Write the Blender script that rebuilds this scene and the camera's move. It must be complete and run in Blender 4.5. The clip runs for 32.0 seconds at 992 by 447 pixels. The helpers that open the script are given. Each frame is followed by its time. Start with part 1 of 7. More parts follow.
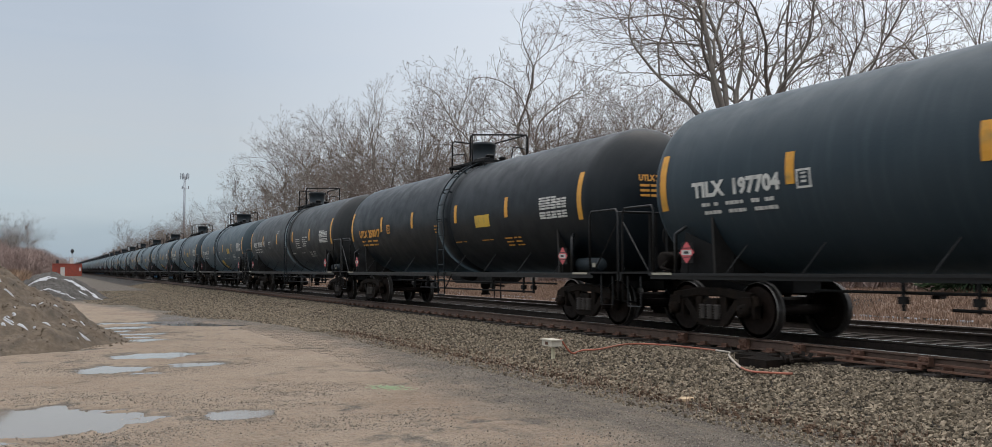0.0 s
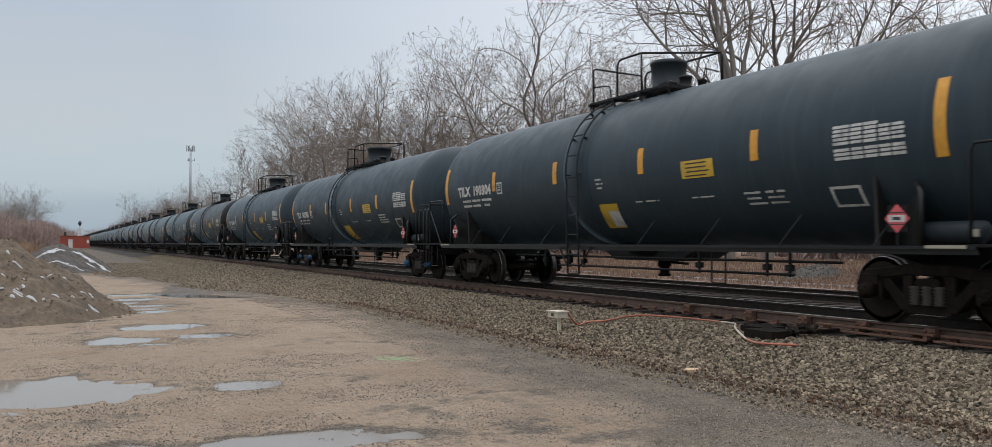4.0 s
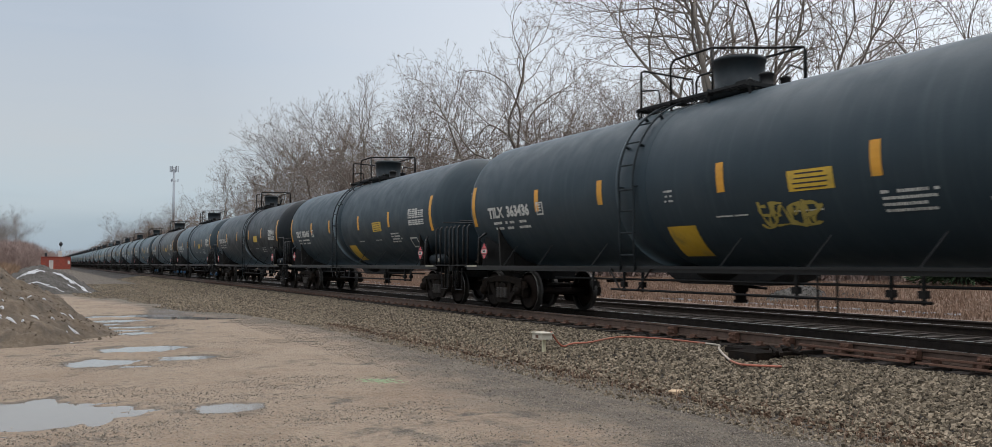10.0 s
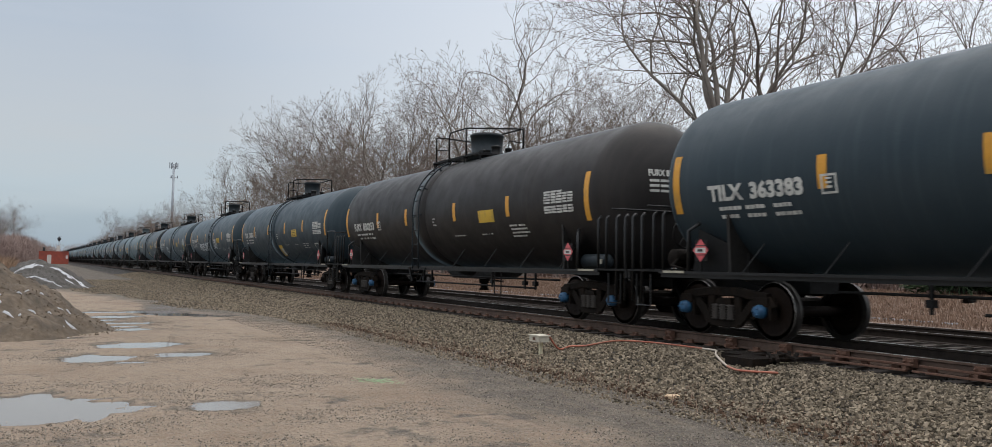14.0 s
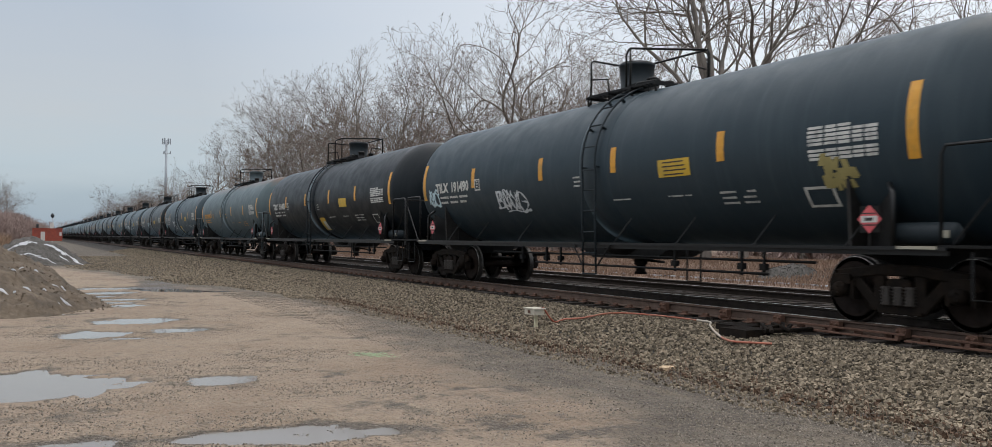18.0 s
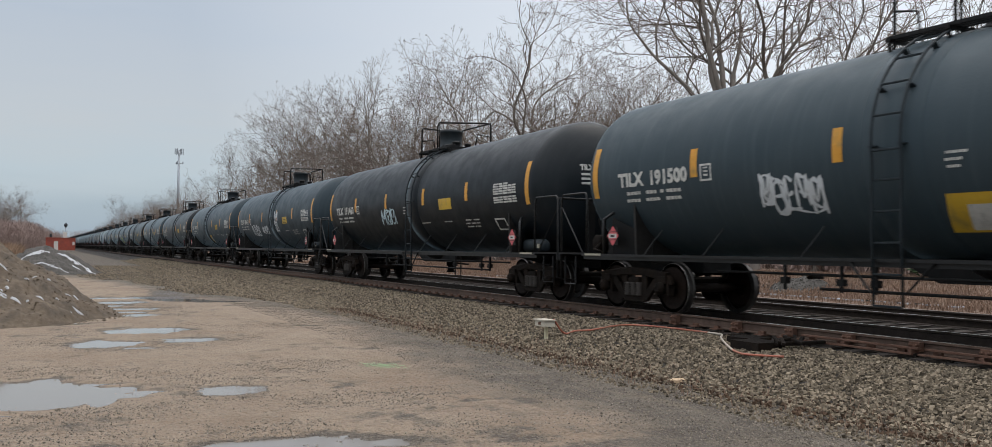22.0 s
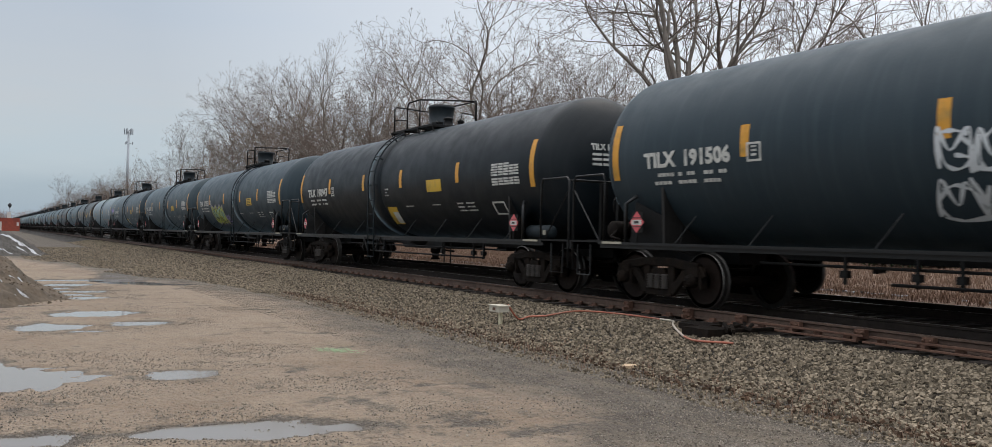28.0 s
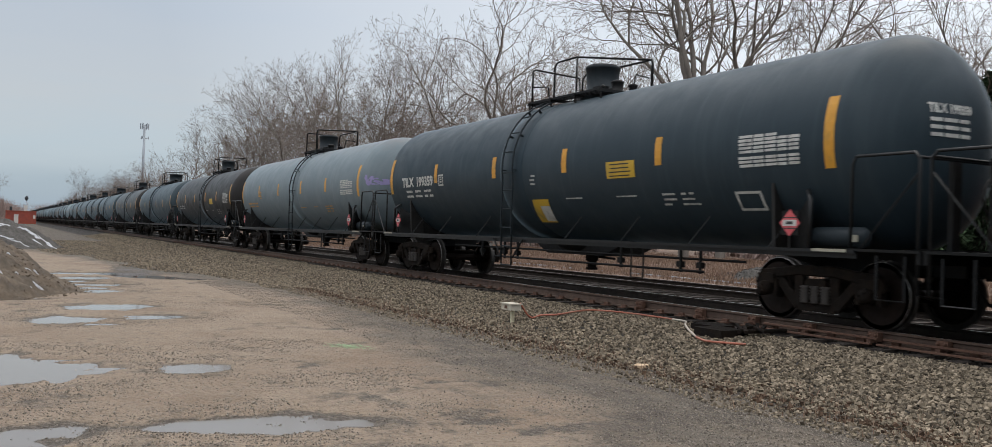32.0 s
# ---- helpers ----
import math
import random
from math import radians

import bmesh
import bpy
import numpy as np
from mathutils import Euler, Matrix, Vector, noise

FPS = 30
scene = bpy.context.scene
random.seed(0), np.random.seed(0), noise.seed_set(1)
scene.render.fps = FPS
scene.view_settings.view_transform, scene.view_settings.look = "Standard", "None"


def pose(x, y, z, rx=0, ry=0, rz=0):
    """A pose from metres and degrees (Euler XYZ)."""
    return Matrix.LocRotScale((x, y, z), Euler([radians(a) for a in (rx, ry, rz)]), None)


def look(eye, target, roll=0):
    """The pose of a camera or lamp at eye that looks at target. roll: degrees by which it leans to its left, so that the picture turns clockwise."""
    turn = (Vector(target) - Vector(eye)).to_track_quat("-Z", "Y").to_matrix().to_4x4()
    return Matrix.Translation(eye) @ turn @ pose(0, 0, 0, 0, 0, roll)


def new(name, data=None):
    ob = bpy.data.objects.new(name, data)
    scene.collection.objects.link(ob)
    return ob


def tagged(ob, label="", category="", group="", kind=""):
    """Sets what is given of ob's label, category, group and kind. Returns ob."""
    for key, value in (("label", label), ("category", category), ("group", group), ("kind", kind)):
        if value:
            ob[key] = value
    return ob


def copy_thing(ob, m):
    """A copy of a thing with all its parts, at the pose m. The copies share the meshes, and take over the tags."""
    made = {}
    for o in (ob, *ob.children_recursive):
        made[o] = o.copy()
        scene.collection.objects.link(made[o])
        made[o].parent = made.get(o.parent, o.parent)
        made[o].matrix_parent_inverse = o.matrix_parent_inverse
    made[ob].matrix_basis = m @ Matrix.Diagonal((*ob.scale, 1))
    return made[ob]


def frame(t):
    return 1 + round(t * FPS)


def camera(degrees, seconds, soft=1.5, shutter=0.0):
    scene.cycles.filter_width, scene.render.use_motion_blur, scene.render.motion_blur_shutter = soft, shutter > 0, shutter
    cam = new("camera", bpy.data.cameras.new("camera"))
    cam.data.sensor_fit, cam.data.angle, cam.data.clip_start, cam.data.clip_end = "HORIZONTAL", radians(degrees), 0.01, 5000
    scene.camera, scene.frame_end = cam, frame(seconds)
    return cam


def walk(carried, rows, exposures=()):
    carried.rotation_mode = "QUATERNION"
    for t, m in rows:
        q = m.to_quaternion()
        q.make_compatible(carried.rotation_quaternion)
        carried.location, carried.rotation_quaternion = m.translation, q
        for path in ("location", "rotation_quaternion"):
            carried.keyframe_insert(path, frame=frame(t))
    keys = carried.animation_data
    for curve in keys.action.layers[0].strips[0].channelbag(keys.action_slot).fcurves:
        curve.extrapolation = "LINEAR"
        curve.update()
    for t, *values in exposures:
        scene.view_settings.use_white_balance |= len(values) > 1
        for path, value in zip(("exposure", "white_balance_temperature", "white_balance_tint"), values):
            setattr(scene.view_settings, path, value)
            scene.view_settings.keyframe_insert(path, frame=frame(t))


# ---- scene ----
# Camera: held by hand at one spot, turning a little
EYE = (0.0, 0.0, 1.60)
VIEW = [
    (0.0, -26.31, 3.01, 0.00), (0.5, -26.25, 2.89, -0.15), (1.0, -26.34, 3.44, 0.29), (1.5, -26.07, 3.46, 0.52), (2.0, -25.93, 2.87, 0.44),
    (2.5, -25.80, 2.06, 0.07), (3.0, -26.03, 1.66, 0.12), (3.5, -26.09, 1.35, 0.14), (5.5, -24.95, 1.08, -0.20), (6.0, -25.02, 1.00, 0.21),
    (6.5, -24.83, 1.29, 0.03), (7.0, -24.80, 1.58, -0.15), (7.5, -25.07, 1.45, -0.22), (8.0, -25.57, 1.34, -0.22), (8.5, -25.92, 1.35, -0.34),
    (9.0, -26.22, 0.98, -0.63), (9.5, -26.96, 2.06, -0.48), (10.0, -26.91, 2.58, -0.02), (10.5, -26.96, 2.20, -0.19), (11.0, -26.71, 1.96, -0.30),
    (11.5, -26.57, 1.57, -0.38), (12.0, -26.88, 1.37, -0.20), (12.5, -26.97, 1.60, -0.32), (13.0, -26.77, 1.94, -0.40), (13.5, -27.12, 2.66, -0.90),
    (15.5, -26.24, 2.48, -0.57), (16.0, -25.44, 2.53, -0.78), (16.5, -25.60, 2.77, -0.68), (17.0, -26.79, 2.13, -0.98), (17.5, -27.76, 1.16, -1.02),
    (18.0, -27.36, 1.01, -0.52), (18.5, -27.04, 2.07, -0.85), (19.0, -26.55, 3.57, -0.90), (19.5, -26.71, 3.18, -0.99), (20.0, -27.03, 2.90, -1.05),
    (20.5, -27.00, 2.23, -0.99), (21.0, -26.89, 1.43, -0.87), (21.5, -26.89, 1.41, -0.84), (22.0, -26.68, 1.72, -0.76), (22.5, -26.27, 1.52, -0.66),
    (23.0, -25.82, 1.32, -0.76), (23.5, -26.01, 1.08, -0.79), (24.0, -25.77, 1.15, -0.89), (24.5, -25.60, 1.23, -1.17), (26.5, -27.30, 2.04, -1.50),
    (27.0, -28.31, 3.52, -1.17), (27.5, -28.87, 1.99, -1.32), (28.0, -29.54, 0.85, -1.36), (28.5, -29.44, 0.80, -1.52), (29.0, -29.46, 0.96, -1.66),
    (29.5, -29.51, 1.50, -1.80), (30.0, -29.35, 1.44, -1.52), (30.5, -28.68, 1.21, -1.48), (31.0, -28.15, 1.12, -1.92), (31.5, -28.52, 0.68, -2.03),
    (32.0, -28.72, 0.70, -1.99),
]
cam = camera(58.0, 32.0, soft=0.5, shutter=0.10)
walk(cam, [(t, pose(*EYE, 90 + p, r, y)) for t, y, p, r in VIEW])

# ---- world, sun ----
SUN_ELEVATION, SUN_AZIMUTH = 62.0, 80.0      # azimuth from the track's far direction towards the right
world = bpy.data.worlds.new("overcast_sky")
scene.world = world
world.use_nodes = True
wn, wl = world.node_tree.nodes, world.node_tree.links
wn.clear()


def wnode(kind, **values):
    n = wn.new(kind)
    for k, v in values.items():
        n.inputs[k].default_value = v
    return n


def build_sky():
    out = wn.new("ShaderNodeOutputWorld")
    sky = wn.new("ShaderNodeTexSky")
    sky.sky_type = "NISHITA"
    sky.sun_disc = False
    sky.sun_elevation, sky.sun_rotation = radians(SUN_ELEVATION), radians(SUN_AZIMUTH)
    sky.air_density, sky.dust_density = 1.2, 2.0
    b1 = wnode("ShaderNodeBackground", Strength=0.03)
    wl.new(sky.outputs[0], b1.inputs[0])
    co = wn.new("ShaderNodeTexCoord")
    sep = wn.new("ShaderNodeSeparateXYZ")
    wl.new(co.outputs["Generated"], sep.inputs[0])
    # stretched cloud layers
    mp = wn.new("ShaderNodeMapping")
    mp.inputs["Scale"].default_value = (1.2, 1.2, 7.0)
    wl.new(co.outputs["Generated"], mp.inputs[0])
    nz = wnode("ShaderNodeTexNoise", Scale=1.7, Detail=5.0, Roughness=0.5)
    wl.new(mp.outputs[0], nz.inputs["Vector"])
    ramp = wn.new("ShaderNodeValToRGB")
    e = ramp.color_ramp.elements
    e[0].position, e[0].color = 0.0, (0.30, 0.385, 0.47, 1)
    e[1].position, e[1].color = 0.80, (2.05, 2.05, 2.08, 1)
    for p, c in ((0.07, (0.385, 0.455, 0.525, 1)), (0.15, (0.43, 0.455, 0.49, 1)), (0.26, (0.40, 0.44, 0.495, 1)), (0.38, (0.49, 0.51, 0.55, 1)), (0.55, (1.05, 1.06, 1.09, 1))):
        x = e.new(p)
        x.color = c
    add = wn.new("ShaderNodeMath")
    add.operation = "MULTIPLY_ADD"
    add.inputs[1].default_value, add.inputs[2].default_value = 0.30, -0.15
    wl.new(nz.outputs[0], add.inputs[0])
    sm = wn.new("ShaderNodeMath")
    wl.new(add.outputs[0], sm.inputs[0])
    wl.new(sep.outputs["Z"], sm.inputs[1])
    wl.new(sm.outputs[0], ramp.inputs[0])
    # thinner cloud towards the sun's side
    dot = wn.new("ShaderNodeVectorMath")
    dot.operation = "DOT_PRODUCT"
    a, el = radians(70), radians(18)
    dot.inputs[1].default_value = (math.sin(a) * math.cos(el), math.cos(a) * math.cos(el), math.sin(el))
    wl.new(co.outputs["Generated"], dot.inputs[0])
    mr = wnode("ShaderNodeMapRange")
    for k, v in ((1, 0.5), (2, 1.0), (3, 0.0), (4, 0.8)):
        mr.inputs[k].default_value = v
    wl.new(dot.outputs["Value"], mr.inputs[0])
    mix = wn.new("ShaderNodeMix")
    mix.data_type = "RGBA"
    wl.new(mr.outputs[0], mix.inputs[0])
    wl.new(ramp.outputs[0], mix.inputs[6])
    mix.inputs[7].default_value = (0.84, 0.86, 0.89, 1)
    b2 = wnode("ShaderNodeBackground", Strength=1.0)
    wl.new(mix.outputs[2], b2.inputs[0])
    ad = wn.new("ShaderNodeAddShader")
    wl.new(b1.outputs[0], ad.inputs[0])
    wl.new(b2.outputs[0], ad.inputs[1])
    wl.new(ad.outputs[0], out.inputs[0])


build_sky()
sun = new("sun", bpy.data.lights.new("sun", "SUN"))
sun.data.energy, sun.data.angle, sun.data.color = 0.5, radians(40), (1.0, 0.90, 0.78)
_a, _e = radians(SUN_AZIMUTH), radians(SUN_ELEVATION)
sun.matrix_world = look((60, 20, 80), (60 - math.sin(_a) * math.cos(_e), 20 - math.cos(_a) * math.cos(_e), 80 - math.sin(_e)))

# ---- materials ----


def surf(name, c1, c2=None, scale=3.0, rough=0.6, metal=0.0, bump=0.0, bscale=60.0, c3=None, scale3=0.6, amount3=0.5, stretch=(1, 1, 1), spec=0.5):
    """Two tones of grain, a large-scale third tone, roughness variation and fine relief, in the thing's own space."""
    m = bpy.data.materials.new(name)
    m.use_nodes = True
    n, l = m.node_tree.nodes, m.node_tree.links
    b = n["Principled BSDF"]
    b.inputs["Roughness"].default_value, b.inputs["Metallic"].default_value = rough, metal
    b.inputs["Specular IOR Level"].default_value = spec
    c2 = c2 or tuple(min(1, x * 1.35 + 0.004) for x in c1)
    co = n.new("ShaderNodeTexCoord")
    mp = n.new("ShaderNodeMapping")
    mp.inputs["Scale"].default_value = stretch
    l.new(co.outputs["Object"], mp.inputs[0])

    def nz(s, d=4.0, r=0.55):
        t = n.new("ShaderNodeTexNoise")
        t.inputs["Scale"].default_value, t.inputs["Detail"].default_value, t.inputs["Roughness"].default_value = s, d, r
        l.new(mp.outputs[0], t.inputs["Vector"])
        return t

    def mixc(fac, a, bb):
        x = n.new("ShaderNodeMix")
        x.data_type = "RGBA"
        l.new(fac, x.inputs[0])
        for i, v in ((6, a), (7, bb)):
            if isinstance(v, tuple):
                x.inputs[i].default_value = (*v, 1)
            else:
                l.new(v, x.inputs[i])
        return x.outputs[2]

    def rmp(src, lo, hi):
        r = n.new("ShaderNodeMapRange")
        r.inputs[1].default_value, r.inputs[2].default_value = lo, hi
        l.new(src, r.inputs[0])
        return r.outputs[0]

    g = nz(scale)
    col = mixc(rmp(g.outputs[0], 0.3, 0.7), c1, c2)
    if c3:
        s = nz(scale3, 6.0, 0.65)
        f = rmp(s.outputs[0], 0.62 - amount3 * 0.3, 0.72)
        col = mixc(f, col, c3)
    l.new(col, b.inputs["Base Color"])
    rr = n.new("ShaderNodeMapRange")
    rr.inputs[1].default_value, rr.inputs[2].default_value = 0.3, 0.7
    rr.inputs[3].default_value, rr.inputs[4].default_value = max(0.03, rough - 0.08), min(1, rough + 0.08)
    l.new(nz(scale * 1.7).outputs[0], rr.inputs[0])
    l.new(rr.outputs[0], b.inputs["Roughness"])
    if bump:
        bp = n.new("ShaderNodeBump")
        bp.inputs["Strength"].default_value, bp.inputs["Distance"].default_value = bump, 0.02
        l.new(nz(bscale, 3.0).outputs[0], bp.inputs["Height"])
        l.new(bp.outputs[0], b.inputs["Normal"])
    return m


def vary(m, lo=0.7, hi=1.3):
    """Scale a material's colour by each object's or island's own random value."""
    n, l = m.node_tree.nodes, m.node_tree.links
    b = n["Principled BSDF"]
    b.inputs["Specular IOR Level"].default_value = 0.18
    src = b.inputs["Base Color"].links[0].from_socket
    geo = n.new("ShaderNodeNewGeometry")
    r = n.new("ShaderNodeMapRange")
    r.inputs[3].default_value, r.inputs[4].default_value = lo, hi
    l.new(geo.outputs["Random Per Island"], r.inputs[0])
    v = n.new("ShaderNodeVectorMath")
    v.operation = "SCALE"
    l.new(src, v.inputs[0])
    l.new(r.outputs[0], v.inputs["Scale"])
    l.new(v.outputs[0], b.inputs["Base Color"])
    return m


def tank_paint(name, c1, c2, rough, top_rust=0.0, streak=0.35):
    """Weathered tank paint: bluish sheen seen at a slant, run-off streaks down the shell, optional rust on the crown.
    """
    m = surf(name, c1, c2, 1.3, rough, 0, 0.08, 25, c3=tuple(x * 0.9 + 0.006 for x in c2), scale3=0.5, amount3=0.45)
    n, l = m.node_tree.nodes, m.node_tree.links
    b = n["Principled BSDF"]
    b.inputs["Specular IOR Level"].default_value = 0.18
    src = b.inputs["Base Color"].links[0].from_socket
    co = n.new("ShaderNodeTexCoord")
    mp = n.new("ShaderNodeMapping")
    mp.inputs["Scale"].default_value = (0.5, 5.0, 0.35)
    l.new(co.outputs["Object"], mp.inputs[0])
    t = n.new("ShaderNodeTexNoise")
    t.inputs["Scale"].default_value, t.inputs["Detail"].default_value = 1.6, 5
    l.new(mp.outputs[0], t.inputs["Vector"])
    r = n.new("ShaderNodeMapRange")
    r.inputs[1].default_value, r.inputs[2].default_value, r.inputs[4].default_value = 0.52, 0.75, streak
    l.new(t.outputs[0], r.inputs[0])
    x = n.new("ShaderNodeMix")
    x.data_type = "RGBA"
    l.new(r.outputs[0], x.inputs[0])
    l.new(src, x.inputs[6])
    x.inputs[7].default_value = (c2[0] * 1.6 + 0.006, c2[1] * 1.5 + 0.005, c2[2] * 1.4 + 0.004, 1)
    col = x.outputs[2]
    if top_rust:
        sep = n.new("ShaderNodeSeparateXYZ")
        l.new(co.outputs["Object"], sep.inputs[0])
        t2 = n.new("ShaderNodeTexNoise")
        t2.inputs["Scale"].default_value, t2.inputs["Detail"].default_value, t2.inputs["Roughness"].default_value = 1.3, 9, 0.72
        l.new(co.outputs["Object"], t2.inputs["Vector"])
        ma = n.new("ShaderNodeMath")
        ma.operation = "MULTIPLY_ADD"
        ma.inputs[1].default_value = 1.6
        l.new(t2.outputs[0], ma.inputs[0])
        l.new(sep.outputs["Z"], ma.inputs[2])
        r2 = n.new("ShaderNodeMapRange")
        r2.inputs[1].default_value, r2.inputs[2].default_value, r2.inputs[4].default_value = 4.40, 5.00, top_rust
        l.new(ma.outputs[0], r2.inputs[0])
        y = n.new("ShaderNodeMix")
        y.data_type = "RGBA"
        l.new(r2.outputs[0], y.inputs[0])
        l.new(col, y.inputs[6])
        y.inputs[7].default_value = (0.155, 0.075, 0.043, 1)
        col = y.outputs[2]
    l.new(col, b.inputs["Base Color"])
    b.inputs["Coat Weight"].default_value, b.inputs["Coat Roughness"].default_value = 0.0, 0.30
    # bluish sheen added to the paint makes it paler where seen at a slant
    b.inputs["Sheen Weight"].default_value, b.inputs["Sheen Roughness"].default_value = 0.32, 0.15
    b.inputs["Sheen Tint"].default_value = (0.56, 0.78, 0.90, 1)
    return m


TANK = {
    "blue": tank_paint("slate_tank_paint", (0.02381, 0.03878, 0.04967), (0.03062, 0.04627, 0.05715), 0.45),
    "black": tank_paint("black_tank_paint", (0.006464, 0.01007, 0.01327), (0.009522, 0.01361, 0.01701), 0.42),
    "brown": tank_paint("brownish_black_tank_paint", (0.01837, 0.01701, 0.01701), (0.0245, 0.02245, 0.02177), 0.46),
    "teal": tank_paint("faded_slate_tank_paint", (0.0313, 0.04899, 0.06055), (0.03947, 0.05783, 0.06872), 0.48),
    "charcoal": tank_paint("charcoal_tank_paint", (0.01837, 0.0211, 0.02313), (0.0245, 0.02722, 0.02857), 0.46),
    "grey": tank_paint("grey_tank_paint", (0.072, 0.100, 0.110), (0.088, 0.117, 0.126), 0.5, 0.8, 0.2),
    "pale": tank_paint("pale_grey_tank_paint", (0.1436, 0.1814, 0.2003), (0.1663, 0.2041, 0.223), 0.5, 0.25, 0.2),
}
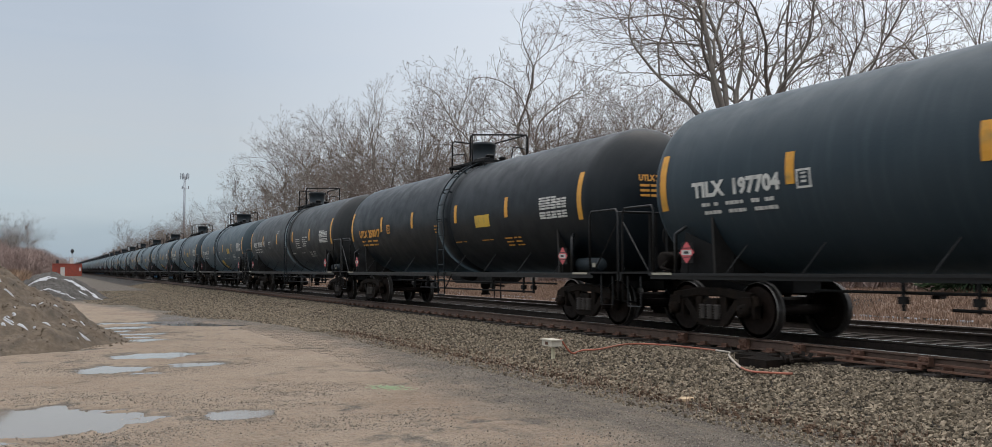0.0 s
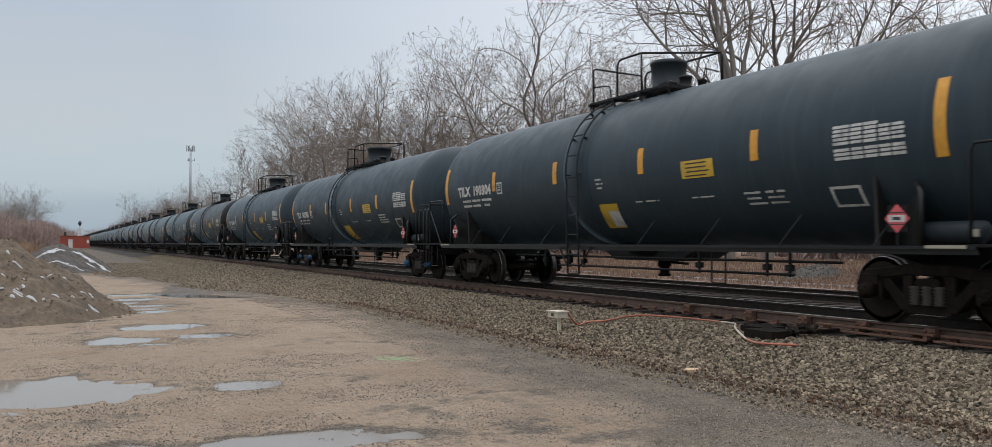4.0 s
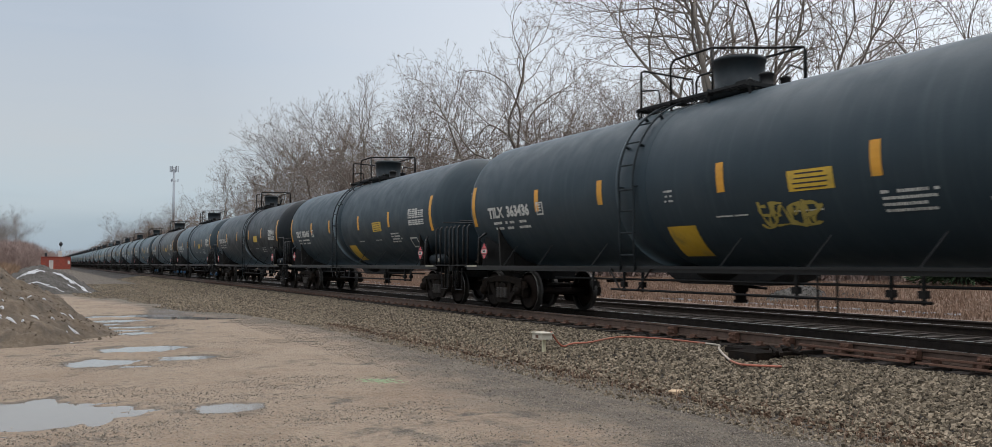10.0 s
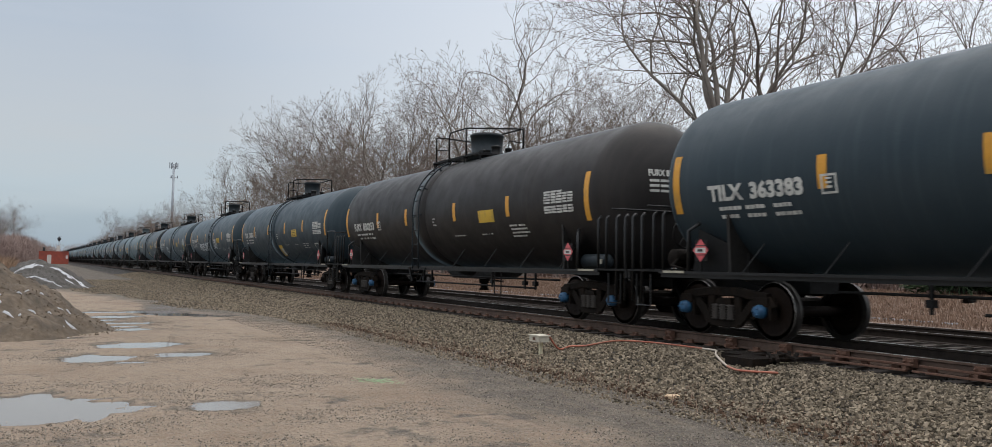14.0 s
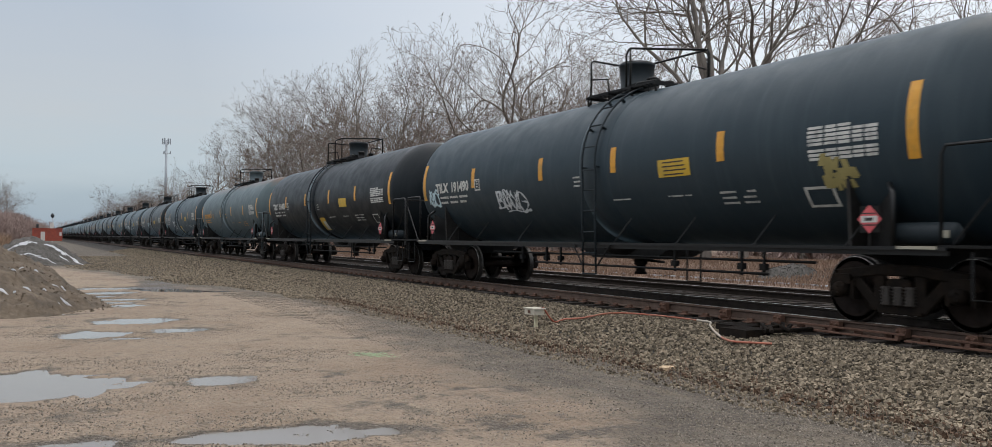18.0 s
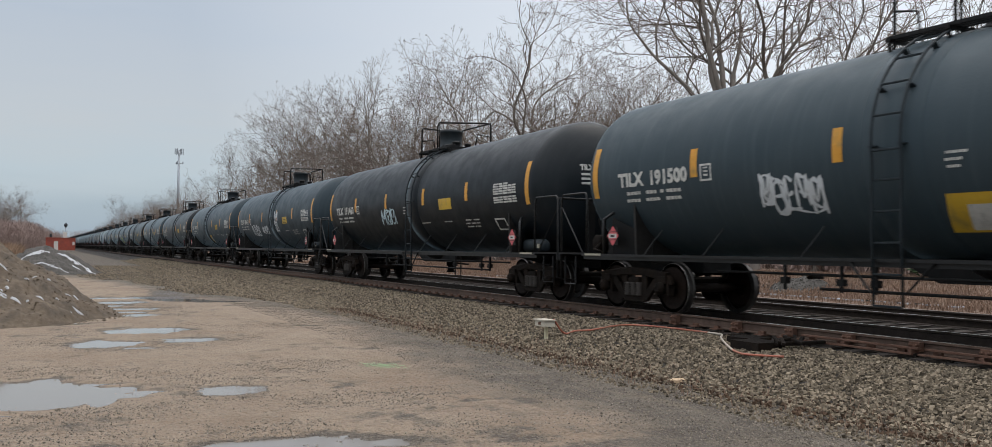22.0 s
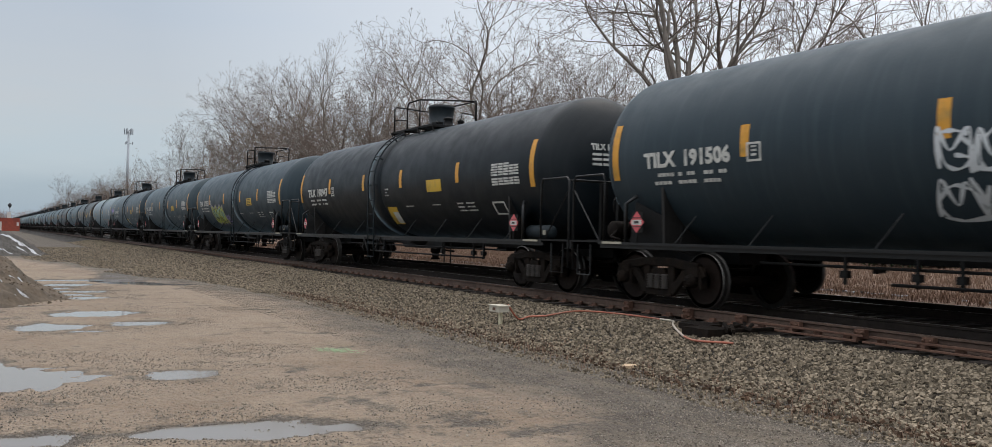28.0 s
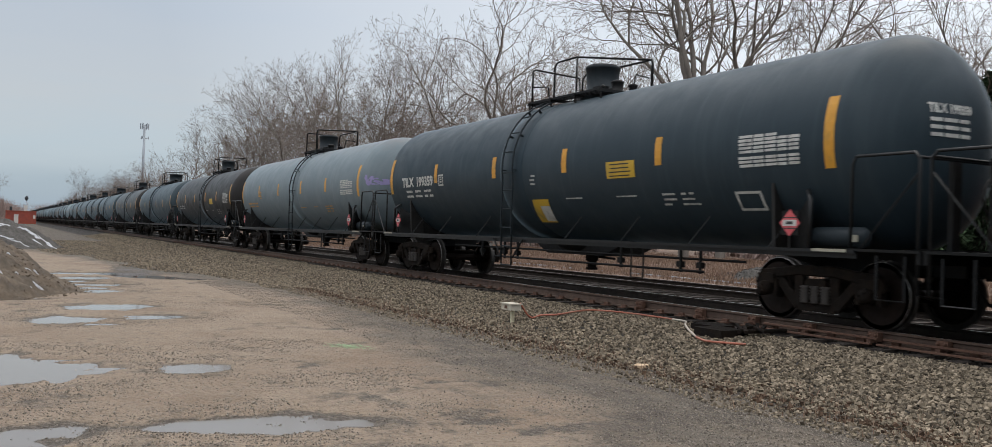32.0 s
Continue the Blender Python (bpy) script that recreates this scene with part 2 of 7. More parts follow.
M = {
    # black_steel, cast, wheel and plate hold the under-car shade in their tones
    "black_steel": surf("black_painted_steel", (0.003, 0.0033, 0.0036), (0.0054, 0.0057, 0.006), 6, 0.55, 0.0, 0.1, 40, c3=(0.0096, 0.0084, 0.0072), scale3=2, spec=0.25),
    "ladder": surf("slate_painted_steel", (0.013, 0.019, 0.023), (0.020, 0.027, 0.032), 6, 0.55, spec=0.2),
    "grey_fitting": surf("grey_painted_steel", (0.060, 0.082, 0.092), (0.076, 0.100, 0.110), 5, 0.55, spec=0.25),
    "rail_bar": surf("worn_sill_steel", (0.0056, 0.0063, 0.007), (0.0098, 0.0105, 0.0112), 6, 0.42, 0.0, spec=0.35),
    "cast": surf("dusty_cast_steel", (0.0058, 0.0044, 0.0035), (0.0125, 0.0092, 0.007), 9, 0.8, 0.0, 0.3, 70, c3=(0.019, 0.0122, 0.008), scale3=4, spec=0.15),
    "spring": surf("spring_steel", (0.03, 0.0252, 0.0216), (0.048, 0.0396, 0.0336), 20, 0.6),
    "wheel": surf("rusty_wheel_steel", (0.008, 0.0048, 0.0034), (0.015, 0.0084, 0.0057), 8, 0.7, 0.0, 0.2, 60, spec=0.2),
    "tread": surf("polished_tread_steel", (0.035, 0.0322, 0.0294), (0.063, 0.0595, 0.056), 14, 0.42, 0.6),
    # the glint on the wheel's edge is put in as this paler ring
    "rim": surf("rim_glint_steel", (0.13, 0.12, 0.11), (0.30, 0.29, 0.28), 9, 0.45, 1.0),
    "yellow": surf("amber_reflective_tape", (0.5332, 0.2494, 0.01892), (0.6192, 0.301, 0.0301), 7, 0.45, c3=(0.344, 0.2064, 0.043), scale3=3, amount3=0.3),
    "panel_yellow": surf("yellow_decal", (0.516, 0.3268, 0.0258), (0.602, 0.387, 0.0387), 5, 0.5, c3=(0.2752, 0.2064, 0.0516), scale3=2.5, amount3=0.4),
    "white": surf("stencil_white", (0.4472, 0.4558, 0.43), (0.5676, 0.5676, 0.5332), 9, 0.6, c3=(0.2408, 0.2408, 0.2322), scale3=5, amount3=0.35),
    "orange": surf("stencil_orange", (0.5332, 0.2408, 0.0344), (0.5848, 0.2924, 0.0516), 9, 0.6),
    "red": surf("placard_red", (0.516, 0.0731, 0.086), (0.5676, 0.1032, 0.1118), 8, 0.45),
    "dark_ink": surf("dark_ink", (0.02, 0.02, 0.02), (0.03, 0.03, 0.03), 8, 0.6),
    "blue_cap": surf("blue_bearing_cap", (0.018, 0.084, 0.18), (0.03, 0.114, 0.228), 12, 0.5),
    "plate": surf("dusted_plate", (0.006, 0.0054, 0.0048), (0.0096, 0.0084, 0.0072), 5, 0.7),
    "rail_rust": surf("rusty_rail_web", (0.07568, 0.04816, 0.0344), (0.1204, 0.0774, 0.05676), 7, 0.8, 0.0, 0.3, 50, c3=(0.0602, 0.0344, 0.0258), scale3=2),
    # rails behind the near one: the train's shade is put into the rust tone
    "rail_dark": surf("shaded_rail_web", (0.028, 0.020, 0.016), (0.05, 0.036, 0.028), 7, 0.8, 0.0, 0.3, 50),
    "rail_head": surf("worn_rail_head", (0.40, 0.39, 0.38), (0.52, 0.51, 0.50), 8, 0.3, 1.0, stretch=(1, 0.1, 1)),
    "tie": surf("creosoted_wood", (0.026, 0.020, 0.016), (0.056, 0.044, 0.036), 6, 0.85, 0.0, 0.5, 30, stretch=(0.4, 3, 3)),
    "steel_rust": surf("rusty_plate_steel", (0.1032, 0.0516, 0.0344), (0.1548, 0.0817, 0.05332), 14, 0.8, 0.0, 0.3, 60),
    "hose_red": surf("faded_red_conduit", (0.3096, 0.086, 0.0516), (0.387, 0.129, 0.0774), 5, 0.55, c3=(0.3612, 0.2236, 0.1634), scale3=1.5),
    "hose_white": surf("off_white_conduit", (0.473, 0.4128, 0.344), (0.5332, 0.4644, 0.3956), 5, 0.55),
    "box_grey": surf("weathered_junction_box", (0.4816, 0.4472, 0.3698), (0.5676, 0.5246, 0.43), 8, 0.6, c3=(0.215, 0.1892, 0.1462), scale3=4),
    "post_pale": surf("pale_post", (0.602, 0.5504, 0.3784), (0.6536, 0.602, 0.43), 8, 0.65),
    "edge_tape": surf("worn_pale_tape", (0.2924, 0.2752, 0.215), (0.3956, 0.3698, 0.2924), 12, 0.65, c3=(0.129, 0.1204, 0.0946), scale3=6),
    "bark": surf("grey_bark", (0.1376, 0.1204, 0.1049), (0.2236, 0.1978, 0.172), 5, 0.9, 0.0, 0.5, 20, stretch=(1, 1, 0.3)),
    "twig": surf("twig_bark", (0.129, 0.09632, 0.07568), (0.1892, 0.1462, 0.1204), 3, 0.9),
    "wood_far": surf("winter_thicket", (0.2322, 0.1677, 0.1445), (0.3096, 0.2322, 0.2064), 0.8, 0.95),
    "snow": surf("old_snow", (0.3629, 0.375, 0.3992), (0.4476, 0.4596, 0.4838), 4, 0.55, 0.0, 0.2, 30),
    "ridge_grey": surf("dirty_pale_ridge", (0.1814, 0.1875, 0.1996), (0.3145, 0.3266, 0.3447), 9, 0.7, 0.0, 0.2, 30, c3=(0.121, 0.1089, 0.09677), scale3=3),
    "mud_pile": surf("earth_pile", (0.0756, 0.05564, 0.0375), (0.1421, 0.1089, 0.07682), 9, 0.95, 0.0, 1.0, 40, c3=(0.06048, 0.04959, 0.0375), scale3=2.2),
    "gravel_pile": surf("dark_gravel_pile", (0.0375, 0.03447, 0.03084), (0.0877, 0.08107, 0.07258), 9, 0.9, 0.0, 1.0, 25),
    "shed": surf("red_brick_paint", (0.2752, 0.05332, 0.03268), (0.344, 0.0731, 0.043), 2, 0.75, c3=(0.215, 0.0516, 0.0387), scale3=0.8),
    "shed_trim": surf("pale_trim", (0.55, 0.52, 0.48), (0.62, 0.58, 0.54), 2, 0.7),
    "galv": surf("galvanised_steel", (0.25, 0.28, 0.31), (0.33, 0.36, 0.39), 2, 0.5, 0.3),
    "grass": vary(surf("dead_grass", (0.2117, 0.1391, 0.09979), (0.2903, 0.1996, 0.1482), 2, 0.95), 0.75, 1.15),
    "reed": vary(surf("dry_reeds", (0.2448, 0.1584, 0.1044), (0.3312, 0.2304, 0.162), 2, 0.95), 0.65, 1.25),
    "needles": vary(surf("conifer_needles", (0.022, 0.040, 0.020), (0.05, 0.075, 0.038), 3, 0.9), 0.6, 1.4),
    "stone": vary(surf("ballast_stone", (0.179, 0.1445, 0.102), (0.262, 0.217, 0.161), 14, 0.85, 0.0, 0.3, 80), 0.26, 1.36),
    # crib stones: oil and the shade under the train are both in this colour
    "crib": vary(surf("oily_shaded_ballast", (0.02722, 0.02238, 0.01814), (0.04838, 0.03992, 0.03266), 14, 0.85), 0.3, 1.4),
    "pebble": vary(surf("lot_pebble", (0.165, 0.142, 0.117), (0.235, 0.205, 0.172), 14, 0.85), 0.6, 1.55),
    "litter": vary(surf("leaf_litter", (0.06048, 0.0375, 0.02419), (0.1028, 0.06653, 0.04355), 20, 0.9), 0.5, 1.4),
    "tan_stone": surf("tan_block", (0.43, 0.3096, 0.1892), (0.4988, 0.3698, 0.2408), 10, 0.85, 0.0, 0.3, 60),
    "green_paint": surf("sprayed_green_marking", (0.2064, 0.2924, 0.1548), (0.2408, 0.3182, 0.1806), 12, 0.85),
    "spray_white": surf("sprayed_white_paint", (0.50, 0.54, 0.56), (0.6, 0.63, 0.65), 6, 0.6),
    "spray_blue": surf("sprayed_pale_blue_paint", (0.40, 0.55, 0.60), (0.5, 0.62, 0.66), 6, 0.6),
    "spray_green": surf("sprayed_lime_paint", (0.36, 0.42, 0.05), (0.46, 0.52, 0.09), 4, 0.6, c3=(0.2, 0.22, 0.05), scale3=3),
    "spray_lilac": surf("sprayed_lilac_paint", (0.20, 0.17, 0.24), (0.27, 0.24, 0.31), 6, 0.6),
    "spray_teal": surf("sprayed_turquoise_paint", (0.16, 0.36, 0.36), (0.24, 0.46, 0.45), 6, 0.6),
    "spray_violet": surf("sprayed_violet_paint", (0.24, 0.20, 0.40), (0.3, 0.26, 0.46), 6, 0.6),
    "spray_ochre": surf("sprayed_ochre_paint", (0.30, 0.24, 0.05), (0.38, 0.30, 0.08), 6, 0.65),
    "smear": surf("ochre_smear", (0.26, 0.22, 0.08), (0.33, 0.28, 0.11), 6, 0.7),
    "loco_dark": surf("dark_locomotive_paint", (0.02, 0.022, 0.026), (0.03, 0.033, 0.038), 2, 0.5),
    "loco_grey": surf("locomotive_plow_grey", (0.16, 0.16, 0.16), (0.22, 0.22, 0.22), 3, 0.6),
    "boxcar": surf("boxcar_brown", (0.085, 0.045, 0.035), (0.12, 0.06, 0.045), 1.5, 0.7),
}


def ground_material():
    m = bpy.data.materials.new("lot_earth_and_gravel")
    m.use_nodes = True
    n, l = m.node_tree.nodes, m.node_tree.links
    b = n["Principled BSDF"]
    co = n.new("ShaderNodeTexCoord")
    sep = n.new("ShaderNodeSeparateXYZ")
    l.new(co.outputs["Object"], sep.inputs[0])

    def nz(s, d=5.0, r=0.6, w=0.0):
        t = n.new("ShaderNodeTexNoise")
        t.inputs["Scale"].default_value, t.inputs["Detail"].default_value, t.inputs["Roughness"].default_value = s, d, r
        t.inputs["Distortion"].default_value = w
        l.new(co.outputs["Object"], t.inputs["Vector"])
        return t.outputs[0]

    def rng(src, lo, hi, a=0.0, bb=1.0):
        r = n.new("ShaderNodeMapRange")
        for i, v in ((1, lo), (2, hi), (3, a), (4, bb)):
            r.inputs[i].default_value = v
        l.new(src, r.inputs[0])
        return r.outputs[0]

    def mixc(fac, a, bb):
        x = n.new("ShaderNodeMix")
        x.data_type = "RGBA"
        l.new(fac, x.inputs[0])
        for i, v in ((6, a), (7, bb)):
            if isinstance(v, tuple):
                x.inputs[i].default_value = (*v, 1)
            else:
                l.new(v, x.inputs[i])
        return x.outputs[2]

    def math2(op, a, bb):
        x = n.new("ShaderNodeMath")
        x.operation = op
        for i, v in ((0, a), (1, bb)):
            if isinstance(v, (int, float)):
                x.inputs[i].default_value = v
            else:
                l.new(v, x.inputs[i])
        return x.outputs[0]

    earth = mixc(rng(nz(0.8, 6, 0.65), 0.35, 0.65), (0.555, 0.415, 0.295), (0.64, 0.50, 0.37))
    earth = mixc(rng(nz(0.33, 6, 0.65, 0.5), 0.50, 0.66, 0.0, 0.6), earth, (0.40, 0.275, 0.185))
    # wheel tracks and drag marks run roughly with the railway
    mp = n.new("ShaderNodeMapping")
    mp.inputs["Rotation"].default_value, mp.inputs["Scale"].default_value = (0, 0, radians(12)), (1.0, 0.16, 1.0)
    l.new(co.outputs["Object"], mp.inputs[0])
    tr = n.new("ShaderNodeTexNoise")
    tr.inputs["Scale"].default_value, tr.inputs["Detail"].default_value, tr.inputs["Roughness"].default_value = 3.2, 8, 0.7
    l.new(mp.outputs[0], tr.inputs["Vector"])
    earth = mixc(rng(tr.outputs[0], 0.50, 0.68, 0.0, 0.26), earth, (0.25, 0.185, 0.13))
    earth = mixc(rng(nz(6, 8, 0.8), 0.50, 0.62, 0.0, 0.6), earth, (0.50, 0.41, 0.31))
    earth = mixc(rng(nz(9, 8, 0.8), 0.55, 0.64, 0.0, 0.32), earth, (0.14, 0.105, 0.078))
    earth = mixc(rng(nz(26, 5, 0.8), 0.56, 0.66, 0.0, 0.35), earth, (0.11, 0.085, 0.063))
    # crushed-stone fines show through in patches, most of all round the hollows
    vor = n.new("ShaderNodeTexVoronoi")
    vor.inputs["Scale"].default_value = 24
    l.new(co.outputs["Object"], vor.inputs["Vector"])
    speck = mixc(rng(vor.outputs["Distance"], 0.1, 0.6), (0.42, 0.375, 0.325), (0.12, 0.104, 0.088))
    yy = sep.outputs["Y"]
    rim = rng(sep.outputs["Z"], -0.018, 0.014, 0.27, 0.0)
    front = rng(yy, 5.5, 9.5, 0.10, 0.0)
    patch = rng(math2("ADD", nz(0.9, 7, 0.75), math2("MAXIMUM", rim, front)), 0.57, 0.67)
    earth = mixc(math2("MULTIPLY", patch, 0.8), earth, speck)
    # gravel strip beside the ballast, shade-dark fines under the stones, brown field beyond
    bound = math2("MINIMUM", math2("MULTIPLY_ADD", yy, 0.115), math2("MULTIPLY_ADD", yy, -0.17))
    for q, c in zip((bound.node.inputs[0].links[0].from_node, bound.node.inputs[1].links[0].from_node), (3.49, 9.30)):
        q.inputs[2].default_value = c
    edge = math2("SUBTRACT", math2("ADD", sep.outputs["X"], rng(nz(0.5, 7, 0.7), 0.3, 0.7, -0.75, 0.75)), math2("MINIMUM", bound, 5.75))
    strip = mixc(rng(nz(2.5), 0.35, 0.65), (0.235, 0.197, 0.158), (0.30, 0.258, 0.212))
    strip = mixc(rng(vor.outputs["Distance"], 0.15, 0.5, 0.0, 0.45), strip, (0.36, 0.30, 0.235))
    v2 = n.new("ShaderNodeTexVoronoi")
    v2.inputs["Scale"].default_value = 75
    l.new(co.outputs["Object"], v2.inputs["Vector"])
    fine = rng(nz(0.9, 5, 0.7), 0.40, 0.56)
    strip = mixc(math2("MULTIPLY", fine, rng(v2.outputs["Distance"], 0.35, 0.65, 0.0, 0.9)), strip, (0.07, 0.055, 0.042))
    strip = mixc(rng(tr.outputs[0], 0.50, 0.60, 0.0, 0.5), strip, (0.36, 0.285, 0.205))
    strip = mixc(rng(yy, 42, 60, 0.0, 0.8), strip, (0.15, 0.122, 0.095))
    earth = mixc(math2("MULTIPLY", patch, rng(v2.outputs["Distance"], 0.35, 0.65, 0.0, 0.45)), earth, (0.11, 0.088, 0.068))
    col = mixc(rng(edge, -0.35, 0.55), earth, strip)
    # dark litter and washed-out dirt along the ballast's foot
    foot = math2("ADD", sep.outputs["X"], rng(nz(1.3, 7, 0.75), 0.3, 0.7, -0.45, 0.45))
    col = mixc(math2("MULTIPLY", rng(foot, 6.25, 6.85), rng(nz(4, 6, 0.7), 0.42, 0.56, 0.25, 0.9)), col, (0.115, 0.083, 0.058))
    # the shade in the gaps between ballast stones is put into the bed colour
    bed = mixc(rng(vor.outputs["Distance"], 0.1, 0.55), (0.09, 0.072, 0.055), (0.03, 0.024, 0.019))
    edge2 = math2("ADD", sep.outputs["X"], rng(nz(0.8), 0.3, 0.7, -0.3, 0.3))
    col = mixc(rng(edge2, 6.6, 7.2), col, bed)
    # track zone near black: the train's shade is put into this oily tone
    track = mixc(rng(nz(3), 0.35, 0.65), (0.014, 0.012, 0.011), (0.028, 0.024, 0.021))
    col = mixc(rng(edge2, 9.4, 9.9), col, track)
    field = mixc(rng(nz(0.9), 0.35, 0.65), (0.31, 0.205, 0.145), (0.42, 0.285, 0.205))
    col = mixc(rng(edge2, 17.5, 17.8), col, field)
    far = mixc(rng(nz(0.05), 0.4, 0.6), (0.17, 0.125, 0.085), (0.13, 0.115, 0.07))
    col = mixc(rng(math2("MULTIPLY", sep.outputs["X"], -1.0), 14, 22), col, far)
    # grit of every size over earth and strip
    grit = rng(nz(14, 8, 0.85), 0.50, 0.60, 0.0, 0.34)
    off = rng(edge2, 6.7, 7.2, 1.0, 0.0)
    col = mixc(math2("MULTIPLY", grit, off), col, (0.13, 0.10, 0.068))
    pale = rng(nz(19, 7, 0.85), 0.54, 0.62, 0.0, 0.45)
    col = mixc(math2("MULTIPLY", pale, off), col, (0.54, 0.45, 0.335))
    # damp hollows are darker and smoother
    damp = rng(math2("ADD", sep.outputs["Z"], rng(nz(5, 4, 0.7), 0.3, 0.7, -0.010, 0.010)), -0.036, -0.006, 1.0, 0.0)
    wet = mixc(math2("MULTIPLY", damp, 0.75), col, (0.06, 0.049, 0.04))
    dull = n.new("ShaderNodeVectorMath")
    dull.operation = "SCALE"
    dull.inputs["Scale"].default_value = 0.49
    l.new(wet, dull.inputs[0])
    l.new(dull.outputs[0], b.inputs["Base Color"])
    l.new(rng(damp, 0, 1, 0.9, 0.45), b.inputs["Roughness"])
    bp = n.new("ShaderNodeBump")
    bp.inputs["Strength"].default_value, bp.inputs["Distance"].default_value = 0.9, 0.045
    h = math2("ADD", math2("ADD", nz(35, 4), nz(9, 6, 0.7)), math2("MULTIPLY", vor.outputs["Distance"], 0.8))
    l.new(h, bp.inputs["Height"])
    l.new(bp.outputs[0], b.inputs["Normal"])
    return m


def water_material():
    m = bpy.data.materials.new("puddle_water")
    m.use_nodes = True
    n, l = m.node_tree.nodes, m.node_tree.links
    b = n["Principled BSDF"]
    b.inputs["Base Color"].default_value = (0.17, 0.155, 0.14, 1)
    b.inputs["Roughness"].default_value = 0.06
    b.inputs["IOR"].default_value = 1.33
    co = n.new("ShaderNodeTexCoord")
    t = n.new("ShaderNodeTexNoise")
    t.inputs["Scale"].default_value, t.inputs["Detail"].default_value = 5, 3
    l.new(co.outputs["Object"], t.inputs["Vector"])
    bp = n.new("ShaderNodeBump")
    bp.inputs["Strength"].default_value, bp.inputs["Distance"].default_value = 0.05, 0.01
    l.new(t.outputs[0], bp.inputs["Height"])
    l.new(bp.outputs[0], b.inputs["Normal"])
    return m


M["ground"], M["water"] = ground_material(), water_material()


# ---- mesh helpers ----
class Geo:
    """Collects vertices and faces; ma is the material slot of the faces that follow."""

    def __init__(self):
        self.v, self.f, self.mi, self.ma, self.smooth = [], [], [], 0, []

    def add(self, vs, fs, smooth=False):
        o = len(self.v)
        self.v += [tuple(p) for p in vs]
        self.f += [tuple(i + o for i in f) for f in fs]
        self.mi += [self.ma] * len(fs)
        self.smooth += [smooth] * len(fs)
        return self

    def box(self, c, s, m=None):
        """A box with chamfered long edges left sharp; c centre, s size, m an optional turn."""
        x, y, z = (q / 2 for q in s)
        p = [Vector((a * x, b * y, d * z)) for a in (-1, 1) for b in (-1, 1) for d in (-1, 1)]
        if m:
            p = [m @ q for q in p]
        c = Vector(c)
        return self.add([q + c for q in p], [(0, 1, 3, 2), (4, 6, 7, 5), (0, 4, 5, 1), (2, 3, 7, 6), (0, 2, 6, 4), (1, 5, 7, 3)])

    def beam(self, a, b, w, h, up=(0, 0, 1)):
        a, b = Vector(a), Vector(b)
        d = (b - a).normalized()
        s = d.cross(Vector(up))
        s = s.normalized() if s.length > 1e-4 else Vector((1, 0, 0))
        u = s.cross(d)
        k = min(w, h) * 0.18
        ring = [(-w / 2 + k, -h / 2), (w / 2 - k, -h / 2), (w / 2, -h / 2 + k), (w / 2, h / 2 - k), (w / 2 - k, h / 2), (-w / 2 + k, h / 2), (-w / 2, h / 2 - k), (-w / 2, -h / 2 + k)]
        vs = [q + s * i + u * j for q in (a, b) for i, j in ring]
        fs = [(i, (i + 1) % 8, 8 + (i + 1) % 8, 8 + i) for i in range(8)] + [tuple(range(7, -1, -1)), tuple(range(8, 16))]
        return self.add(vs, fs)

    def tube(self, pts, r, n=6, r2=None, caps=True):
        pts = [Vector(p) for p in pts]
        vs, fs = [], []
        ref = None
        for i, p in enumerate(pts):
            d = (pts[min(i + 1, len(pts) - 1)] - pts[max(i - 1, 0)]).normalized()
            if ref is None:
                ref = Vector((0, 0, 1)) if abs(d.z) < 0.9 else Vector((1, 0, 0))
            s = d.cross(ref)
            s = s.normalized() if s.length > 1e-5 else Vector((1, 0, 0))
            u = s.cross(d).normalized()
            ref = u
            q = r if r2 is None else r + (r2 - r) * i / (len(pts) - 1)
            vs += [p + s * (q * math.cos(2 * math.pi * k / n)) + u * (q * math.sin(2 * math.pi * k / n)) for k in range(n)]
        for i in range(len(pts) - 1):
            fs += [(i * n + k, i * n + (k + 1) % n, (i + 1) * n + (k + 1) % n, (i + 1) * n + k) for k in range(n)]
        if caps:
            fs += [tuple(range(n - 1, -1, -1)), tuple(range((len(pts) - 1) * n, len(pts) * n))]
        return self.add(vs, fs, n > 5)

    def lathe(self, prof, axis="y", c=(0, 0, 0), n=32, smooth=True, caps=True):
        """prof: (along the axis, radius) rows."""
        vs, fs = [], []
        for a, r in prof:
            for k in range(n):
                x, y = r * math.cos(2 * math.pi * k / n), r * math.sin(2 * math.pi * k / n)
                p = {"y": (x, a, y), "x": (a, x, y), "z": (x, y, a)}[axis]
                vs.append((p[0] + c[0], p[1] + c[1], p[2] + c[2]))
        for i in range(len(prof) - 1):
            fs += [(i * n + k, i * n + (k + 1) % n, (i + 1) * n + (k + 1) % n, (i + 1) * n + k) for k in range(n)]
        if caps:
            fs += [tuple(range(n - 1, -1, -1)), tuple(range((len(prof) - 1) * n, len(prof) * n))]
        return self.add(vs, fs, smooth)

    def poly(self, pts, thick, axis="x"):
        """A flat outline given thickness along an axis."""
        k = len(pts)
        t = Vector({"x": (thick, 0, 0), "y": (0, thick, 0), "z": (0, 0, thick)}[axis])
        vs = [Vector(p) - t / 2 for p in pts] + [Vector(p) + t / 2 for p in pts]
        return self.add(vs, [tuple(range(k)), tuple(range(2 * k - 1, k - 1, -1))] + [(i, i + k, (i + 1) % k + k, (i + 1) % k) for i in range(k)])

    def mesh(self, name, *mats):
        me = bpy.data.meshes.new(name)
        me.from_pydata(self.v, [], self.f)
        for m in mats:
            me.materials.append(m)
        me.polygons.foreach_set("material_index", self.mi)
        me.polygons.foreach_set("use_smooth", self.smooth)
        me.update()
        return me


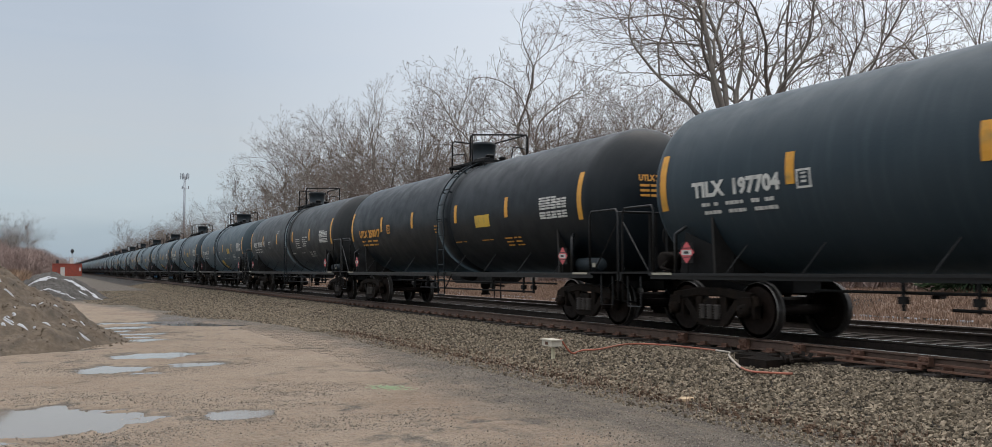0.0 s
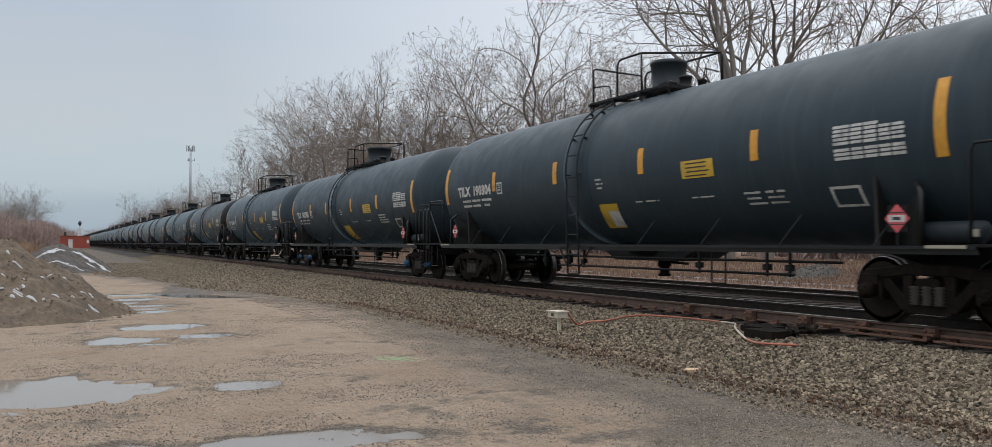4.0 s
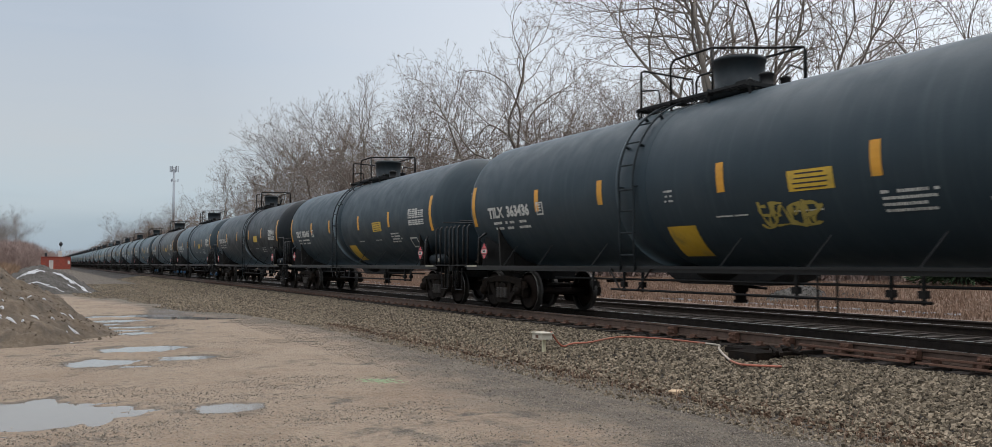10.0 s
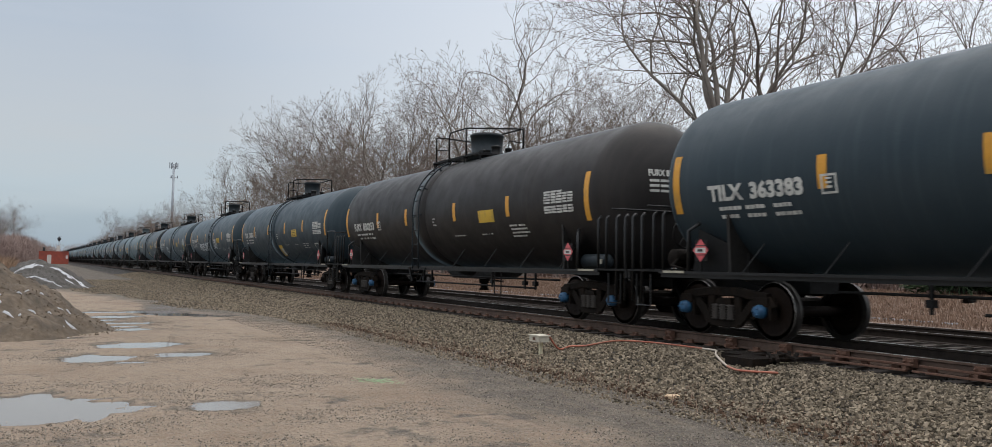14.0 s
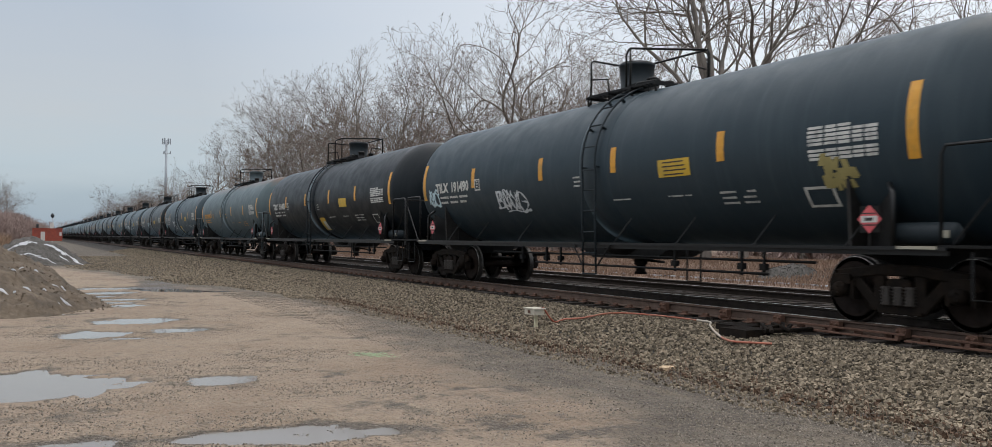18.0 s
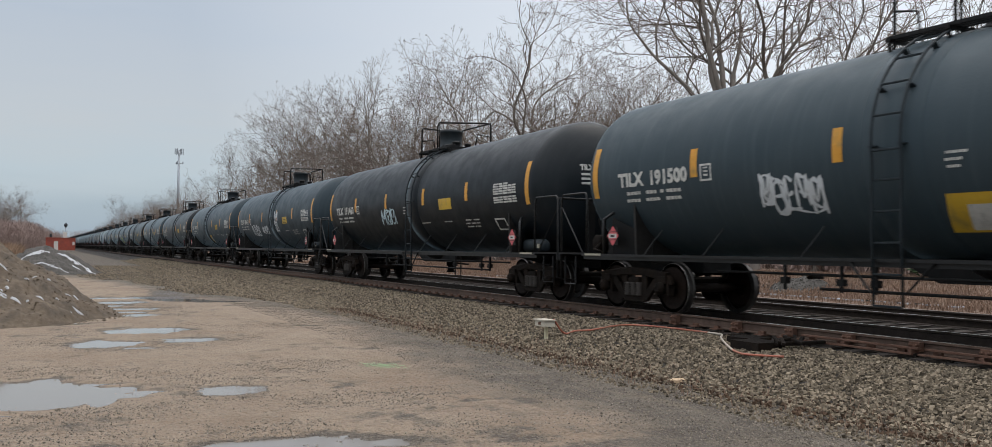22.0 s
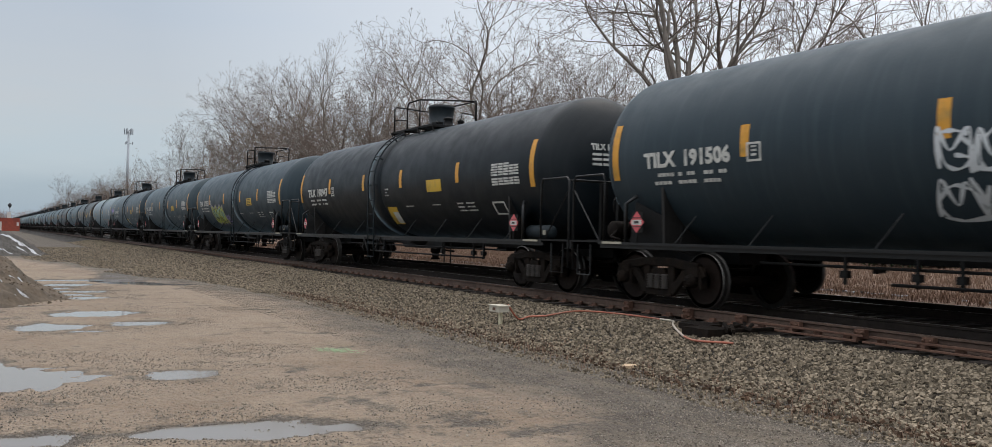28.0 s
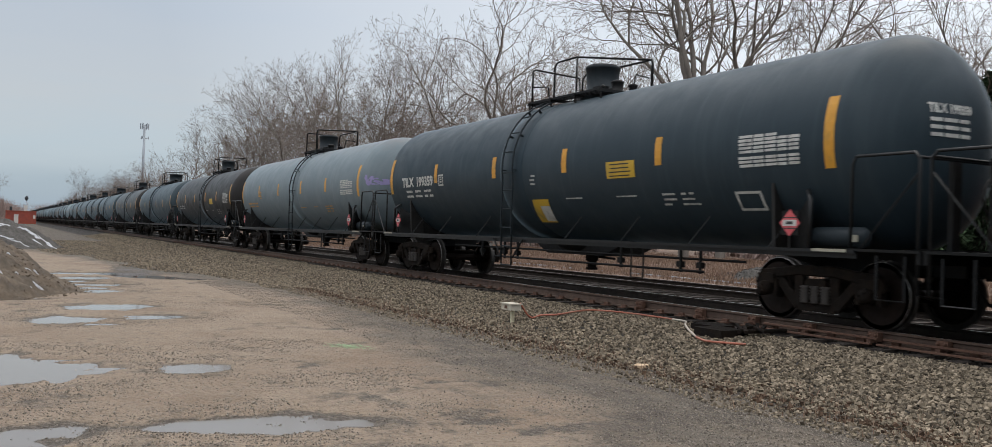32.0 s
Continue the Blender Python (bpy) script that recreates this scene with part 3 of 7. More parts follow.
def part(name, geo, material, parent=None, label=""):
    """One mesh object, under a thing or a part when parent is given."""
    mats = material if isinstance(material, (tuple, list)) else (material,)
    me = geo if isinstance(geo, bpy.types.Mesh) else geo.mesh(name, *mats)
    ob = new(name, me)
    ob.parent = parent
    return tagged(ob, label) if label else ob


def fast_mesh(name, verts, faces, mat, smooth=False):
    """A mesh from numpy arrays of vertices and equal-sided faces."""
    me = bpy.data.meshes.new(name)
    k = faces.shape[1]
    me.vertices.add(len(verts))
    me.vertices.foreach_set("co", np.ascontiguousarray(verts, dtype=np.float32).ravel())
    me.loops.add(faces.size)
    me.loops.foreach_set("vertex_index", np.ascontiguousarray(faces, dtype=np.int32).ravel())
    me.polygons.add(len(faces))
    me.polygons.foreach_set("loop_start", np.arange(0, faces.size, k, dtype=np.int32))
    me.polygons.foreach_set("use_smooth", np.full(len(faces), smooth))
    me.materials.append(mat)
    me.update(calc_edges=True)
    return me


def vnoise(x, y, seed=0):
    """Value noise on a lattice, 0 to 1, for numpy arrays."""
    xi, yi = np.floor(x).astype(np.int64), np.floor(y).astype(np.int64)
    xf, yf = x - xi, y - yi
    u, v = xf * xf * (3 - 2 * xf), yf * yf * (3 - 2 * yf)

    def h(a, b):
        k = (a * 374761393 + b * 668265263 + seed * 974634777) & 0xFFFFFFFF
        k = ((k ^ (k >> 13)) * 1274126177) & 0xFFFFFFFF
        return ((k ^ (k >> 16)) & 0xFFFF) / 65535.0

    return (h(xi, yi) * (1 - u) + h(xi + 1, yi) * u) * (1 - v) + (h(xi, yi + 1) * (1 - u) + h(xi + 1, yi + 1) * u) * v


# ---- ground ----
RAIL_TOP, TRACK_1, TRACK_2 = 0.50, 11.02, 15.35
# puddles: x, y, half length across, half length along, turn in degrees
PUDDLES = [(-0.35, 10.65, 1.6, 1.3, -10), (1.92, 10.25, 0.42, 0.42, 20), (1.75, 18.1, 0.85, 0.75, 0), (2.2, 16.05, 0.6, 0.5, 0), (0.85, 15.85, 0.6, 0.6, 0), (1.35, 15.1, 0.3, 0.18, 0),
           (1.9, 22.2, 0.85, 0.46, 4), (1.5, 23.3, 0.75, 0.42, -6), (1.9, 24.5, 0.9, 0.5, 0), (1.3, 25.7, 0.85, 0.5, 8), (1.9, 27.2, 1.0, 0.65, 0), (1.9, 29.6, 0.95, 0.6, 0), (3.7, 27.9, 0.85, 0.7, -5), (4.7, 27.1, 0.7, 0.5, 0), (4.93, 18.2, 0.5, 0.24, 0), (3.2, 18.7, 0.42, 0.2, 0), (3.0, 9.0, 0.2, 0.1, 0), (2.1, 7.2, 0.78, 0.42, -8), (1.35, 7.4, 0.42, 0.28, 0), (0.2, 7.4, 0.62, 0.46, 0), (3.4, 9.5, 0.14, 0.1, 0), (2.9, 11.9, 0.16, 0.12, 0), (-3.6, 8.6, 1.0, 0.8, 0)]
DAMP = [(3.5, 6.3, 0.95, 0.6, -15), (4.0, 32.6, 0.95, 3.2, 0), (3.2, 29.5, 0.8, 1.2, 0)]


def lot_noise(x, y):
    return 0.022 * (vnoise(x * 1.3, y * 1.3, 1) - 0.5) + 0.026 * (vnoise(x * 3.7, y * 3.7, 2) - 0.5) + 0.022 * (vnoise(x * 8, y * 8, 3) - 0.5) + 0.02 * (vnoise(x * 0.2, y * 0.2, 4) - 0.5)


def sstep(x, a, b):
    t = np.clip((x - a) / (b - a), 0, 1)
    return t * t * (3 - 2 * t)


def ground_z(x, y):
    lot = lot_noise(x, y) + 0.02
    for px, py, ra, rb, turn in PUDDLES:
        c, s = math.cos(radians(turn)), math.sin(radians(turn))
        u, v = ((x - px) * c + (y - py) * s) / ra, (-(x - px) * s + (y - py) * c) / rb
        d = u * u + v * v
        lot = lot - 0.055 * np.exp(-(d ** 1.6)) * (1 if ra > 0.2 else 0.6)
    for px, py, ra, rb, turn in DAMP:
        d = ((x - px) / ra) ** 2 + ((y - py) / rb) ** 2
        lot = lot - (0.022 if py < 10 else 0.05) * np.exp(-(d ** 1.3))
    toe = 6.9 + 0.4 * (vnoise(y * 0.5, y * 0 + 3.3, 5) - 0.5)
    z = lot * (1 - sstep(x, 6.4, 7.4)) + 0.27 * sstep(x, toe, 9.1)
    z = z + 0.16 * sstep(x, 17.3, 18.3) + 0.45 * sstep(x, 18.8, 25.0) + 0.1 * (vnoise(x * 0.7, y * 0.7, 6) - 0.5) * sstep(x, 18.6, 21)
    return z


def axis_steps(*spans):
    out = []
    for a, b, s in spans:
        out += list(np.arange(a, b - s * 0.01, s))
    return np.array(out + [spans[-1][1]])


def build_ground():
    xs = axis_steps((-2500, -500, 500), (-500, -100, 80), (-100, -20, 10), (-20, -6, 1), (-6, 7.4, 0.11), (7.4, 10, 0.2), (10, 18, 0.8), (18, 26, 0.4), (26, 50, 4), (50, 200, 30), (200, 500, 100), (500, 2500, 500))
    ys = axis_steps((-2500, -500, 500), (-500, -60, 80), (-60, -8, 6), (-8, 4, 0.6), (4, 20, 0.11), (20, 42, 0.22), (42, 80, 1.0), (80, 200, 6), (200, 500, 50), (500, 2500, 500))
    gx, gy = np.meshgrid(xs, ys)
    vs = np.stack([gx, gy, ground_z(gx, gy)], -1).reshape(-1, 3)
    nx, ny = len(xs), len(ys)
    i = (np.arange(ny - 1)[:, None] * nx + np.arange(nx - 1)[None]).reshape(-1, 1)
    return tagged(new("ground", fast_mesh("ground", vs, np.concatenate([i, i + 1, i + nx + 1, i + nx], 1), M["ground"], True)), "brown packed earth and gravel lot beside the railway", "ground", kind="structure")


def build_puddles():
    for k, (px, py, ra, rb, turn) in enumerate(PUDDLES):
        if ra < 0.2:
            level = -0.012 - 0.0006 * k
        else:
            level = -0.004 - 0.0006 * k
        g, n = Geo(), 40
        c, s = math.cos(radians(turn)), math.sin(radians(turn))
        vs = [(px, py, level)]
        for j in range(n):
            a = 2 * math.pi * j / n
            u, v = ra * 1.25 * math.cos(a), rb * 1.25 * math.sin(a)
            vs.append((px + u * c - v * s, py + u * s + v * c, level))
        g.add(vs, [(0, 1 + j, 1 + (j + 1) % n) for j in range(n)])
        tagged(part("puddle", g, M["water"]), "shallow still rain puddle on the muddy lot", "puddle", "puddles on the lot", "structure")


build_ground()
build_puddles()


# ---- tank cars ----
# Car space: y along the train (plus is the rear), x across (minus is the side seen), z from the rail top.
PITCH, TR, TZ = 18.1, 1.515, 2.55
HALF = 7.75


def on_tank(y, a, off=0.006):
    """A point on the shell of the seen side: y along the car, a degrees above the tank's middle."""
    r = TR + off
    if abs(y) > HALF:                       # the dished head
        e = min(1.0, (abs(y) - HALF) / 0.76)
        r = TR * math.sqrt(max(0.0, 1 - e * e)) + off
    return (-r * math.cos(radians(a)), y, TZ + r * math.sin(radians(a)))


def decal(geo, y0, y1, a0, a1, skew=0.0, off=0.006, n=6):
    """A curved sheet on the shell between two heights; skew shifts its lower edge along the car."""
    vs, fs = [], []
    for i in range(n + 1):
        t = i / n
        a = a0 + (a1 - a0) * t
        vs += [on_tank(y0 + skew * (1 - t), a, off), on_tank(y1 + skew * (1 - t), a, off)]
    fs = [(2 * i, 2 * i + 1, 2 * i + 3, 2 * i + 2) for i in range(n)]
    return geo.add(vs, fs)


def on_head(x, z, off=0.010):
    """A point on the front head, x across and z above the tank's middle."""
    q = max(0.0, 1 - (x * x + z * z) / TR ** 2)
    return (x, -(HALF + 0.76 * math.sqrt(q) + off), TZ + z)


FONT = {}


def glyphs(text):
    """Outlines of a line of text, one unit high, in the built-in font."""
    if text not in FONT:
        cu = bpy.data.curves.new("lettering", "FONT")
        cu.body, cu.size, cu.resolution_u, cu.offset = text, 1.4, 2, 0.065
        ob = bpy.data.objects.new("lettering", cu)
        me = bpy.data.meshes.new_from_object(ob)
        FONT[text] = ([tuple(v.co) for v in me.vertices], [tuple(p.vertices) for p in me.polygons])
        bpy.data.objects.remove(ob)
        bpy.data.meshes.remove(me)
        bpy.data.curves.remove(cu)
    return FONT[text]


def stencil(geo, text, y, a, height, width=None):
    """Text painted on the shell, from y towards the front, its foot at a degrees; width squeezes it."""
    vs, fs = glyphs(text)
    w = max(v[0] for v in vs) or 1
    k = (width / w) if width else height * 0.8
    geo.add([on_tank(y - v[0] * k, a + math.degrees(v[1] * height / TR), 0.012) for v in vs], fs)


def bars(geo, rnd, y, a, length, rows, gap=4.2, h=2.3, pieces=3):
    """Lines of small lettering too fine to read, as bars."""
    for i in range(rows):
        p = y - rnd.uniform(0, 0.05)
        for j in range(pieces):
            w = length / pieces * rnd.uniform(0.55, 0.85)
            q = p
            while q > p - w:                       # letter by letter
                c = h * rnd.uniform(0.034, 0.05)
                if rnd.random() < 0.93:
                    decal(geo, q, q - c * 0.88, a - i * gap - h * rnd.uniform(0.92, 1.0), a - i * gap - h * rnd.uniform(0, 0.08), 0, 0.008, 1)
                q -= c
            p -= length / pieces


def ribbon(geo, pts, width, off=0.010):
    """A sprayed stroke on the shell through points of (along, degrees), swelling and thinning a little."""
    fine = []
    for i in range(len(pts) - 1):
        p0, p1, p2, p3 = (pts[max(0, min(len(pts) - 1, i + j))] for j in (-1, 0, 1, 2))
        for q in range(5):
            t = q / 5
            fine.append(tuple(0.5 * (2 * p1[c] + (p2[c] - p0[c]) * t + (2 * p0[c] - 5 * p1[c] + 4 * p2[c] - p3[c]) * t * t + (3 * p1[c] - p0[c] - 3 * p2[c] + p3[c]) * t ** 3) for c in (0, 1)))
    fine.append(pts[-1])
    vs = []
    for i, (py, pa) in enumerate(fine):
        (ay, aa), (by, ba) = fine[max(0, i - 1)], fine[min(i + 1, len(fine) - 1)]
        dy, da = by - ay, (ba - aa) * 0.0264
        q = math.hypot(dy, da) or 1
        w = width * (0.75 + 0.35 * math.sin(i * 1.1)) / 2
        ox, oa = -da / q * w, dy / q * w / 0.0264
        vs += [on_tank(py + ox, pa + oa, off), on_tank(py - ox, pa - oa, off)]
    geo.add(vs, [(2 * i, 2 * i + 1, 2 * i + 3, 2 * i + 2) for i in range(len(fine) - 1)])


# strokes of loose unreadable letters, in a unit cell
STROKES = [
    (((0.1, 0.0), (0.2, 0.55), (0.3, 1.0)), ((0.3, 1.0), (0.8, 0.95), (0.75, 0.55), (0.25, 0.5)), ((0.4, 0.5), (0.7, 0.25), (0.95, 0.0))),
    (((0.85, 0.9), (0.4, 1.0), (0.1, 0.6), (0.2, 0.1), (0.6, 0.0), (0.9, 0.3)), ((0.5, 0.4), (0.9, 0.38), (0.85, 0.0))),
    (((0.15, 1.0), (0.2, 0.4), (0.1, 0.0)), ((0.15, 0.95), (0.8, 1.0)), ((0.15, 0.5), (0.65, 0.55)), ((0.1, 0.05), (0.5, -0.05), (0.95, 0.05))),
    (((0.0, 1.0), (0.3, 0.4), (0.4, 0.0), (0.6, 0.5), (0.9, 1.1)),),
    (((0.2, 0.9), (0.1, 0.3), (0.4, 0.0), (0.8, 0.2), (0.8, 0.8), (0.5, 1.0), (0.2, 0.85)),),
    (((0.1, 0.0), (0.2, 1.0), (0.5, 0.4), (0.8, 1.05), (0.85, 0.0)),),
    (((0.8, 0.95), (0.3, 1.0), (0.2, 0.65), (0.75, 0.45), (0.7, 0.05), (0.1, 0.05)),),
    (((0.2, 1.1), (0.15, 0.1), (0.5, -0.05), (0.95, 0.1)),),
]


def scribble(geo, rnd, y, a, w, h, letters, width=0.055):
    """A row of sprayed letters across the shell that cannot be read, with a stroke under them."""
    cell = w / letters
    for k in range(letters):
        lift, tilt = rnd.uniform(-0.08, 0.12) * h, rnd.uniform(-0.15, 0.2)
        for stroke in (rnd.choice(rnd.choice(STROKES)) for _ in range(3)):
            flip = rnd.random() < 0.5
            ribbon(geo, [(y - cell * (k - 0.1 + ((1 - u if flip else u) + tilt * v) * 1.25 + rnd.uniform(-0.14, 0.14)), a + lift + h * (0.12 + 0.82 * v) + h * rnd.uniform(-0.1, 0.1)) for u, v in stroke], width)
    if letters > 3:
        ribbon(geo, [(y - w * 0.25, a + h * 0.04), (y - w * 0.5, a + h * 0.10), (y - w * 0.8, a), (y - w * 1.02, a + h * 0.14)], width * 0.7)


def mural(car, rnd, y, a, w, h):
    """A painted piece: lime letters with turquoise parts, dark strokes and a pale violet edge."""
    g = Geo()
    n = 18
    tops = [a + h * (0.90 + 0.05 * math.sin(i * 1.1) + rnd.uniform(-0.03, 0.03)) for i in range(n + 1)]
    feet = [a + h * (0.08 + 0.07 * math.sin(i * 1.3 + 1) + rnd.uniform(-0.04, 0.04)) for i in range(n + 1)]
    for grow_by, off, mat, name in ((0.07, 0.0075, "spray_lilac", "mural_edge"), (0.0, 0.0085, "spray_green", "mural_fill")):
        g = Geo()
        for i in range(n):
            y0, y1 = y - w * i / n, y - w * (i + 1) / n
            m = 6
            vs = []
            for k in range(m + 1):
                t = k / m
                vs += [on_tank(y0 + grow_by * (i == 0), feet[i] + (tops[i] - feet[i]) * t + (2 * t - 1) * grow_by * 38, off), on_tank(y1 - grow_by * (i == n - 1), feet[i + 1] + (tops[i + 1] - feet[i + 1]) * t + (2 * t - 1) * grow_by * 38, off)]
            g.add(vs, [(2 * k, 2 * k + 1, 2 * k + 3, 2 * k + 2) for k in range(m)])
        part(name, g, M[mat], car, "sprayed letters in lime paint" if mat == "spray_green" else "pale violet sprayed edge")
    g = Geo()
    for k in range(7):
        u = y - w * (0.08 + 0.13 * k)
        ribbon(g, [(u, a + h * rnd.uniform(0.55, 0.85)), (u - 0.1, a + h * rnd.uniform(0.45, 0.7)), (u - rnd.uniform(0.05, 0.22), a + h * rnd.uniform(0.3, 0.6))], rnd.uniform(0.14, 0.24), 0.0095)
    part("mural_patch", g, M["spray_teal"], car, "turquoise sprayed patches")
    g = Geo()
    scribble(g, rnd, y - w * 0.06, a + h * 0.16, w * 0.88, h * 0.66, 5, 0.035)
    part("mural_outline", g, M["dark_ink"], car)


def tank_shell_geo():
    g = Geo()
    prof = []
    for i in range(15):
        t = math.radians(90 * i / 14)
        prof.append((HALF + 0.76 * math.cos(t), max(0.02, TR * math.sin(t))))
    prof += [(y, TR) for y in (6.2, 4.1, 2.0, 0.0)]
    prof = [(-a, r) for a, r in prof]
    prof = prof + [(-a, r) for a, r in reversed(prof[:-1])]
    g.lathe(prof, "y", (0, 0, TZ), 72)
    return g


def truck_parts(truck, caps):
    """Side frames, springs and wheelsets of a four-wheel truck whose bolster is the given object."""
    sets = []
    for s in (-1, 1):
        g, x = Geo(), s * 1.0
        top = [(-1.08, 0.50), (-0.98, 0.66), (-0.62, 0.70), (-0.33, 0.74), (0.33, 0.74), (0.62, 0.70), (0.98, 0.66), (1.08, 0.50)]
        for p, q in zip(top, top[1:]):
            g.beam((x, p[0], p[1]), (x, q[0], q[1]), 0.15, 0.105, (1, 0, 0))
        low = [(-0.72, 0.64), (-0.33, 0.24), (0.33, 0.24), (0.72, 0.64)]
        for p, q in zip(low, low[1:]):
            g.beam((x, p[0], p[1]), (x, q[0], q[1]), 0.15, 0.075, (1, 0, 0))
        for y in (-0.31, 0.31):
            g.beam((x, y, 0.22), (x, y, 0.74), 0.16, 0.07, (1, 0, 0))
        for y in (-0.89, 0.89):
            g.box((x, y, 0.60), (0.18, 0.30, 0.14))
            g.box((x, y - 0.17, 0.46), (0.14, 0.06, 0.26))
            g.box((x, y + 0.17, 0.46), (0.14, 0.06, 0.26))
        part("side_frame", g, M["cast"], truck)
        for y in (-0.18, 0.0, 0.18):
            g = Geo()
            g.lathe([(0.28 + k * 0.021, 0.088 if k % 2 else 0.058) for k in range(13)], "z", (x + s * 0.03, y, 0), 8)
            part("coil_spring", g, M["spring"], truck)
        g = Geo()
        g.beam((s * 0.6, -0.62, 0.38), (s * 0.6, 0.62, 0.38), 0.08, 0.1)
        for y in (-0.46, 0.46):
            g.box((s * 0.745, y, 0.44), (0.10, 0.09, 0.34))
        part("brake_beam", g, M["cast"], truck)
        for y in (-0.89, 0.89):
            g = Geo()
            g.lathe([(0, 0.02), (0.02, 0.095), (0.10, 0.11), (0.16, 0.11)] if s < 0 else [(-0.16, 0.11), (-0.10, 0.11), (-0.02, 0.095), (0, 0.02)], "x", (s * 1.19, y, 0.457), 14)
            for k in range(3):
                g.lathe([(-0.015, 0.016), (0.015, 0.016)], "x", (s * 1.185, y + 0.055 * math.cos(k * 2.09), 0.457 + 0.055 * math.sin(k * 2.09)), 6)
            part("bearing_cap", g, M["blue_cap"] if caps else M["cast"], truck)
    for y in (-0.89, 0.89):
        g = Geo()
        g.lathe([(-1.05, 0.08), (1.05, 0.08)], "x", (0, 0, 0), 12)
        for s in (-1, 1):
            # hub, dished plate, rim, tread and flange, from outside in
            g.ma = 0
            o = s * 0.815
            g.lathe([(o, 0.10), (o, 0.15), (o - s * 0.03, 0.17), (o - s * 0.055, 0.33), (o - s * 0.01, 0.375), (o, 0.385), (o, 0.444)], "x", (0, 0, 0), 36, False)
            g.ma = 1
            g.lathe([(o - s * 0.006, 0.455), (o - s * 0.095, 0.460), (o - s * 0.108, 0.482), (o - s * 0.13, 0.482), (o - s * 0.14, 0.40)], "x", (0, 0, 0), 36, False, False)
            g.ma = 2
            g.lathe([(o, 0.444), (o - s * 0.002, 0.450), (o - s * 0.006, 0.455)], "x", (0, 0, 0), 36, False, False)
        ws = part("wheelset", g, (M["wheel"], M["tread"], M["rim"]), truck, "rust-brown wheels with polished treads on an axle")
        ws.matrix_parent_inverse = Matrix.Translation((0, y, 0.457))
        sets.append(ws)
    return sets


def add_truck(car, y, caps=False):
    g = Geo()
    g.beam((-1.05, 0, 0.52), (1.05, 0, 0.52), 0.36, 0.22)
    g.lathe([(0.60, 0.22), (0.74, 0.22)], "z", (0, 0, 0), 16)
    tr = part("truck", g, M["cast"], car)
    tr.location = (0, y, 0)
    return truck_parts(tr, caps)


SHELLS, BANDS = {}, {}


# fittings along the crown: ladder, gate post, start and corner of the near rail, far corner, manway housing and its radius, how much lower the decals sit in degrees, middle marking strips
CROWN = {
    "long": dict(ladder=1.09, gate=1.89, rail=0.97, corner=-0.18, far=-1.02, housing=-0.13, radius=0.46, drop=-4.6, strips=(4.55, 2.10, -1.32, -4.28)),
    "slim": dict(ladder=0.88, gate=1.52, rail=0.60, corner=-0.26, far=-1.08, housing=-0.27, radius=0.36, drop=0.0, strips=(4.74, 1.74, -1.42, -4.40)),
    "fore": dict(ladder=-0.59, gate=0.77, rail=-0.48, corner=-0.62, far=-1.35, housing=0.06, radius=0.36, drop=0.0, strips=(4.70, 1.64, -1.48, -4.40)),
    "aft": dict(ladder=0.60, gate=1.60, rail=0.40, corner=-0.60, far=-1.50, housing=-0.72, radius=0.38, drop=-4.6, strips=(4.58, 1.66, -1.45, -4.53)),
}


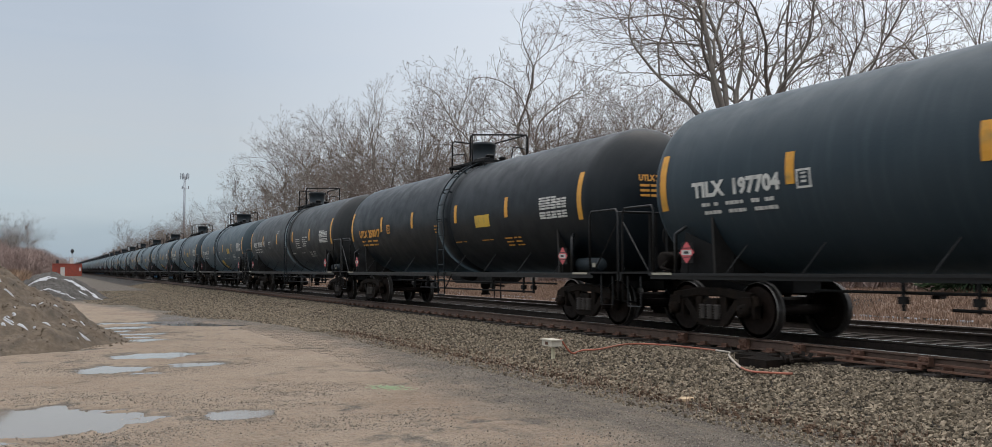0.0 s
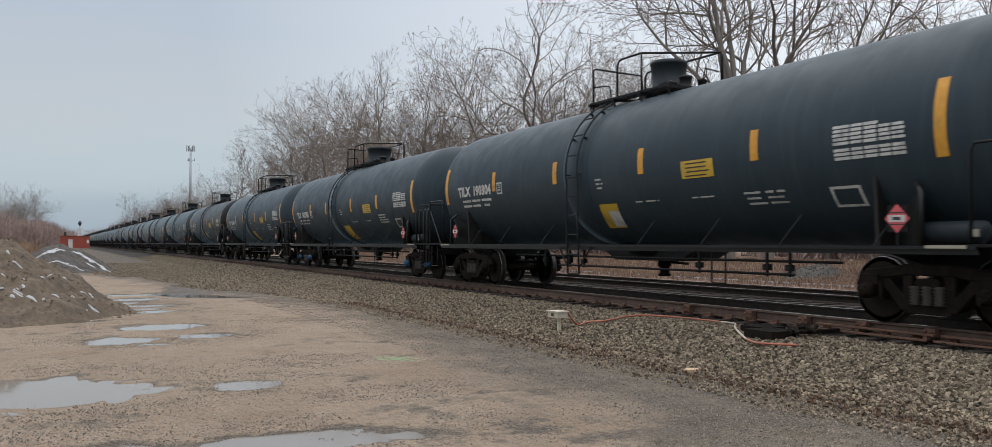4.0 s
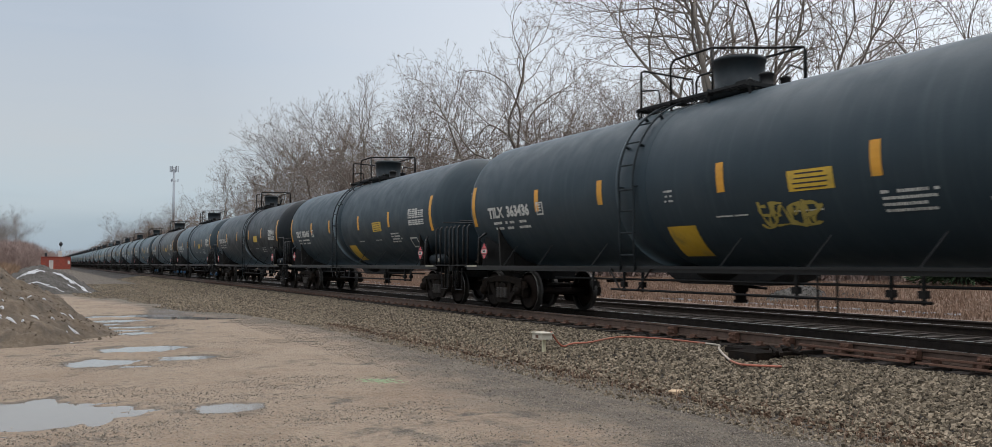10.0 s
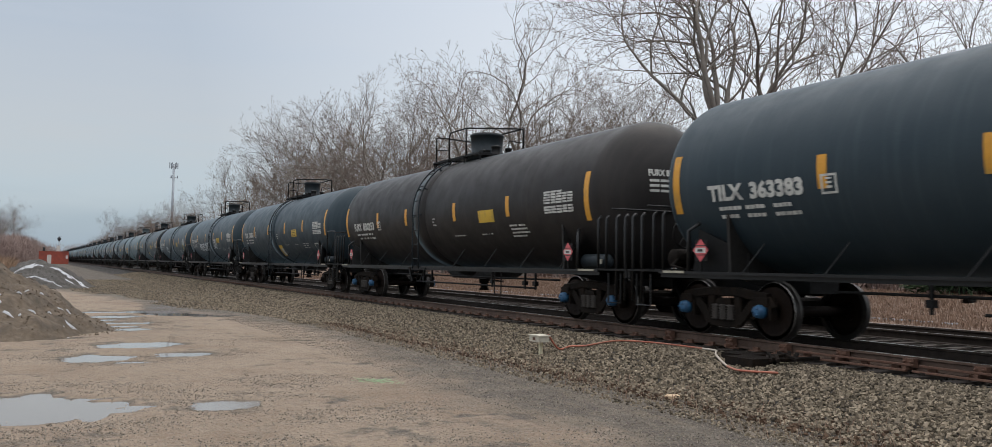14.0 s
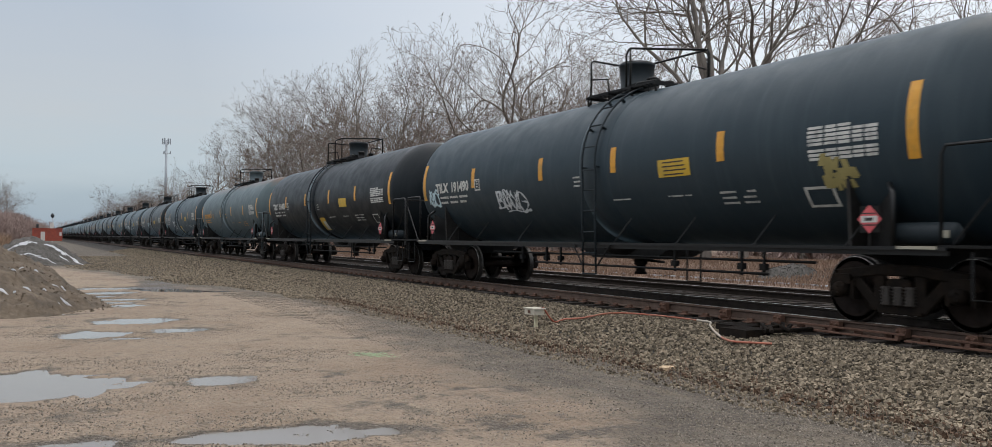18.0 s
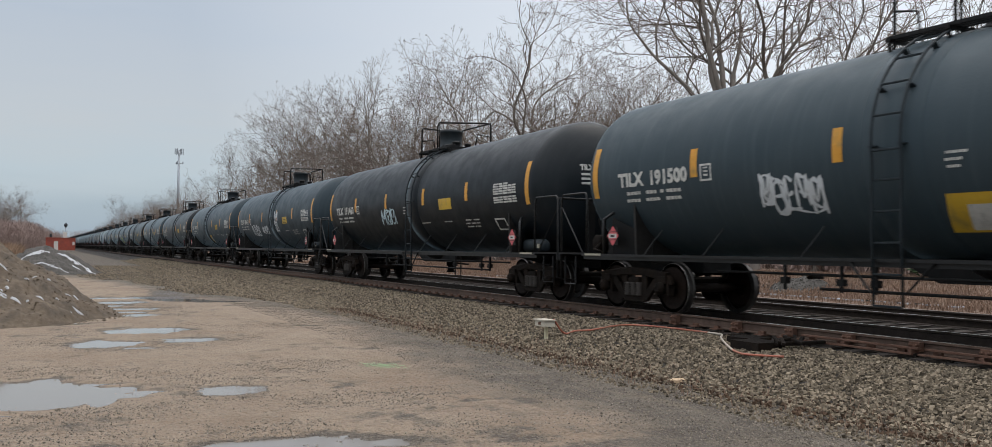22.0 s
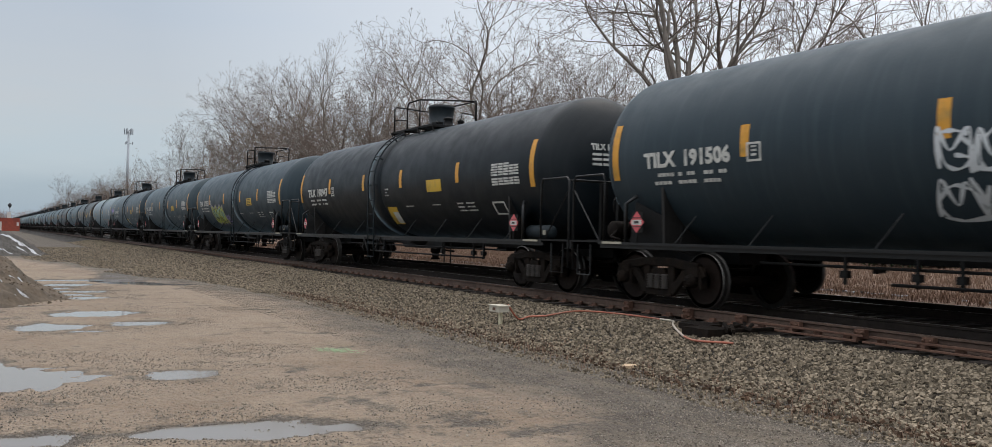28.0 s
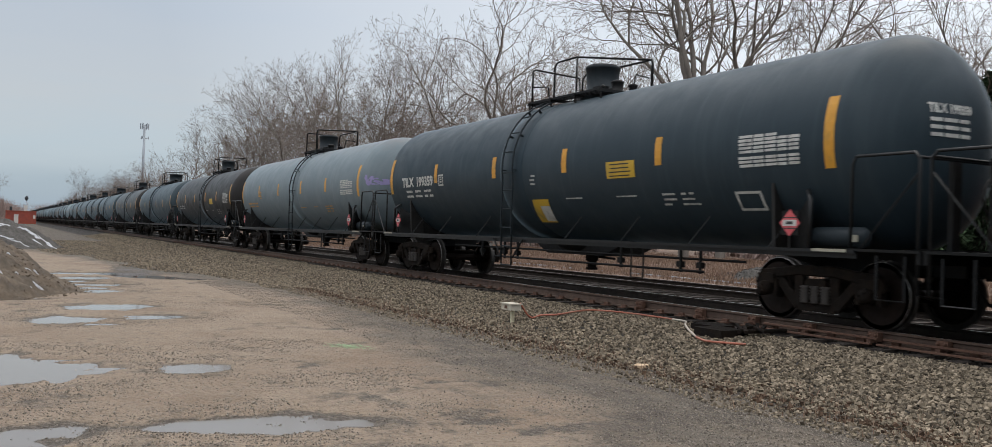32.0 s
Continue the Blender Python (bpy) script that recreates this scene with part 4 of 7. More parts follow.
def build_car(style, crown, caps=False):
    """A tank car. style: hoop (bent end rails) or bars (upright end ladders)."""
    car = new("tank_car")
    bs = M["black_steel"]
    sh = part("tank_shell", SHELLS["blue"], None, car)
    # crown: walkway, manway housing and valves, rails
    c = CROWN[crown]
    back, front, hy, hr = c["gate"] + 0.08, c["far"] - 0.12, c["housing"], c["radius"]
    g = Geo()
    for k in range(4):
        for s in (-1, 1):
            g.box((s * (0.42 + k * 0.085), (back + front) / 2, 4.098), (0.035, back - front, 0.045))
    for y in (back - 0.02, (back * 2 + front) / 3, (back + front * 2) / 3, front + 0.02):
        g.box((0, y, 4.065), (1.46, 0.06, 0.06))
        for s in (-1, 1):
            g.beam((s * 0.70, y, 4.07), (s * 0.66, y, 3.86), 0.06, 0.02)
    part("crown_platform", g, bs, car)
    g = Geo()
    g.lathe([(4.0, hr * 1.32), (4.13, hr * 1.32), (4.14, hr * 1.12), (4.20, hr * 1.10), (4.21, hr * 0.92), (4.66, hr), (4.67, hr * 1.04), (4.715, hr * 1.04), (4.73, hr * 0.98)], "z", (0, hy, 0), 30)
    for k in range(8):                      # bolts round the flange
        a = 0.4 + k * math.pi / 4
        g.lathe([(4.13, 0.035), (4.185, 0.035), (4.20, 0.018)], "z", (hr * 1.22 * math.cos(a), hy + hr * 1.22 * math.sin(a), 0), 6)
    hs = part("manway_housing", g, M["ladder"], car)
    g = Geo()
    g.lathe([(4.725, hr * 0.97), (4.755, hr * 0.9), (4.765, 0.04)], "z", (0, hy, 0), 26)
    g.box((0, hy + hr, 4.70), (0.22, 0.12, 0.07))
    g.beam((-0.05, hy - hr * 0.5, 4.76), (-0.05, hy + hr * 0.5, 4.785), 0.05, 0.04)
    part("lid", g, bs, hs)
    for x, y, r, h in ((-0.12, hy - hr - 0.34, 0.12, 0.17), (0.22, hy - hr - 0.42, 0.09, 0.12), (-0.05, hy + hr + 0.36, 0.14, 0.08)):
        g = Geo()
        g.lathe([(4.03, r * 1.5), (4.09, r * 1.5), (4.10, r), (4.10 + h, r), (4.12 + h, r * 1.15), (4.15 + h, r * 1.15), (4.18 + h, r * 0.5)], "z", (x, y, 0), 12)
        part("relief_valve", g, bs, car)
    g = Geo()
    g.box((-0.30, hy - hr - 0.02, 4.16), (0.22, 0.26, 0.15))
    g.tube([(-0.3, hy - hr, 4.2), (-0.46, hy - hr - 0.3, 4.2), (-0.46, front + 0.2, 4.16)], 0.035, 6)
    part("valve_block", g, bs, car)
    z = 4.87
    for s in (-1, 1):
        g = Geo()
        y0 = c["rail"] if s < 0 else c["gate"] - 0.05
        y1 = c["corner"] if s < 0 else c["far"]
        x = s * 0.66
        g.tube([(x, y0, 4.08), (x, y0, z - 0.12), (x, y0 - 0.06, z - 0.03), (x, y0 - 0.14, z)] + ([(x, y1, z), (-x * 0.6, y1 * 0.4 + c["far"] * 0.6, z + 0.01), (0.62, c["far"] + 0.02, z - 0.02)] if s < 0 else [(x, y1, z - 0.02), (x, y1 - 0.04, z - 0.1), (x, y1 - 0.04, 4.08)]), 0.023, 6)
        g.tube([(x, y1, 4.08), (x, y1, z)], 0.02, 6)
        part("platform_rail", g, bs, car)
    g = Geo()
    g.tube([(-0.66, c["gate"], 3.93), (-0.66, c["gate"], z - 0.05), (-0.60, c["gate"], z - 0.01), (0.60, c["gate"], z - 0.06), (0.66, c["gate"], 4.08)], 0.023, 6)
    g.tube([(-0.66, c["gate"], 4.46), (-0.30, c["gate"] - 0.08, 4.50), (-0.24, c["gate"] - 0.10, 4.08)], 0.018, 6)
    part("gate_rail", g, bs, car)
    g = Geo()
    g.tube([(0.60, c["far"], 4.46), (0.2, c["far"] - 0.08, 4.48), (0.12, c["far"] - 0.08, 4.08)], 0.018, 6)
    part("front_guard", g, bs, car)
    # ladder on the seen side over a raised jacket band
    la = c["ladder"]
    g = Geo().lathe([(la - 0.47, TR - 0.01), (la - 0.45, TR + 0.014), (la + 0.45, TR + 0.014), (la + 0.47, TR - 0.01)], "y", (0, 0, TZ), 72, True, False)
    part("jacket_band", g, TANK["blue"], car)
    g = Geo()
    for y in (la - 0.22, la + 0.22):
        arc = [(-(TR + 0.10) * math.cos(radians(q)), y, TZ + (TR + 0.10) * math.sin(radians(q))) for q in range(-10, 76, 8)]
        g.tube([(-1.575, y, 0.98) if c["radius"] > 0.4 else (-1.56, y, 0.46), (-1.60, y, 1.6)] + arc + [(-0.50, y, 4.07)], 0.020, 6)
        for q in (-2, 26, 52):
            g.beam((-(TR + 0.10) * math.cos(radians(q)), y, TZ + (TR + 0.10) * math.sin(radians(q))), (-TR * math.cos(radians(q)), y, TZ + TR * math.sin(radians(q))), 0.09, 0.02)
    lad = part("side_ladder", g, M["ladder"], car)
    for k in range(2 if c["radius"] > 0.4 else 0, 10):
        if k < 5:
            p = (-1.575, 0.46 + 0.40 * k)
        else:
            q = radians(-4 + (k - 5) * 16)
            p = (-(TR + 0.10) * math.cos(q), TZ + (TR + 0.10) * math.sin(q))
        part("rung", Geo().tube([(p[0], la - 0.22, p[1]), (p[0], la + 0.22, p[1])], 0.016, 5), M["ladder"], lad)
    for y in (la - 0.65, la + 0.65):
        g = Geo().tube([(-1.53, y, 1.03), (-1.56, la + (y - la) * 0.4, 0.62)], 0.018, 5)
        part("step_brace", g, bs, car)
    # side rails, struts, saddles, end decks
    for s in (-1, 1):
        g = Geo()
        g.box((s * 1.52, 0, 1.035), (0.07, 16.2, 0.045))
        g.box((s * 1.50, 0, 0.995), (0.012, 16.2, 0.09))
        part("side_rail", g, M["rail_bar"], car)
        for y in (-6.6, -4.9, -3.1, -1.3, 2.4, 4.5, 6.1) if s < 0 else ():
            g = Geo()
            g.beam((s * 1.51, y, 1.05), (s * 1.27, y - 0.22, 1.50), 0.028, 0.02)
            part("strut", g, M["rail_bar"], car)
    for s in (-1, 1):
        g = Geo()
        arc = [(-TR * math.cos(radians(a)), 0, TZ - TR * math.sin(radians(a)) - 0.004) for a in (22, 35, 50, 65, 80, 90, 100, 115, 130, 145, 158)]
        g.poly([(p[0], s * 6.55, p[2]) for p in arc] + [(1.35, s * 6.55, 1.0), (0.5, s * 6.55, 0.8), (-0.5, s * 6.55, 0.8), (-1.35, s * 6.55, 1.0)], 0.06, "y")
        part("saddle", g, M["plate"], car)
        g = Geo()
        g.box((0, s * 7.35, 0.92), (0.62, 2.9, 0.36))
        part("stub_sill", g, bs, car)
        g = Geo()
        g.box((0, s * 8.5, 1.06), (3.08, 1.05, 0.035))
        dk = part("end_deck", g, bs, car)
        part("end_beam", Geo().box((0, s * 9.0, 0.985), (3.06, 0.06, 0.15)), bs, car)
        g = Geo()
        g.box((-1.56, s * 7.7, 1.045), (0.012, 0.55, 0.04))
        part("edge_marking", g, M["edge_tape"], dk, "worn pale reflective strip")
        # gusset post beside the head
        g = Geo()
        g.tube([(-1.52, s * 7.35, 1.04), (-1.52, s * 7.35, 1.72), (-1.40, s * 7.2, 1.85)], 0.035, 6)
        part("gusset_post", g, M["rail_bar"], car)
        g = Geo()
        g.poly([(-1.46, s * 7.3, 1.05), (-1.40, s * 7.22, 1.75), (-1.0, s * 6.5, 1.35), (-1.0, s * 6.5, 1.05)], 0.02, "x")
        part("gusset_plate", g, bs, car)
        # end rails
        if style == "hoop":
            for xx in (-1.5, 1.5):
                g = Geo()
                g.tube([(xx, s * 8.0, 1.06), (xx, s * 8.0, 2.16), (xx, s * 8.06, 2.26), (xx, s * 8.9, 2.26), (xx, s * 8.97, 2.18), (xx, s * 8.97, 0.55), (xx * 0.8, s * 8.97, 0.5)], 0.022, 7)
                part("end_rail", g, M["rail_bar"], car)
            g = Geo()
            g.tube([(-1.5, s * 8.97, 2.2), (1.5, s * 8.97, 2.2)], 0.02, 6)
            g.tube([(-1.5, s * 8.15, 1.08), (-1.5, s * 8.95, 2.0)], 0.014, 5)
            part("cross_rail", g, M["rail_bar"], car)
            g = Geo()
            g.box((-0.55, s * 8.78, 1.65), (0.16, 0.07, 1.15))
            part("end_post", g, bs, car)
        else:
            for xx in (-1.5, 1.5):
                for y in (8.05, 8.32, 8.66, 8.93):
                    g = Geo()
                    g.tube([(xx, s * y, 0.5 if y > 8.5 else 1.05), (xx, s * y, 2.02), (xx * 0.96, s * y, 2.08)], 0.026, 6)
                    part("end_bar", g, M["rail_bar"], car)
            g = Geo()
            g.tube([(-1.5, s * 8.5, 2.2), (1.5, s * 8.5, 2.2)], 0.02, 6)
            part("cross_rail", g, M["rail_bar"], car)
        # stirrup below the deck
        g = Geo()
        g.tube([(-1.5, s * 8.4, 1.0), (-1.5, s * 8.4, 0.45), (-1.5, s * 8.8, 0.45), (-1.5, s * 8.8, 1.0)], 0.018, 5)
        part("stirrup", g, M["rail_bar"], car)
        # coupler and air hose
        g = Geo()
        g.beam((0, s * 8.6, 0.86), (0, s * 8.95, 0.86), 0.16, 0.18)
        g.box((0.03, s * 9.0, 0.86), (0.26, 0.16, 0.28))
        part("coupler", g, M["cast"], car)
        g = Geo()
        g.tube([(-0.25, s * 8.8, 0.8), (-0.26, s * 8.95, 0.6), (-0.15, s * 9.02, 0.42), (0.0, s * 9.05, 0.4)], 0.025, 6)
        part("air_hose", g, bs, car)
        # placard on its holder
        g = Geo()
        g.tube([(-1.54, s * 7.02, 1.04), (-1.54, s * 7.02, 1.22)], 0.022, 5)
        g.box((-1.535, s * 7.02, 1.40), (0.012, 0.30, 0.34))
        ho = part("placard_holder", g, bs, car)
        g = Geo()
        d = 0.185
        g.poly([(-1.55, s * 7.02, 1.40 + d), (-1.55, s * 7.02 + d, 1.40), (-1.55, s * 7.02, 1.40 - d), (-1.55, s * 7.02 - d, 1.40)], 0.006, "x")
        g.ma = 1
        g.box((-1.556, s * 7.02, 1.40), (0.004, 0.25, 0.085))
        g.ma = 2
        g.box((-1.559, s * 7.02, 1.40), (0.003, 0.12, 0.04))
        g.box((-1.556, s * 7.02, 1.475), (0.003, 0.25, 0.014))
        g.box((-1.556, s * 7.02, 1.325), (0.003, 0.25, 0.014))
        part("placard", g, (M["red"], M["white"], M["dark_ink"]), ho, "red diamond placard with a white band")
    # belly: outlet, pipes and brake gear
    g = Geo()
    g.lathe([(1.04, 0.75), (0.90, 0.68), (0.74, 0.4)], "z", (0, 0, 0), 20)
    g.poly([(0, -1.9, 1.06), (0, -1.1, 0.74), (0, 1.0, 0.74), (0, 1.7, 1.06)], 0.9, "x")
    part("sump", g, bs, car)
    g = Geo()
    g.lathe([(0.85, 0.14), (0.62, 0.14), (0.60, 0.10), (0.48, 0.10), (0.46, 0.13), (0.42, 0.13)], "z", (0, -0.1, 0), 14)
    g.tube([(0.15, -0.1, 0.7), (0.6, -0.1, 0.66)], 0.03, 6)
    part("outlet_valve", g, M["cast"], car)
    for x, z, y0, y1 in ((-0.75, 0.80, -5.4, 5.0), (-0.9, 0.60, -4.6, 2.6)):
        g = Geo()
        g.tube([(x, y0, z), (x, y1, z)], 0.024, 6)
        part("brake_rod", g, bs, car)
    for y in (-4.4, -3.9, -2.2, 1.7, 2.3, 3.4):
        g = Geo()
        g.beam((-0.8, y, 1.05), (-0.8, y, 0.56), 0.05, 0.05)
        g.box((-0.8, y, 0.7), (0.1, 0.12, 0.1))
        part("rod_hanger", g, bs, car)
    g = Geo()
    g.tube([(-1.1, -2.9, 1.0), (-1.1, -2.9, 0.42), (-1.1, -3.25, 0.42), (-1.1, -3.25, 1.0)], 0.018, 5)
    part("guard_loop", g, bs, car)
    g = Geo()
    g.beam((-0.7, 3.0, 0.75), (-0.2, 3.25, 0.75), 0.09, 0.05)
    part("brake_lever", g, M["cast"], car)
    g = Geo()
    g.lathe([(-0.45, 0.03), (-0.43, 0.10), (-0.38, 0.145), (0.38, 0.145), (0.43, 0.10), (0.45, 0.03)], "y", (-1.25, -7.62, 1.215), 18)
    rs = part("air_reservoir", g, M["ladder"], car, "slate-painted air reservoir")
    part("tag_plate", Geo().box((-1.40, -7.98, 1.21), (0.012, 0.10, 0.09)), M["edge_tape"], rs, "pale tag plate")
    g = Geo()
    g.lathe([(-0.2, 0.12), (-0.16, 0.17), (0.16, 0.17), (0.2, 0.1)], "x", (-0.8, 8.45, 1.28), 14)
    g.box((-0.5, 8.5, 1.25), (0.25, 0.3, 0.3))
    g.tube([(-0.9, 8.35, 1.3), (-1.2, 8.2, 1.15), (-1.2, 7.9, 1.1)], 0.025, 6)
    part("brake_valve", g, M["cast"], car)
    g = Geo()
    ring = [(-0.35 + 0.27 * math.cos(2 * math.pi * k / 16), 8.9, 1.75 + 0.27 * math.sin(2 * math.pi * k / 16)) for k in range(17)]
    g.tube(ring, 0.02, 5)
    for k in range(3):
        a = 2.09 * k
        g.tube([(-0.35, 8.88, 1.75), (-0.35 + 0.27 * math.cos(a), 8.9, 1.75 + 0.27 * math.sin(a))], 0.014, 4)
    part("hand_brake_wheel", g, bs, car)
    # amber marking strips
    for y in (7.69, -7.62):
        g = Geo()
        decal(g, y - 0.085, y + 0.085, -16 + c["drop"], 21 + c["drop"], n=8)
        part("marking_strip", g, M["yellow"], car)
    for y in c["strips"]:
        g = Geo()
        decal(g, y - 0.085, y + 0.085, -7.6 + c["drop"], 10.2 + c["drop"], n=4)
        part("marking_strip", g, M["yellow"], car)
    wheels = add_truck(car, -7.05, caps) + add_truck(car, 7.05, caps)
    return car, wheels


def dress_car(car, crown, k, mark, number, paint, ink, panel, slant, tag):
    """Lettering, decals and sprayed tags of one car."""
    rnd = random.Random(100 + k)
    sh = [c for c in car.children if c.name.startswith("tank_shell")][0]
    sh.data = SHELLS[paint]
    im = M[ink]
    if number in STRIPS:
        for o, y, old in zip([c for c in car.children if c.name.startswith("marking_strip")][2:], STRIPS[number], CROWN[crown]["strips"]):
            o.location.y = y - old
    drop = CROWN[crown]["drop"]
    low = -12.5 if ink == "orange" else -9.2 + drop
    if number:
        g = Geo()
        wide = mark == "UTLX"
        stencil(g, mark, 6.84 if wide else 6.89, low, 0.235, 0.82 if wide else 0.78)
        part("owner_mark", g, im, car, ("orange" if ink == "orange" else "white") + " stencilled owner's mark")
        g = Geo()
        stencil(g, number, 5.90 if wide else 5.97, low, 0.235, 1.18 if wide else 1.07)
        part("car_number", g, im, car, ("orange" if ink == "orange" else "white") + " stencilled car number")
        g = Geo()
        vs, fs = glyphs(mark + " " + number)
        k = 0.80 / max(v[0] for v in vs)
        g.add([on_head(-0.62 + v[0] * k, 0.34 + v[1] * 0.12) for v in vs], fs)
        part("head_mark", g, im, car)
    g = Geo()
    bars(g, rnd, 6.72, low - 4.0, 1.75, 2, 5.0, 2.4, 3)
    if rnd.random() < 0.7:
        bars(g, rnd, 0.14, -7.4, 0.28, 3, 3.2, 1.4, 1)
    bars(g, rnd, -1.05, -26.6, 0.85, 1, 3, 1.1, 1)
    bars(g, rnd, -2.7, -26.4, 0.75, 1, 3, 1.1, 1)
    if crown == "long":
        bars(g, rnd, -4.25, -19.5, 1.05, 4, 3.3, 1.7, 1)
    else:
        bars(g, rnd, -4.0, -25.8, 0.95, 3, 3.6, 1.5, 2)
    for r in range(3):
        x = -0.60
        for w in (0.2, 0.26, 0.2):
            p = [(x, 0.27 - r * 0.10), (x + w, 0.27 - r * 0.10), (x + w, 0.22 - r * 0.10), (x, 0.22 - r * 0.10)]
            g.add([on_head(*q) for q in p], [(0, 1, 2, 3)])
            x += w + 0.03
    if mark == "MULX":
        bars(g, rnd, 3.55, -1.5, 0.75, 2, 3.3, 1.5, 1)
        bars(g, rnd, 3.5, -12.5, 0.7, 1, 3.3, 1.2, 1)
        bars(g, rnd, -2.05, -3.0, 0.95, 5, 3.4, 1.7, 1)
        bars(g, rnd, -3.2, -1.0, 0.95, 5, 3.4, 1.7, 1)
        bars(g, rnd, 1.65, 16.5, 0.5, 2, 3.4, 1.5, 1)
    tagged(part("small_stencil", g, im, car), kind="stuff")
    # framed inspection box by the number
    g = Geo()
    y0, a0, w, h = (4.05 if mark == "UTLX" else 4.58), -10.5 + drop, 0.28, 10.5
    for p in ((y0, y0 - w, a0, a0 + 1.2), (y0, y0 - w, a0 + h - 1.2, a0 + h), (y0, y0 - 0.035, a0, a0 + h), (y0 - w + 0.035, y0 - w, a0, a0 + h), (y0 - 0.09, y0 - w + 0.09, a0 + 3, a0 + 4.3), (y0 - 0.09, y0 - w + 0.09, a0 + 5.4, a0 + 6.6), (y0 - 0.09, y0 - w + 0.09, a0 + 7.6, a0 + 8.6)):
        decal(g, *p, 0, 0.008, 2)
    part("inspection_mark", g, im, car)
    # test-data table: pale grid of unreadable entries
    g = Geo()
    for r in range(8):
        a, p = 5.0 - r * 2.12 - (1.3 if r > 4 else 0), -5.95
        for w in (0.30, 0.22, 0.24, 0.20, 0.22)[:3 if r == 0 else 5]:
            decal(g, p - rnd.uniform(0, 0.02), p - w + rnd.uniform(0.005, 0.03), a - 1.62 + rnd.uniform(0, 0.25), a, 0, 0.008, 1)
            p -= w
    tagged(part("data_panel", g, im if ink == "white" else M["white"], car), "white stencilled test data panel", kind="stuff")
    if slant or number.startswith("19"):
        g = Geo()
        for p in ((-5.74, -6.28, -28.0, -26.4), (-5.74, -6.28, -39, -37.4)):
            decal(g, *p, 0, 0.008, 1)
        decal(g, -5.74, -5.79, -39, -26.4, 0, 0.008, 3)
        decal(g, -6.23, -6.28, -39, -26.4, 0, 0.008, 3)
        part("card_frame", g, im, car)
    if panel:
        g = Geo()
        p0 = -2.74 if crown == "long" else -2.60
        decal(g, p0, p0 - 0.83, -14.1 + drop * 0.4, -2.8 + drop * 0.4, n=4)
        pl = part("safety_panel", g, M["panel_yellow"], car, "yellow safety notice decal")
        if panel > 1:
            g = Geo()
            for r in range(4):
                decal(g, p0 - 0.08 - rnd.uniform(0, 0.08), p0 - 0.74 + rnd.uniform(0, 0.1), -12.9 + drop * 0.4 + r * 2.6, -12.1 + drop * 0.4 + r * 2.6, 0, 0.009, 1)
            tagged(part("notice_lines", g, M["dark_ink"], pl), kind="stuff")
    if slant:
        g = Geo()
        if slant == 1:
            decal(g, 0.30, -0.45, -60, -32, 0.10, n=7)
        else:
            decal(g, 0.23, -0.40, -49.5, -27.2, 0.14, n=6)
        part("slanted_panel", g, M["panel_yellow"], car, "slanted yellow decal")
        if slant == 2:
            g = Geo()
            decal(g, 0.0, -0.36, -48, -33, 0.08, 0.009, 4)
            part("faded_patch", g, M["white"], car)
    for kind, y, a, w, h, n in tag:
        g = Geo()
        if kind == "piece":
            mural(car, rnd, y, a, w, h)
        elif kind == "smear":
            for i in range(26):
                yy, aa = y - rnd.uniform(0, w * 0.8), a + rnd.uniform(0, h * 0.75)
                decal(g, yy, yy - w * rnd.uniform(0.1, 0.22), aa, aa + h * rnd.uniform(0.15, 0.35), rnd.uniform(-0.08, 0.08), 0.008 + 0.0002 * i, 2)
            part("sprayed_patch", g, M["smear"], car, "ochre sprayed patch on the shell")
        else:
            scribble(g, rnd, y, a, w, h, n)
            part("sprayed_tag", g, M["spray_" + kind], car, "loose sprayed tag in pale paint")


# middle marking strips that sit elsewhere on single cars
STRIPS = {"199359": (4.74, 1.66, -1.20, -4.08), "198947": (4.72, 1.75, -0.98, -4.30), "191490": (4.66, 1.40, -1.27, -4.18), "190404": (4.68, 1.52, -1.46, -4.30), "191506": (4.62, 1.50, -1.45, -4.42), "250017": (4.56, 1.81, -1.40, -4.35)}
